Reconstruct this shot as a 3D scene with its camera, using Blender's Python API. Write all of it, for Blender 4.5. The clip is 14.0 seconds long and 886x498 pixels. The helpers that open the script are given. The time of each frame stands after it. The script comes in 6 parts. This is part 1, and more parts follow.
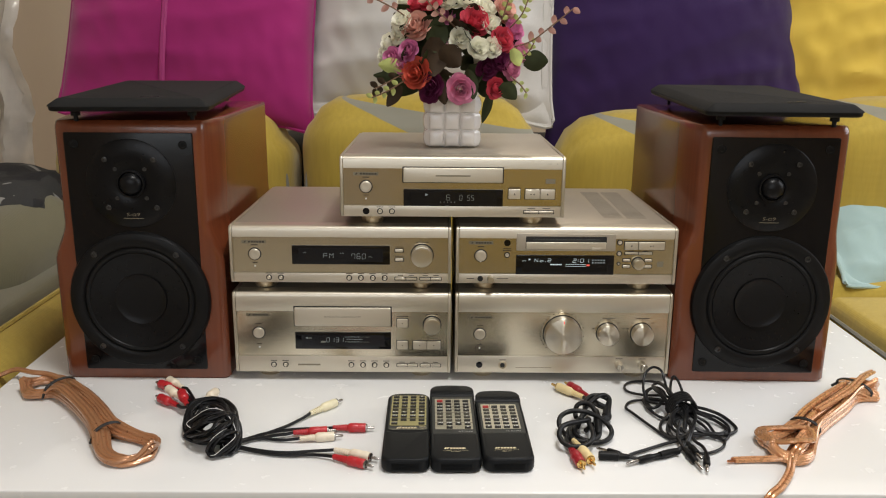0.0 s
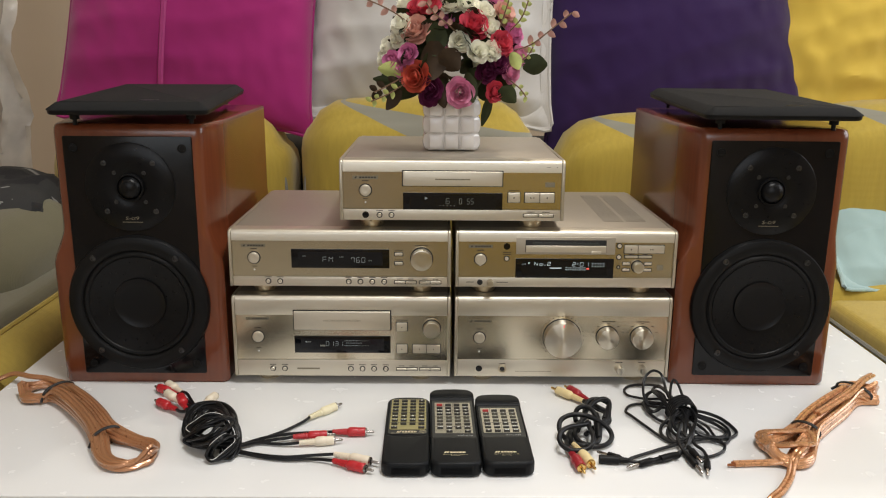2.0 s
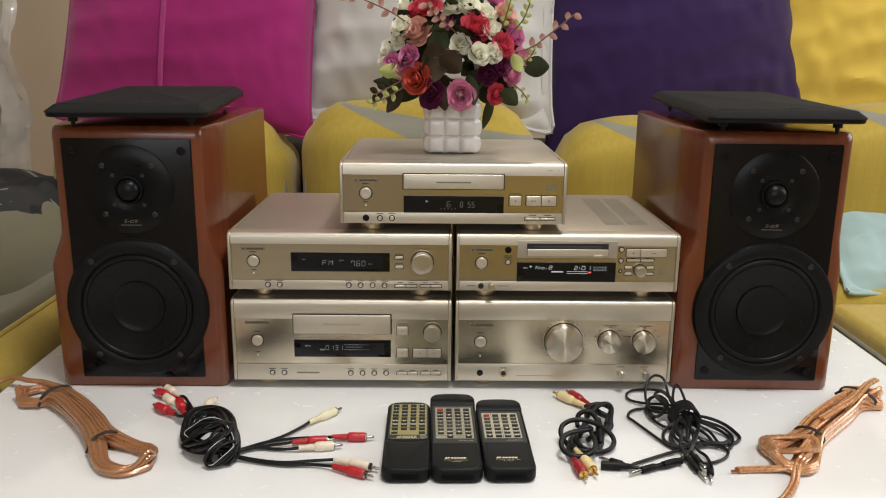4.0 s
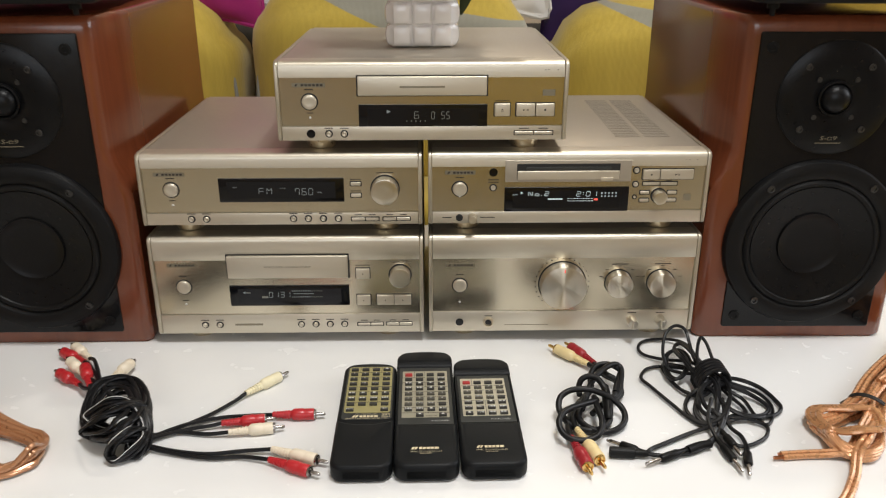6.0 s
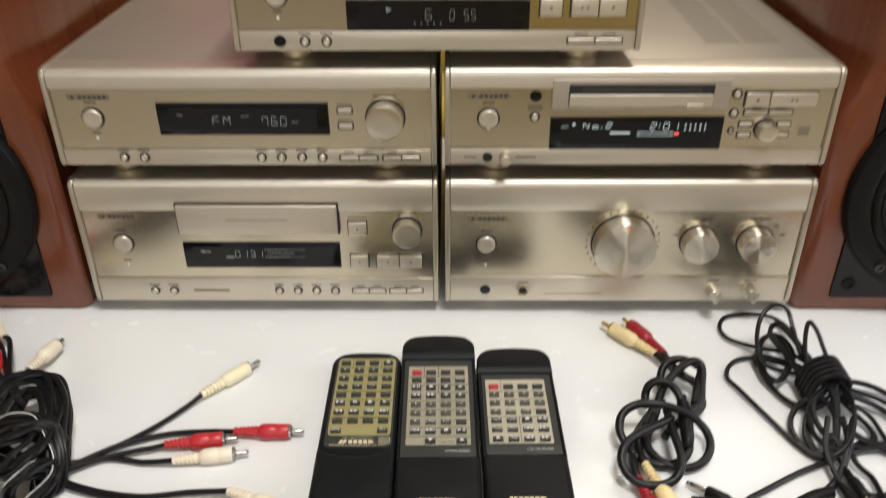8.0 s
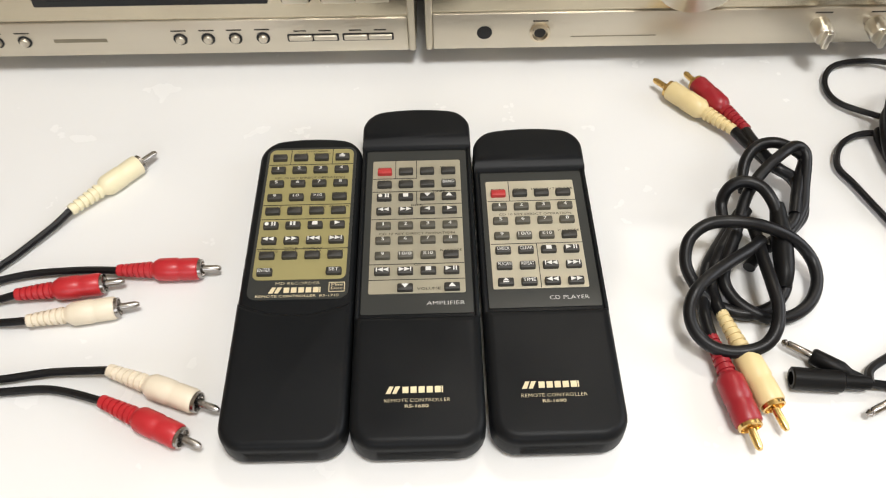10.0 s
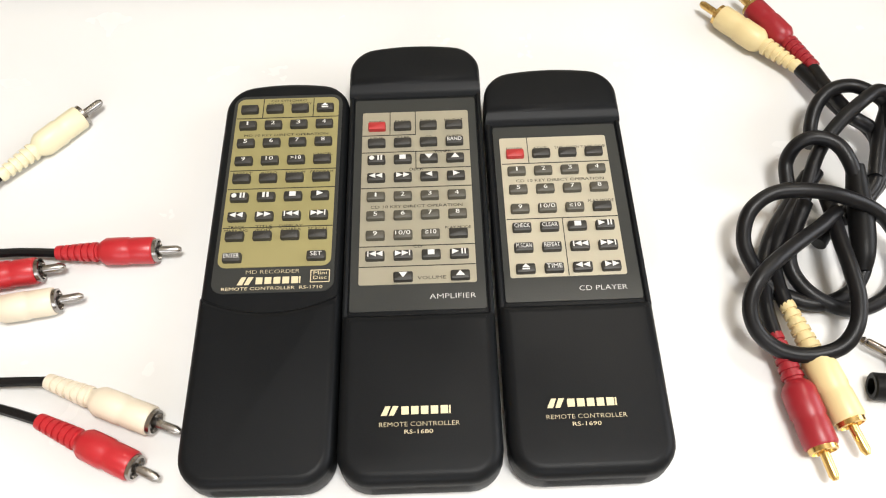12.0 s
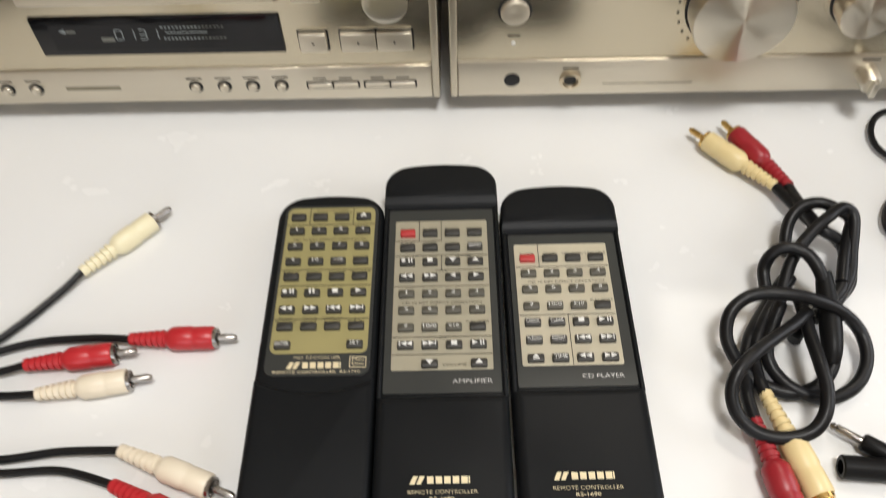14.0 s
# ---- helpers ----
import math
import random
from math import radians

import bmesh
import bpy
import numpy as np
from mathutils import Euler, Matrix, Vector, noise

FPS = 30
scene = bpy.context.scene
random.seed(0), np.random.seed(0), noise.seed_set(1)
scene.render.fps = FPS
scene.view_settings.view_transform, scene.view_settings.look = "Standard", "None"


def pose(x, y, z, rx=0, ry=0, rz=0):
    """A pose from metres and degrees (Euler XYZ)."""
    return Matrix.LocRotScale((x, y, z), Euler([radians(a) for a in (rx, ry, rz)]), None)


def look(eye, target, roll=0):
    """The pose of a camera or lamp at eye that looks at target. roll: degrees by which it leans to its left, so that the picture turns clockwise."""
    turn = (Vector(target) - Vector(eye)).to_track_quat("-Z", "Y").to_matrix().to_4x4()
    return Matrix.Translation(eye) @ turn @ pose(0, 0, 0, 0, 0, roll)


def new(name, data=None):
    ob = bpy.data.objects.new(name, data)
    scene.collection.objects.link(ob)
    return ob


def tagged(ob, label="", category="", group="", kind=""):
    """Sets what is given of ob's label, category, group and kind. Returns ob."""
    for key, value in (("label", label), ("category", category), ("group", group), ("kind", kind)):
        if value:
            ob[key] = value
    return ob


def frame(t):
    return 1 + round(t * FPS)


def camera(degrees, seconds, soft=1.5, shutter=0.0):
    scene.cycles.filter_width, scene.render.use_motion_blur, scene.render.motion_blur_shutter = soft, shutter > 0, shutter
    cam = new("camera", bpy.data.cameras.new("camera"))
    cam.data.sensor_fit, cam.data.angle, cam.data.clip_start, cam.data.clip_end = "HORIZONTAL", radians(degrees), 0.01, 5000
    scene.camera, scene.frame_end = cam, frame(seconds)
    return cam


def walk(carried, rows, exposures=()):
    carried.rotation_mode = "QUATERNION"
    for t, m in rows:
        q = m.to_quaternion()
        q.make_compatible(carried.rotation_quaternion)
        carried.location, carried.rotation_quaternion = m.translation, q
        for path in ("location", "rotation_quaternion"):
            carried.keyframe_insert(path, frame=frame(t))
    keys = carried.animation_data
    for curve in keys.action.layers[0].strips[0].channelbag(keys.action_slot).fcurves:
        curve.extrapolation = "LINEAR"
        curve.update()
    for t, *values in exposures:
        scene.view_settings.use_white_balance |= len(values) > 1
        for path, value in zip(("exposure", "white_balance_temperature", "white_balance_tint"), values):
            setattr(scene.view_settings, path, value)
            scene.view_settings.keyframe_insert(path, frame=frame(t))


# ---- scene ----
cam = camera(56.7, 14.0, soft=1.1, shutter=0.5)
PATH = [
    (0, (-0.02, -0.96, 0.419), (-0.005, 0.977, -0.081), 0.5),
    (0.5, (-0.026, -0.959, 0.422), (-0.008, 0.974, -0.089), 0.8),
    (1, (-0.022, -0.959, 0.42), (-0.011, 0.975, -0.089), 0.7),
    (1.5, (-0.026, -0.96, 0.422), (-0.003, 0.975, -0.083), 0.6),
    (2, (-0.022, -0.959, 0.419), (-0.002, 0.98, -0.073), 0.5),
    (2.5, (-0.023, -0.959, 0.42), (0.008, 0.982, -0.062), 0.3),
    (5, (-0.022, -0.924, 0.416), (-0.012, 1.011, -0.092), 0.6),
    (5.5, (-0.008, -0.843, 0.411), (0.014, 1.064, -0.194), -0.1),
    (6, (0.004, -0.746, 0.402), (0.037, 1.109, -0.345), 0.0),
    (6.5, (0.008, -0.689, 0.403), (0.022, 1.15, -0.384), 0.6),
    (7, (0.01, -0.623, 0.408), (-0.002, 1.187, -0.443), 0.8),
    (7.5, (0.005, -0.579, 0.401), (-0.006, 1.208, -0.497), 0.5),
    (8, (0.008, -0.531, 0.378), (-0.013, 1.182, -0.654), -0.3),
    (8.5, (0.006, -0.482, 0.35), (-0.024, 1.066, -0.917), -1.4),
    (8.7, (0.006, -0.459, 0.336), (-0.026, 1.034, -0.999), -1.3),
    (10.8, (0.019, -0.315, 0.281), (0.02, 0.782, -1.391), -1.1),
    (11, (0.02, -0.307, 0.275), (0.02, 0.762, -1.415), -1.0),
    (11.5, (0.016, -0.298, 0.264), (-0.011, 0.733, -1.45), -2.4),
    (12, (0.011, -0.293, 0.261), (-0.005, 0.723, -1.462), -2.1),
    (12.5, (0.015, -0.291, 0.262), (0.016, 0.703, -1.474), -1.2),
    (13, (0.015, -0.297, 0.265), (0.004, 0.71, -1.463), -1.1),
    (13.5, (0.014, -0.301, 0.274), (-0.016, 0.764, -1.418), -1.9),
    (14, (0.009, -0.318, 0.3), (-0.042, 0.89, -1.293), -2.6),
]
walk(cam, [(t, look(eye, target, roll)) for t, eye, target, roll in PATH],
     exposures=[(0.0, -0.30), (5.0, -0.28), (6.5, -0.14), (7.5, -0.03), (8.0, -0.12), (8.7, -0.32), (10.8, 0.22), (12.5, 0.27), (13.5, 0.27), (14.0, -0.14)])

# ---- world, daylight from the window side, small ceiling light, two added fill lights ----
world = bpy.data.worlds.new("world")
scene.world = world
world.use_nodes = True
wn = world.node_tree.nodes
sky = wn.new("ShaderNodeTexSky")
sky.sky_type, sky.sun_disc = "NISHITA", False
sky.sun_elevation, sky.sun_rotation = radians(40), radians(60)
world.node_tree.links.new(sky.outputs[0], wn["Background"].inputs[0])
wn["Background"].inputs[1].default_value = 0.10
FLOOR = -0.42
ROOM = (-2.3, 2.6, -3.2, 1.55, 2.30)


def area(name, m, sx, sy, watts, colour):
    d = bpy.data.lights.new(name, "AREA")
    d.shape, d.size, d.size_y, d.energy, d.color = "RECTANGLE", sx, sy, watts, colour
    ob = new(name, d)
    ob.matrix_world = m
    return ob


area("window_daylight", look((2.56, 0.10, 1.28), (0.0, 0.0, 0.0)), 1.9, 1.4, 38, (0.97, 0.98, 1.0))
# added fill from behind the camera, brightens the fronts and the flowers
area("back_fill_light", look((-0.3, -3.16, 1.28), (0.0, 0.0, 0.2)), 2.2, 1.3, 27, (0.97, 0.98, 1.0))
spot = bpy.data.lights.new("ceiling_downlight_glow", "AREA")
spot.shape, spot.size, spot.energy, spot.color = "DISK", 0.11, 14, (1.0, 0.93, 0.82)
new("ceiling_downlight_glow", spot).matrix_world = look((0.5, 1.22, 2.27), (0.5, 1.1, 0.0))

# added overhead lamp, out of view, to brighten the tabletop
area("added_top_light", look((0.35, -0.62, 2.25), (0.35, -0.60, 0.0)), 0.55, 0.55, 42, (1.0, 0.985, 0.96))


# ---- materials ----
def mat(name, base, rough=0.5, metal=0.0, var=0.12, scale=25.0, bump=0.05, bscale=250.0, stretch=(1, 1, 1), rvar=0.08,
        coat=0.0, spec=0.5, emit=None, power=1.0, sheen=0.0, aniso=0.0):
    m = bpy.data.materials.new(name)
    m.use_nodes = True
    nt = m.node_tree
    n, l = nt.nodes, nt.links
    b = n["Principled BSDF"]
    b.inputs["Metallic"].default_value = metal
    b.inputs["Roughness"].default_value = rough
    b.inputs["Specular IOR Level"].default_value = spec
    b.inputs["Coat Weight"].default_value = coat
    b.inputs["Coat Roughness"].default_value = 0.12
    b.inputs["Sheen Weight"].default_value = sheen
    b.inputs["Anisotropic"].default_value = aniso
    if emit:
        b.inputs["Emission Color"].default_value = (*emit, 1)
        b.inputs["Emission Strength"].default_value = power
    tc = n.new("ShaderNodeTexCoord")
    mp = n.new("ShaderNodeMapping")
    mp.inputs["Scale"].default_value = stretch
    l.new(tc.outputs["Object"], mp.inputs["Vector"])
    big = n.new("ShaderNodeTexNoise")
    big.inputs["Scale"].default_value, big.inputs["Detail"].default_value = scale, 5
    fine = n.new("ShaderNodeTexNoise")
    fine.inputs["Scale"].default_value, fine.inputs["Detail"].default_value = bscale, 3
    for t in (big, fine):
        l.new(mp.outputs["Vector"], t.inputs["Vector"])
    mix = n.new("ShaderNodeMix")
    mix.data_type, mix.blend_type = "RGBA", "MIX"
    mix.inputs["A"].default_value = (*[c * (1 - var) for c in base], 1)
    mix.inputs["B"].default_value = (*[min(1, c * (1 + var)) for c in base], 1)
    l.new(big.outputs["Fac"], mix.inputs["Factor"])
    l.new(mix.outputs["Result"], b.inputs["Base Color"])
    rr = n.new("ShaderNodeMapRange")
    rr.inputs["To Min"].default_value, rr.inputs["To Max"].default_value = max(0.02, rough - rvar), min(1, rough + rvar)
    l.new(fine.outputs["Fac"], rr.inputs["Value"])
    l.new(rr.outputs["Result"], b.inputs["Roughness"])
    if bump:
        bp = n.new("ShaderNodeBump")
        bp.inputs["Strength"].default_value, bp.inputs["Distance"].default_value = bump, 0.001
        l.new(fine.outputs["Fac"], bp.inputs["Height"])
        l.new(bp.outputs["Normal"], b.inputs["Normal"])
    return m


def wood_mat(name, a, c, rough):
    m = mat(name, a, rough, 0, 0.1, 6, 0.03, 300, (1, 1, 1), 0.06, coat=0.35)
    n, l = m.node_tree.nodes, m.node_tree.links
    tc, mp = n.new("ShaderNodeTexCoord"), n.new("ShaderNodeMapping")
    mp.inputs["Scale"].default_value = (60, 60, 4)
    l.new(tc.outputs["Object"], mp.inputs["Vector"])
    g = n.new("ShaderNodeTexNoise")
    g.inputs["Scale"].default_value, g.inputs["Detail"].default_value, g.inputs["Distortion"].default_value = 1.0, 6, 0.8
    l.new(mp.outputs["Vector"], g.inputs["Vector"])
    r = n.new("ShaderNodeValToRGB")
    r.color_ramp.elements[0].position, r.color_ramp.elements[1].position = 0.3, 0.75
    r.color_ramp.elements[0].color, r.color_ramp.elements[1].color = (*a, 1), (*c, 1)
    l.new(g.outputs["Fac"], r.inputs["Fac"])
    l.new(r.outputs["Color"], n["Principled BSDF"].inputs["Base Color"])
    return m


def cloth_mat(name, base, scale=700, var=0.12, rough=0.9, patch=None, streak=(1, 1, 1)):
    """Woven cloth; patch: a second colour in a tapering swoosh along the top of a cushion."""
    m = mat(name, base, rough, 0, var, 9, 0.0, scale, streak, 0.03, sheen=0.25, spec=0.2)
    n, l = m.node_tree.nodes, m.node_tree.links
    b = n["Principled BSDF"]
    tc = n.new("ShaderNodeTexCoord")
    waves = []
    for axis in ("X", "Z"):
        w = n.new("ShaderNodeTexWave")
        w.bands_direction = axis
        w.inputs["Scale"].default_value, w.inputs["Distortion"].default_value = scale * 0.35, 1.5
        l.new(tc.outputs["Object"], w.inputs["Vector"])
        waves.append(w)
    add = n.new("ShaderNodeMath")
    add.operation = "ADD"
    l.new(waves[0].outputs["Fac"], add.inputs[0])
    l.new(waves[1].outputs["Fac"], add.inputs[1])
    bp = n.new("ShaderNodeBump")
    bp.inputs["Strength"].default_value, bp.inputs["Distance"].default_value = 0.25, 0.0008
    l.new(add.outputs[0], bp.inputs["Height"])
    l.new(bp.outputs["Normal"], b.inputs["Normal"])
    if patch:
        sep = n.new("ShaderNodeSeparateXYZ")
        l.new(tc.outputs["Object"], sep.inputs[0])

        def line(k, c):
            # true below the line z = c - k * x
            f = n.new("ShaderNodeMath")
            f.operation = "MULTIPLY_ADD"
            l.new(sep.outputs["X"], f.inputs[0])
            f.inputs[1].default_value, f.inputs[2].default_value = k, -c
            s = n.new("ShaderNodeMath")
            s.operation = "ADD"
            l.new(f.outputs[0], s.inputs[0])
            l.new(sep.outputs["Z"], s.inputs[1])
            t = n.new("ShaderNodeMath")
            t.operation = "LESS_THAN"
            l.new(s.outputs[0], t.inputs[0])
            t.inputs[1].default_value = 0.0
            return t
        up, low = line(0.16, 0.018), line(0.44, 0.036)
        sub = n.new("ShaderNodeMath")
        sub.operation, sub.use_clamp = "SUBTRACT", True
        l.new(up.outputs[0], sub.inputs[0])
        l.new(low.outputs[0], sub.inputs[1])
        mx = n.new("ShaderNodeMix")
        mx.data_type = "RGBA"
        old = b.inputs["Base Color"].links[0].from_socket
        l.new(sub.outputs[0], mx.inputs["Factor"])
        l.new(old, mx.inputs["A"])
        mx.inputs["B"].default_value = (*patch, 1)
        l.new(mx.outputs["Result"], b.inputs["Base Color"])
    return m


M = dict(
    wall=mat("painted_wall", (0.54, 0.44, 0.33), 0.85, var=0.05, scale=3, bump=0.15, bscale=120),
    ceiling=mat("ceiling_paint", (0.80, 0.78, 0.74), 0.9, var=0.03, scale=3),
    floor=mat("floor_stone", (0.43, 0.40, 0.335), 0.35, var=0.10, scale=6, bump=0.05, bscale=80),
    table=mat("white_lacquer", (0.762, 0.762, 0.752), 0.26, var=0.02, scale=5, bump=0.01, bscale=60, rvar=0.04, coat=0.0),
    strip=mat("table_edge_metal", (0.34, 0.31, 0.28), 0.3, 0.9, scale=40),
    yellow=cloth_mat("mustard_upholstery", (0.42, 0.305, 0.050), 500, 0.16, patch=(0.25, 0.24, 0.19), streak=(16, 16, 2)),
    yellow_plain=cloth_mat("mustard_cloth", (0.42, 0.305, 0.050), 500, 0.16, streak=(16, 16, 2)),
    grey=cloth_mat("grey_upholstery", (0.125, 0.115, 0.068), 500, 0.14),
    piping=mat("piping_grey", (0.22, 0.215, 0.19), 0.8),
    # near-black colour standing in for the shade between the back cushions
    gap_shade=mat("dark_gap_shade", (0.03, 0.03, 0.028), 0.9),
    magenta=cloth_mat("magenta_cotton", (0.31, 0.016, 0.135), 900, 0.12),
    white_cloth=cloth_mat("pale_grey_cotton", (0.54, 0.52, 0.49), 900, 0.07),
    purple=cloth_mat("purple_cotton", (0.026, 0.0085, 0.062), 900, 0.15),
    yellow_pillow=cloth_mat("yellow_cotton", (0.68, 0.48, 0.08), 900, 0.1),
    blue=cloth_mat("pale_blue_cotton", (0.34, 0.47, 0.46), 900, 0.1),
    zip=mat("zip_tape", (0.30, 0.018, 0.13), 0.6),
    camo=None,
    film=mat("plastic_film", (0.74, 0.70, 0.64), 0.16, var=0.3, scale=18, bump=0.8, bscale=40),
    silver=mat("champagne_aluminium", (0.565, 0.505, 0.385), 0.22, 0.97, 0.05, 4, 0.02, 120, (1, 1, 30), 0.08, aniso=0.4),
    silver_light=mat("pale_aluminium", (0.63, 0.580, 0.480), 0.43, 0.92, 0.03, 6, 0.02, 120, (1, 1, 30), 0.05),
    cheek=mat("satin_cheek_aluminium", (0.50, 0.455, 0.365), 0.40, 0.92, 0.04, 6, 0.02, 120, (1, 1, 30), 0.05),
    vent=mat("vent_metal", (0.30, 0.27, 0.22), 0.5, 0.7, 0.04),
    top_metal=mat("satin_cover_metal", (0.44, 0.395, 0.325), 0.46, 0.75, 0.05, 5, 0.03, 250, (1, 1, 1), 0.06),
    knob=mat("turned_aluminium", (0.66, 0.62, 0.53), 0.32, 1.0, 0.04, 8, 0.03, 400, (1, 1, 1), 0.05, aniso=0.7),
    knob_spun=None,
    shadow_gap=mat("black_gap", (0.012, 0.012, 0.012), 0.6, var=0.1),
    black_glass=mat("display_glass", (0.005, 0.005, 0.006), 0.08, var=0.1, bump=0, spec=0.35),
    black_inner=mat("display_field", (0.007, 0.007, 0.0085), 0.2, var=0.2, spec=0.3),
    glow=mat("display_glow", (0.30, 0.34, 0.34), 0.5, emit=(0.72, 0.86, 0.88), power=0.55, bump=0),
    glow_dim=mat("display_glow_dim", (0.13, 0.135, 0.115), 0.5, emit=(0.6, 0.62, 0.55), power=0.05, bump=0),
    glow_soft=mat("display_glow_soft", (0.18, 0.20, 0.20), 0.5, emit=(0.66, 0.76, 0.76), power=0.10, bump=0),
    glow_red=mat("display_glow_red", (0.8, 0.1, 0.08), 0.5, emit=(1.0, 0.12, 0.08), power=0.8, bump=0),
    print_dark=mat("printed_grey", (0.050, 0.045, 0.038), 0.7, bump=0, spec=0.12),
    plate=mat("engraved_plate", (0.24, 0.212, 0.150), 0.5, 0.5, bump=0.03),
    gold=mat("gold_plate", (0.75, 0.52, 0.20), 0.25, 1.0, bump=0.02),
    foot=mat("foot_gilt_metal", (0.62, 0.54, 0.40), 0.3, 0.95),
    wood=wood_mat("cherry_veneer", (0.125, 0.031, 0.012), (0.175, 0.047, 0.018), 0.24),
    baffle=mat("black_lacquer", (0.004, 0.004, 0.0045), 0.16, var=0.15, scale=20, bump=0.01, spec=0.30),
    rubber=mat("black_rubber", (0.006, 0.006, 0.0062), 0.42, var=0.2, scale=40, spec=0.17),
    cone=mat("speaker_cone", (0.0045, 0.0045, 0.005), 0.30, var=0.25, scale=60, bump=0.05, spec=0.18),
    dome=mat("tweeter_dome", (0.004, 0.004, 0.0045), 0.36, var=0.1, spec=0.2),
    grille=mat("grille_cloth", (0.012, 0.012, 0.012), 0.85, spec=0.2, var=0.15, scale=30, bump=0.4, bscale=1500),
    screw=mat("black_screw", (0.075, 0.075, 0.075), 0.32, 0.9),
    remote=mat("remote_plastic", (0.0072, 0.0080, 0.0090), 0.44, var=0.15, scale=60, bump=0.045, bscale=1800, spec=0.14),
    remote_grey=mat("remote_panel_grey", (0.026, 0.028, 0.026), 0.45, var=0.1, scale=50, bump=0.05, bscale=1500),
    key=mat("rubber_key", (0.030, 0.028, 0.024), 0.5, var=0.12, scale=90),
    key_pale=mat("grey_rubber_key", (0.075, 0.069, 0.052), 0.5, var=0.12, scale=90),
    key_red=mat("red_key", (0.42, 0.030, 0.030), 0.4, var=0.05),
    panel_gold=mat("olive_gold_plate", (0.40, 0.355, 0.16), 0.42, 0.35, 0.06, 30, 0.02),
    panel_silver=mat("silver_label_plate", (0.46, 0.43, 0.33), 0.38, 0.5, 0.05, 30, 0.02),
    panel_pale=mat("pale_label_plate", (0.58, 0.54, 0.42), 0.38, 0.45, 0.05, 30, 0.02),
    ink_white=mat("white_ink", (0.75, 0.75, 0.72), 0.6, bump=0),
    ink_gold=mat("gold_ink", (0.72, 0.62, 0.40), 0.5, bump=0),
    ink_dark=mat("dark_ink", (0.014, 0.013, 0.010), 0.6, bump=0),
    ceramic=mat("white_glazed_ceramic", (0.80, 0.77, 0.74), 0.10, var=0.03, scale=20, bump=0.02, bscale=80, coat=0.4),
    cable=mat("black_cable", (0.006, 0.006, 0.0068), 0.40, var=0.15, scale=40, spec=0.28),
    cable_line=mat("white_cable_line", (0.6, 0.6, 0.58), 0.5),
    # one cable material twice: shaded copy, then lit copy, light put into colour
    copper=mat("shaded_copper_cable", (0.42, 0.200, 0.095), 0.30, 0.40, 0.15, 12, 0.03, 200, coat=0.5),
    copper_lit=mat("lit_copper_cable", (0.60, 0.300, 0.140), 0.28, 0.40, 0.12, 12, 0.03, 200, coat=0.5),
    copper_bare=mat("bare_copper", (0.55, 0.22, 0.10), 0.35, 0.9, 0.2, 300),
    plug_red=mat("red_plug", (0.46, 0.020, 0.026), 0.35, var=0.08, scale=80),
    plug_crimson=mat("crimson_plug", (0.30, 0.014, 0.022), 0.38, var=0.08, scale=80),
    plug_white=mat("cream_plug", (0.78, 0.69, 0.54), 0.4, var=0.06, scale=80),
    plug_cream=mat("pale_yellow_plug", (0.80, 0.73, 0.50), 0.4, var=0.06, scale=80),
    plug_yellow=mat("yellowed_plug", (0.72, 0.58, 0.30), 0.4, var=0.08, scale=80),
    nickel=mat("nickel", (0.38, 0.36, 0.34), 0.25, 1.0),
    tie=mat("black_tie", (0.015, 0.015, 0.015), 0.5),
    leaf=mat("dark_leaf", (0.034, 0.042, 0.016), 0.6, var=0.5, scale=60, bump=0.2, spec=0.2),
    leaf_brown=mat("bronze_leaf", (0.040, 0.024, 0.012), 0.6, var=0.5, scale=60, bump=0.2, spec=0.2),
    leaf_lime=mat("lime_sprig", (0.45, 0.50, 0.16), 0.6, var=0.3, scale=80),
    stem=mat("stem_brown", (0.16, 0.09, 0.05), 0.7),
    twig_pink=mat("pink_leaflet", (0.50, 0.27, 0.22), 0.6, var=0.2, scale=80),
    rose_red=mat("red_petal", (0.66, 0.075, 0.115), 0.65, var=0.5, scale=90, bump=0.1),
    rose_orange=mat("orange_red_petal", (0.62, 0.110, 0.065), 0.65, var=0.6, scale=70, bump=0.1),
    rose_pink=mat("pink_petal", (0.76, 0.27, 0.42), 0.65, var=0.45, scale=90, bump=0.1),
    rose_mauve=mat("mauve_petal", (0.70, 0.22, 0.42), 0.65, var=0.5, scale=90, bump=0.1),
    rose_cream=mat("cream_petal", (0.95, 0.93, 0.80), 0.65, var=0.06, scale=90, bump=0.1),
    rose_peach=mat("peach_petal", (0.80, 0.42, 0.34), 0.65, var=0.4, scale=70, bump=0.1),
    rose_plum=mat("plum_petal", (0.13, 0.012, 0.06), 0.65, var=0.4, scale=90, bump=0.1),
)



def spun(m, axis):
    """Turned metal: the gloss runs round the axis."""
    n, l = m.node_tree.nodes, m.node_tree.links
    t = n.new("ShaderNodeTangent")
    t.direction_type, t.axis = "RADIAL", axis
    b = n["Principled BSDF"]
    b.inputs["Anisotropic"].default_value = 1.0
    b.inputs["Anisotropic Rotation"].default_value = 0.25
    l.new(t.outputs[0], b.inputs["Tangent"])
    return m


def petal_cloth(m, amount=0.35):
    """Thin cloth petals let part of the light through."""
    n, l = m.node_tree.nodes, m.node_tree.links
    b = n["Principled BSDF"]
    t, x = n.new("ShaderNodeBsdfTranslucent"), n.new("ShaderNodeMixShader")
    l.new(b.inputs["Base Color"].links[0].from_socket, t.inputs["Color"])
    x.inputs[0].default_value = amount
    l.new(b.outputs[0], x.inputs[1])
    l.new(t.outputs[0], x.inputs[2])
    l.new(x.outputs[0], n["Material Output"].inputs["Surface"])


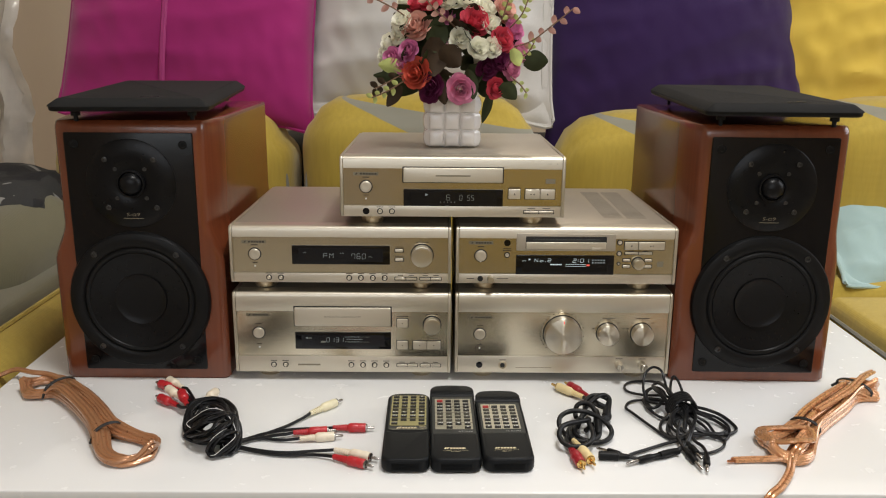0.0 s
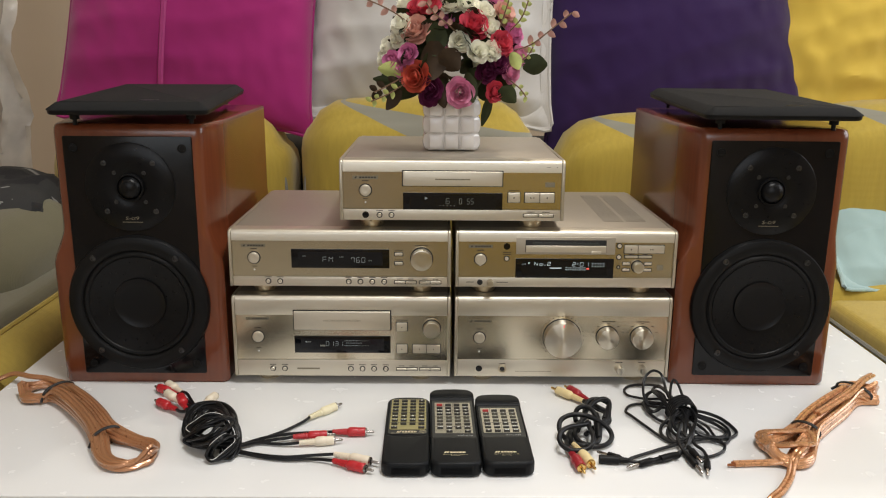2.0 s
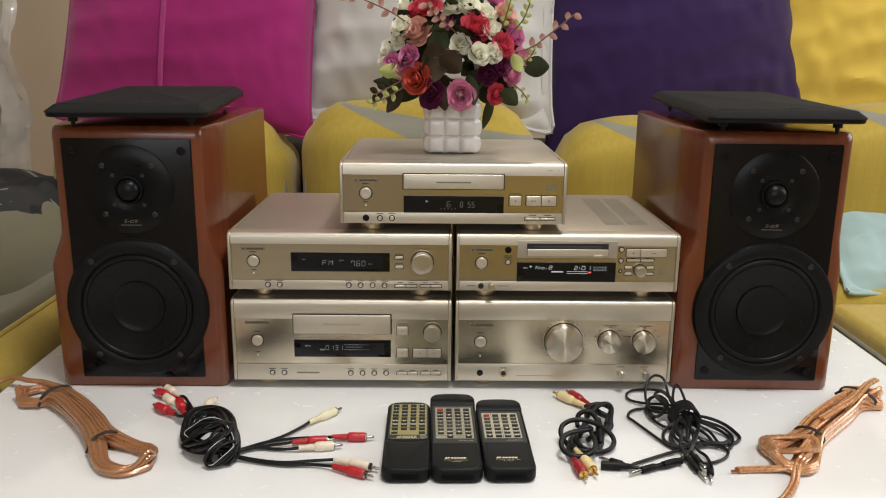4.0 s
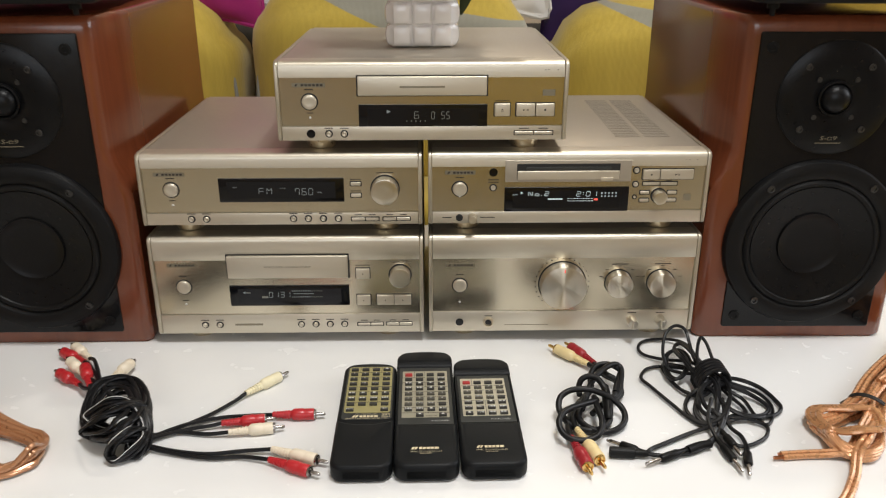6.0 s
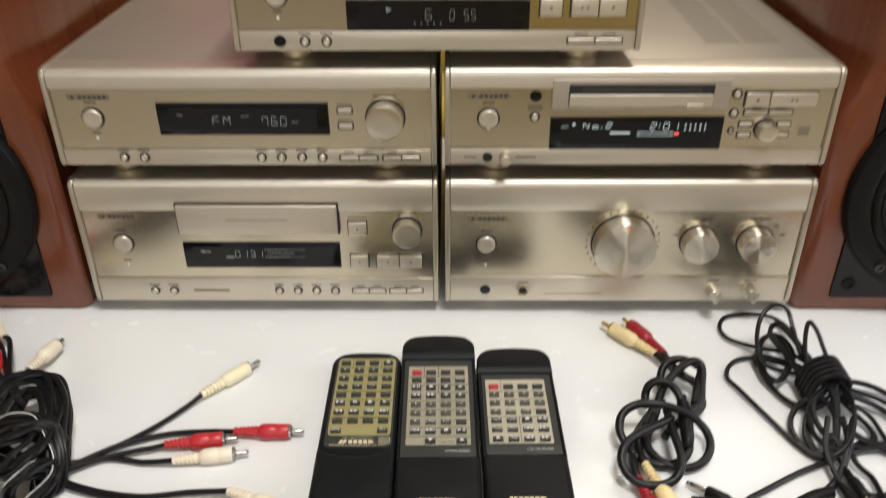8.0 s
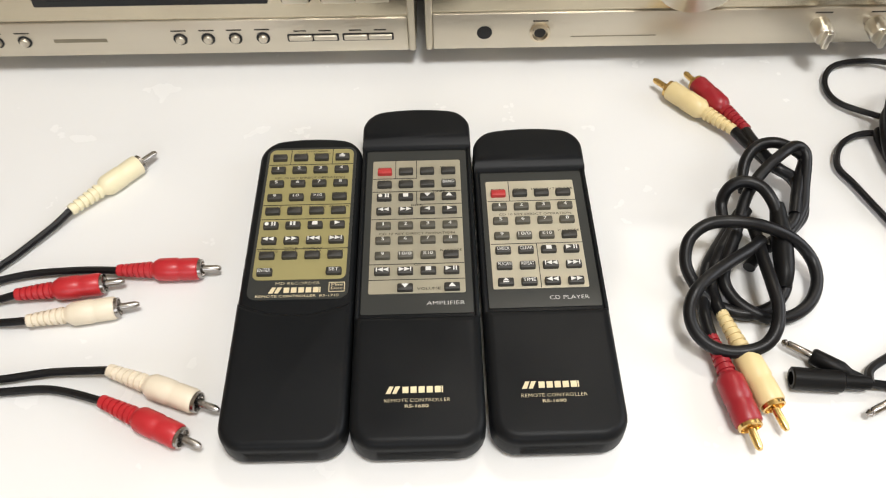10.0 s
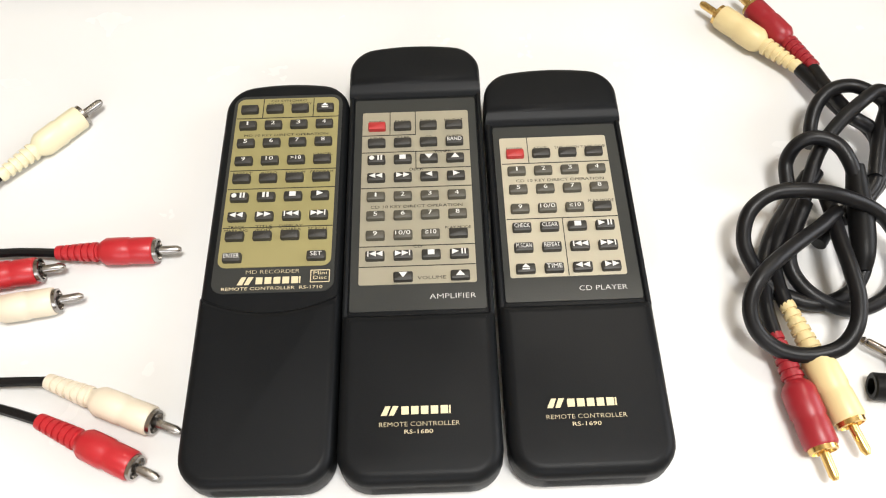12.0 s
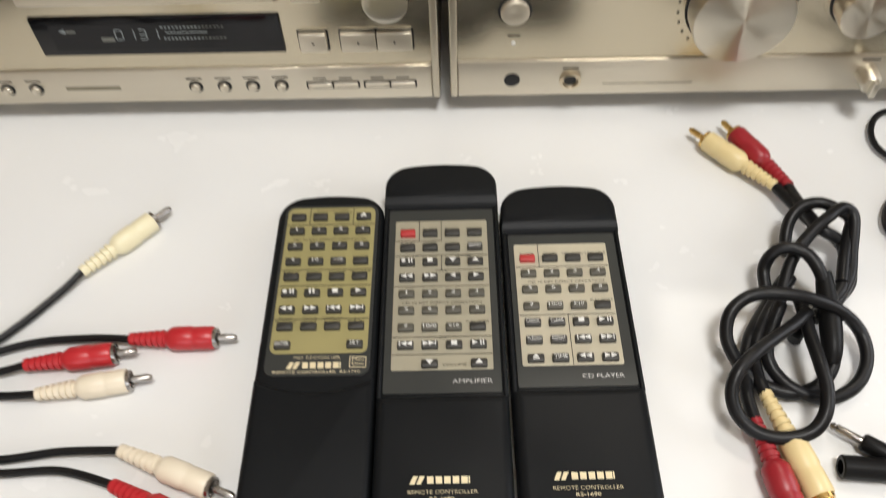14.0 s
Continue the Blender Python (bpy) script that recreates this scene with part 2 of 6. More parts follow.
def blotched(name, colours, scale):
    """Cloth printed with hard-edged blotches of several colours."""
    m = mat(name, colours[0], 0.9, 0, 0.1, 20, 0.3, 300)
    n, l = m.node_tree.nodes, m.node_tree.links
    tc, t, r = n.new("ShaderNodeTexCoord"), n.new("ShaderNodeTexNoise"), n.new("ShaderNodeValToRGB")
    t.inputs["Scale"].default_value, t.inputs["Detail"].default_value, t.inputs["Distortion"].default_value = scale, 2, 1.2
    l.new(tc.outputs["Object"], t.inputs["Vector"])
    l.new(t.outputs["Fac"], r.inputs["Fac"])
    r.color_ramp.interpolation = "CONSTANT"
    r.color_ramp.elements[0].color, r.color_ramp.elements[1].color = (*colours[0], 1), (*colours[2], 1)
    r.color_ramp.elements[1].position = 0.62
    e = r.color_ramp.elements.new(0.48)
    e.color = (*colours[1], 1)
    l.new(r.outputs["Color"], n["Principled BSDF"].inputs["Base Color"])
    return m


for nm in ("red", "orange", "pink", "mauve", "cream", "peach", "plum"):
    petal_cloth(M["rose_" + nm], 0.24)
M["camo"] = blotched("camouflage_cloth", ((0.008, 0.008, 0.009), (0.022, 0.022, 0.021), (0.20, 0.195, 0.185)), 11)
M["knob_spun"] = spun(mat("spun_aluminium", (0.68, 0.63, 0.53), 0.30, 1.0, 0.02, 8, 0.0, 60, (1, 1, 1), 0.005), "Y")


# ---- mesh helpers ----
def part(name, bm, material, parent=None, label="", smooth=True, m=None):
    """Links a bmesh or a mesh as one mesh object under a thing or a part."""
    if isinstance(bm, bmesh.types.BMesh):
        me = bpy.data.meshes.new(name)
        bmesh.ops.recalc_face_normals(bm, faces=bm.faces[:])
        if smooth:
            for f in bm.faces:
                f.smooth = True
            for e in bm.edges:
                if len(e.link_faces) == 2 and e.calc_face_angle(0) > 0.7:
                    e.smooth = False
        bm.to_mesh(me)
        bm.free()
    else:
        me = bm
    if not me.materials:
        me.materials.append(M[material])
    ob = new(name, me)
    if parent:
        ob.parent = parent
    if m is not None:
        ob.matrix_basis = m
    if label:
        tagged(ob, label)
    return ob


def thing(name, label, category, m=None, group="", kind=""):
    ob = new(name)
    ob.empty_display_size = 0.05
    if m is not None:
        ob.matrix_basis = m
    return tagged(ob, label, category, group, kind)


def box(x0, x1, y0, y1, z0, z1, r=0.0, seg=2):
    bm = bmesh.new()
    bmesh.ops.create_cube(bm, size=1, matrix=Matrix.LocRotScale(((x0 + x1) / 2, (y0 + y1) / 2, (z0 + z1) / 2), None, (x1 - x0, y1 - y0, z1 - z0)))
    if r:
        bmesh.ops.bevel(bm, geom=bm.edges[:], offset=r, segments=seg, profile=0.5, affect="EDGES")
    return bm


def rrect(w, h, r, n=5):
    pts = []
    for cx, cy, a in ((w / 2 - r, h / 2 - r, 0), (-w / 2 + r, h / 2 - r, 90), (-w / 2 + r, -h / 2 + r, 180), (w / 2 - r, -h / 2 + r, 270)):
        for k in range(n + 1):
            t = radians(a + 90 * k / n)
            pts.append((cx + r * math.cos(t), cy + r * math.sin(t)))
    return pts


def inset(pts, d):
    out, n = [], len(pts)
    for i, (x, y) in enumerate(pts):
        ax, ay = pts[i - 1]
        bx, by = pts[(i + 1) % n]
        e1, e2 = Vector((x - ax, y - ay)), Vector((bx - x, by - y))
        e1, e2 = (e1.normalized() if e1.length > 1e-9 else e2.normalized()), (e2.normalized() if e2.length > 1e-9 else e1.normalized())
        nrm = Vector((-e1.y - e2.y, e1.x + e2.x))
        nrm.normalize()
        k = max(0.5, nrm.dot(Vector((-e1.y, e1.x))))
        out.append((x + nrm.x * d / k, y + nrm.y * d / k))
    return out


def slab(outline, z0, z1, rt=0.0, rb=0.0, seg=3, m=None, bm=None):
    """A plate with that outline (anticlockwise), its upper and lower rims rounded."""
    own = bm is None
    bm = bm or bmesh.new()
    rings = []
    if rb:
        for k in range(seg + 1):
            a = math.pi / 2 * k / seg
            rings.append((rb * (1 - math.sin(a)), z0 + rb * (1 - math.cos(a))))
    else:
        rings.append((0, z0))
    if rt:
        for k in range(seg + 1):
            a = math.pi / 2 * k / seg
            rings.append((rt * (1 - math.cos(a)), z1 - rt * (1 - math.sin(a))))
    else:
        rings.append((0, z1))
    vs = []
    for d, z in rings:
        pts = inset(outline, d) if d > 1e-7 else outline
        vs.append([bm.verts.new((x, y, z)) for x, y in pts])
    n = len(outline)
    for a, b in zip(vs, vs[1:]):
        for i in range(n):
            bm.faces.new((a[i], a[(i + 1) % n], b[(i + 1) % n], b[i]))
    bm.faces.new(vs[0][::-1])
    bm.faces.new(vs[-1])
    if m is not None and own:
        bm.transform(m)
    return bm


def lathe(profile, seg=28, m=None):
    bm = bmesh.new()
    rings = []
    for r, z in profile:
        if r < 1e-6:
            rings.append([bm.verts.new((0, 0, z))])
        else:
            rings.append([bm.verts.new((r * math.cos(2 * math.pi * k / seg), r * math.sin(2 * math.pi * k / seg), z)) for k in range(seg)])
    for a, b in zip(rings, rings[1:]):
        for k in range(seg):
            j = (k + 1) % seg
            if len(a) == 1 and len(b) == 1:
                continue
            if len(a) == 1:
                bm.faces.new((a[0], b[k], b[j]))
            elif len(b) == 1:
                bm.faces.new((a[k], a[j], b[0]))
            else:
                bm.faces.new((a[k], a[j], b[j], b[k]))
    if m is not None:
        bm.transform(m)
    return bm


def spline(pts, step=6, closed=False):
    p = [Vector(q) for q in pts]
    n = len(p)
    out = []
    for i in range(n if closed else n - 1):
        a, b, c, d = (p[(i - 1) % n], p[i], p[(i + 1) % n], p[(i + 2) % n]) if closed else (p[max(i - 1, 0)], p[i], p[i + 1], p[min(i + 2, n - 1)])
        for k in range(step):
            t = k / step
            out.append(0.5 * ((2 * b) + (c - a) * t + (2 * a - 5 * b + 4 * c - d) * t * t + (3 * b - a - 3 * c + d) * t ** 3))
    if not closed:
        out.append(p[-1])
    return out


def tube(pts, r, seg=8, step=6, closed=False, bm=None, flat=1.0, taper=None):
    """A bent round cord along smoothed points; flat: its width across over its height."""
    bm = bm or bmesh.new()
    c = spline(pts, step, closed)
    n = len(c)
    rings = []
    for i, q in enumerate(c):
        a, b = (c[i - 1], c[(i + 1) % n]) if closed else (c[max(i - 1, 0)], c[min(i + 1, n - 1)])
        t = (b - a).normalized()
        side = t.cross(Vector((0, 0, 1)))
        side = side.normalized() if side.length > 1e-3 else Vector((1, 0, 0))
        up = side.cross(t).normalized()
        rad = r * (taper(i / (n - 1)) if taper else 1)
        rings.append([bm.verts.new(q + side * (rad * flat * math.cos(2 * math.pi * k / seg)) + up * (rad * math.sin(2 * math.pi * k / seg))) for k in range(seg)])
    pairs = list(zip(rings, rings[1:])) + ([(rings[-1], rings[0])] if closed else [])
    for a, b in pairs:
        for k in range(seg):
            bm.faces.new((a[k], a[(k + 1) % seg], b[(k + 1) % seg], b[k]))
    if not closed:
        bm.faces.new(rings[0][::-1])
        bm.faces.new(rings[-1])
    return bm


def front(x, z, d=0.0):
    """Turns what is built flat, facing up, to face the viewer, d in front of the panel."""
    return Matrix.Translation((x, -d, z)) @ Matrix.Rotation(math.pi / 2, 4, "X")


# ---- writing ----
WORDS = ("COMPACT DISC PLAYER|CD-\u03b19|T-\u03b17|D-\u03b17|MD-\u03b17|A-\u03b19|S-\u03b19|STEREO CASSETTE DECK|MINIDISC RECORDER|INTEGRATED AMPLIFIER|HORIZONTAL LOADING SYSTEM|"
         "STEREO SYNTHESIZER TUNER|FM|AUTO|760|MHz|0131|6|0 55|No.2|2:01|VOLUME|AMPLIFIER|CD PLAYER|MD RECORDER|REMOTE CONTROLLER|REMOTE CONTROLLER  RS-1710|RS-1680|RS-1690|"
         "POWER|SLEEP|PHONO|MD/DAT|LINE|TAPE|CD|TUNER|BAND|DECK|CD 10 KEY DIRECT OPERATION|MD 10 KEY DIRECT OPERATION|PLAY MODE|EDIT|TAPE LENGTH|TAPE SIDE|CHECK|CLEAR|M.SCAN|REPEAT|TIME|"
         "1|2|3|4|5|7|8|9|10|10/0|>10|\u226710|ENTER|SET|CANCEL|INTRO|RANDOM|PROGRAM|TRACK|MARKING|TITLE|/EDIT|DISPLAY|/CHARA|SCROLL|CD SYNCHRO|START|STANDBY|Mini|Disc|\u25b6").split("|")
LETTERS = {}


def set_type():
    obs = []
    for w in WORDS:
        cu = bpy.data.curves.new("type", "FONT")
        cu.body, cu.size, cu.align_x, cu.align_y, cu.resolution_u = w, 1.0, "CENTER", "CENTER", 2
        if w in ("REMOTE CONTROLLER", "CD PLAYER", "AMPLIFIER", "MD RECORDER"):
            cu.offset = -0.016
        obs.append(new("type", cu))
    dg = bpy.context.evaluated_depsgraph_get()
    for w, ob in zip(WORDS, obs):
        LETTERS[w] = bpy.data.meshes.new_from_object(ob.evaluated_get(dg))
    for ob in obs:
        cu = ob.data
        bpy.data.objects.remove(ob)
        bpy.data.curves.remove(cu)


set_type()


SEGMENTS = {"a": ((0, 2), (1, 2)), "b": ((1, 2), (1, 1)), "c": ((1, 1), (1, 0)), "d": ((0, 0), (1, 0)), "e": ((0, 1), (0, 0)), "f": ((0, 2), (0, 1)), "g": ((0, 1), (1, 1)),
            "x": ((0, 2), (0.5, 1.1)), "y": ((1, 2), (0.5, 1.1)), "z": ((0, 2), (1, 0))}
FIGURES = {"0": "abcdef", "1": "bc", "2": "abged", "3": "abgcd", "5": "afgcd", "6": "afgedc", "7": "fabc", "F": "afge", "M": "efbcxy", "N": "efbcz", "o": "cdeg", " ": ""}


def figures(word, width, height, m, material, parent):
    """Lit segments of a display, each figure from separate thin bars."""
    slots, x = [], 0.0
    for ch in word:
        slots.append((ch, x))
        x += 0.45 if ch in ".:" else 1.0
    step = width / (x - 0.4)
    fw, fh, t = step * 0.60, height / 2, 0.00026
    bm = bmesh.new()
    for ch, x in slots:
        if ch in ".:":
            for y in ((0.0,) if ch == "." else (0.6, 1.4)):
                cx, cy = x * step, y * fh + t
                slab([(cx + 1.3 * t, cy + 1.3 * t), (cx - 1.3 * t, cy + 1.3 * t), (cx - 1.3 * t, cy - 1.3 * t), (cx + 1.3 * t, cy - 1.3 * t)], 0, 0.0001, bm=bm)
            continue
        for k in FIGURES[ch]:
            (xa, ya), (xb, yb) = SEGMENTS[k]
            a = Vector((x * step + xa * fw, ya * fh))
            b = Vector((x * step + xb * fw, yb * fh))
            d = (b - a).normalized()
            n = Vector((-d.y, d.x)) * t
            a, b = a + d * 1.5 * t, b - d * 1.5 * t
            slab([tuple(a - n), tuple(b - n), tuple(b + d * t), tuple(b + n), tuple(a + n), tuple(a - d * t)], 0, 0.0001, bm=bm)
    bm.transform(Matrix.Translation((-width / 2, -height / 2, 0)))
    sh = Matrix.Identity(4)
    sh[0][1] = 0.06
    bm.transform(m @ sh)
    return part("display_figures", bm, material, parent, smooth=False)


def text(word, width, height, m, material, parent, name="lettering", slant=0.0):
    """Printed writing of that width and letter height, at the pose m."""
    me = LETTERS[word].copy()
    co = np.array([v.co for v in me.vertices])
    lo, hi = co.min(0), co.max(0)
    sx = width / max(hi[0] - lo[0], 1e-6)
    sy = height / max(hi[1] - lo[1], 1e-6)
    mid = (lo + hi) / 2
    sh = Matrix.Identity(4)
    sh[0][1] = slant
    me.transform(m @ sh @ Matrix.Diagonal((sx, sy, 1, 1)) @ Matrix.Translation((-mid[0], -mid[1], 0)))
    me.materials.clear()
    return part(name, me, material, parent)


def strip(w, h, m, material, parent, name="printed_mark", d=0.00012):
    bm = slab([(w / 2, h / 2), (-w / 2, h / 2), (-w / 2, -h / 2), (w / 2, -h / 2)], 0, d, m=m)
    return part(name, bm, material, parent, smooth=False)


def marks(shapes, m, material, parent, name="key_symbol", d=0.0002):
    """A small printed symbol, several flat polygons as one mark."""
    bm = bmesh.new()
    for s in shapes:
        slab(s, 0, d, bm=bm)
    bm.transform(m)
    return part(name, bm, material, parent, smooth=False)


# ---- room ----
X0, X1, Y0, Y1, Z1 = ROOM
part("floor", box(X0 - 0.1, X1 + 0.1, Y0 - 0.1, Y1 + 0.1, FLOOR - 0.1, FLOOR), "floor")
part("ceiling", box(X0 - 0.1, X1 + 0.1, Y0 - 0.1, Y1 + 0.1, Z1, Z1 + 0.1), "ceiling")
part("wall_north", box(X0 - 0.1, X1 + 0.1, Y1, Y1 + 0.1, FLOOR, Z1), "wall")
part("wall_west", box(X0 - 0.1, X0, Y0, Y1, FLOOR, Z1), "wall")


def wall_with_window(name, m, length, w0, w1):
    """A wall along x with one window hole, built flat and turned into place."""
    b = bmesh.new()
    for x0, x1, z0, z1 in ((0, w0, FLOOR, Z1), (w1, length, FLOOR, Z1), (w0, w1, FLOOR, 0.58), (w0, w1, 1.98, Z1)):
        bmesh.ops.create_cube(b, size=1, matrix=Matrix.LocRotScale(((x0 + x1) / 2, 0.05, (z0 + z1) / 2), None, (x1 - x0, 0.1, z1 - z0)))
    b.transform(m)
    return part(name, b, "wall")


wall_with_window("wall_east", pose(X1, Y1, 0, 0, 0, -90), Y1 - Y0, 0.5, 2.4)
# the south window hole is made up, to go with the back fill
wall_with_window("wall_south", pose(X0, Y0 - 0.1, 0), X1 - X0, 0.9, 3.1)
for nm in ("floor", "ceiling", "wall_north", "wall_west", "wall_east", "wall_south"):
    tagged(bpy.data.objects[nm], kind="structure")


def armchair(lab, m):
    c = thing("armchair", lab, "armchair", m)
    part("base", box(-0.24, 0.24, 0.0, 0.72, 0.06, 0.24, 0.03, 3), "yellow", c)
    part("seat", box(-0.24, 0.24, -0.02, 0.56, 0.24, 0.42, 0.06, 4), "yellow", c)
    part("backrest", box(-0.24, 0.24, 0.50, 0.74, 0.24, 0.80, 0.07, 4), "yellow", c)
    for s in (-1, 1):
        part("armrest", box(s * 0.305 - 0.065, s * 0.305 + 0.065, 0.0, 0.74, 0.06, 0.56, 0.05, 4), "yellow", c)
        for y in (0.06, 0.66):
            part("leg", box(s * 0.29 - 0.02, s * 0.29 + 0.02, y - 0.02, y + 0.02, 0.0, 0.06, 0.004), "shadow_gap", c)


armchair("yellow fabric armchair facing the white coffee table", pose(0.30, -1.55, FLOOR, 0, 0, 180))
# unseen panel frame, made up to hold the added overhead lamp
panel = thing("added_ceiling_panel", "unseen square white ceiling panel, added to light the table", "ceiling light", pose(0.35, -0.62, 2.30))
part("frame", slab(rrect(0.62, 0.62, 0.03), -0.040, 0.0, 0.0, 0.006), "ceiling", panel)
lamp = thing("ceiling_downlight", "small round white recessed ceiling light", "ceiling light", pose(0.5, 1.22, 2.30))
part("rim", lathe([(0.055, -0.004), (0.062, -0.006), (0.075, -0.002), (0.075, 0.0)], 32), "ceiling", lamp)

# ---- table ----
TX0, TX1, TY0, TY1 = -0.552, 0.590, -0.263, 0.345
table = thing("coffee_table", "white high-gloss coffee table with a thin metal edge strip", "table", pose((TX0 + TX1) / 2, (TY0 + TY1) / 2, FLOOR))
hx, hy = (TX1 - TX0) / 2, (TY1 - TY0) / 2
part("tabletop", slab(rrect(2 * hx, 2 * hy, 0.006), -FLOOR - 0.012, -FLOOR, 0.0015, 0.0015), "table", table)
part("edge_strip", slab(rrect(2 * hx + 0.002, 2 * hy + 0.002, 0.006), -FLOOR - 0.021, -FLOOR - 0.0125, 0.001, 0.001), "strip", table, "dull metal edge strip")
part("apron", slab(rrect(2 * hx - 0.004, 2 * hy - 0.004, 0.004), -FLOOR - 0.13, -FLOOR - 0.0215, 0.001, 0.001), "table", table)
for sx in (-1, 1):
    for sy in (-1, 1):
        part("leg", box(sx * (hx - 0.05) - 0.03, sx * (hx - 0.05) + 0.03, sy * (hy - 0.05) - 0.03, sy * (hy - 0.05) + 0.03, 0, -FLOOR - 0.13, 0.003), "table", table)


# ---- sofa ----
def puffy(w, d, h, r, belly=0.012, nx=26, ny=12, nz=18, arch=0.0, seed=0):
    """A stuffed cushion: a box with large soft rims, bulging faces and slight unevenness; x 0..w, y 0..d, z -h..0."""
    bm = bmesh.new()
    bmesh.ops.create_cube(bm, size=2)
    bmesh.ops.subdivide_edges(bm, edges=bm.edges[:], cuts=13, use_grid_fill=True)
    ex, ey, ez = w / 2 - r, d / 2 - r, h / 2 - r
    for v in bm.verts:
        c = v.co
        q = Vector((c.x * w / 2, c.y * d / 2, c.z * h / 2))
        core = Vector((max(-ex, min(ex, q.x)), max(-ey, min(ey, q.y)), max(-ez, min(ez, q.z))))
        out = q - core
        p = core + (out.normalized() * r if out.length > 1e-6 else out)
        bulge = (1 - c.x ** 4) * (1 - c.z ** 4)
        p.y += math.copysign(belly * bulge, c.y) if abs(c.y) > 0.99 else 0
        p.z += belly * (1 - c.x ** 4) * (1 - c.y ** 4) if c.z > 0.99 else 0
        p.z -= arch * abs(c.x) ** 3 * (0.5 + 0.5 * c.z)
        s = noise.noise(Vector((p.x * 9 + seed * 7.3, p.y * 9, p.z * 9))) * 0.004
        p += p.normalized() * s
        v.co = p + Vector((w / 2, d / 2, -h / 2))
    return bm


sofa = thing("sofa", "mustard yellow fabric sofa with grey swooshes and grey piping", "sofa", pose(0.0075, 0.5, FLOOR))
H0 = -FLOOR
part("base", box(-1.35, 1.35, 0.02, 0.75, 0.06, 0.30, 0.03, 3), "yellow_plain", sofa)
part("seat", box(-1.35, 1.35, -0.13, 0.10, 0.06, H0 + 0.02, 0.035, 4), "yellow_plain", sofa)
# board raised and coloured dark so the cushion gaps read as shade
part("seat_back_board", box(-0.74, 1.12, 0.225, 0.40, 0.25, H0 + 0.216, 0.03, 4), "gap_shade", sofa, "dark board behind the cushions, standing in for shade in the gaps")
for i, (x0, x1, zt) in enumerate(((-0.745, -0.298, 0.296), (-0.280, 0.159, 0.305), (0.181, 0.625, 0.280), (0.640, 1.12, 0.306))):
    c = part("back_cushion", puffy(x1 - x0, 0.20, 0.34, 0.07, arch=0.018 if i == 1 else 0.045, seed=i), "yellow" if i else "yellow_plain", sofa, "mustard back cushion with a grey swoosh", m=pose(x0, 0.02, zt + H0))
    for xx in (0.008, x1 - x0 - 0.008):
        k = 1 if xx < 0.1 else -1
        pts = [(xx, 0.03, -0.33), (xx, 0.035, -0.16), (xx + k * 0.010, 0.042, -0.11), (xx + k * 0.028, 0.060, -0.068)]
        part("piping", tube(pts, 0.0032, 6), "piping", c, "grey piping")


def seat_side(name, m, w, d, h, mtop, mside, lab, pipe, rim=0.0):
    """A seat section beside the table: soft side, a cushion on it and piping round its rim; rim: how far its rounded edge stands out round the cushion."""
    s = thing(name, lab, "sofa section", m)
    part("base", slab(rrect(w, d, 0.05), 0.0, h - (0.018 if rim else 0.034), rim or 0.02, 0.01, 8 if rim else 3), mside, s)
    w, d = w - 1.7 * rim, d - 1.7 * rim
    part("seat_cushion", slab(rrect(w, d, 0.05), h - 0.036, h, 0.016, 0.006, 5), mtop, s)
    o = [(x, y, h - 0.018 if rim else h - 0.030) for x, y in rrect(w + 0.002, d + 0.002, 0.05)]
    part("piping", tube(o[::2], 0.004, 6, 3, closed=True), pipe, s)
    return s


seat_side("sofa_section", pose(-0.942, 0.11, FLOOR, 0, 0, 0), 0.76, 0.74, -FLOOR + 0.050, "grey", "yellow_plain", "grey-topped sofa section with rounded yellow rim and piping", "yellow_plain", 0.055)
seat_side("sofa_section", pose(1.041, 0.11, FLOOR, 0, 0, 0), 0.78, 0.74, -FLOOR - 0.005, "yellow_plain", "yellow_plain", "mustard yellow sofa section with grey piping", "piping")
armrest = thing("sofa_bolster", "plump grey sofa bolster leaning at the sofa end", "bolster", pose(-1.052, 0.18, 0.060, 0, 0, 0))
part("filling", puffy(0.40, 0.34, 0.16, 0.07, seed=9), "grey", armrest, m=pose(0, 0, 0.030, 8, -3, 0))
part("piping", tube([(0.398, 0.05, -0.05), (0.398, 0.17, -0.045), (0.398, 0.29, -0.04), (0.36, 0.335, -0.035), (0.2, 0.345, -0.03), (0.04, 0.335, -0.03)], 0.004, 6), "piping", armrest, "grey piping", m=pose(0, 0, 0.0, 8, -3, 0))


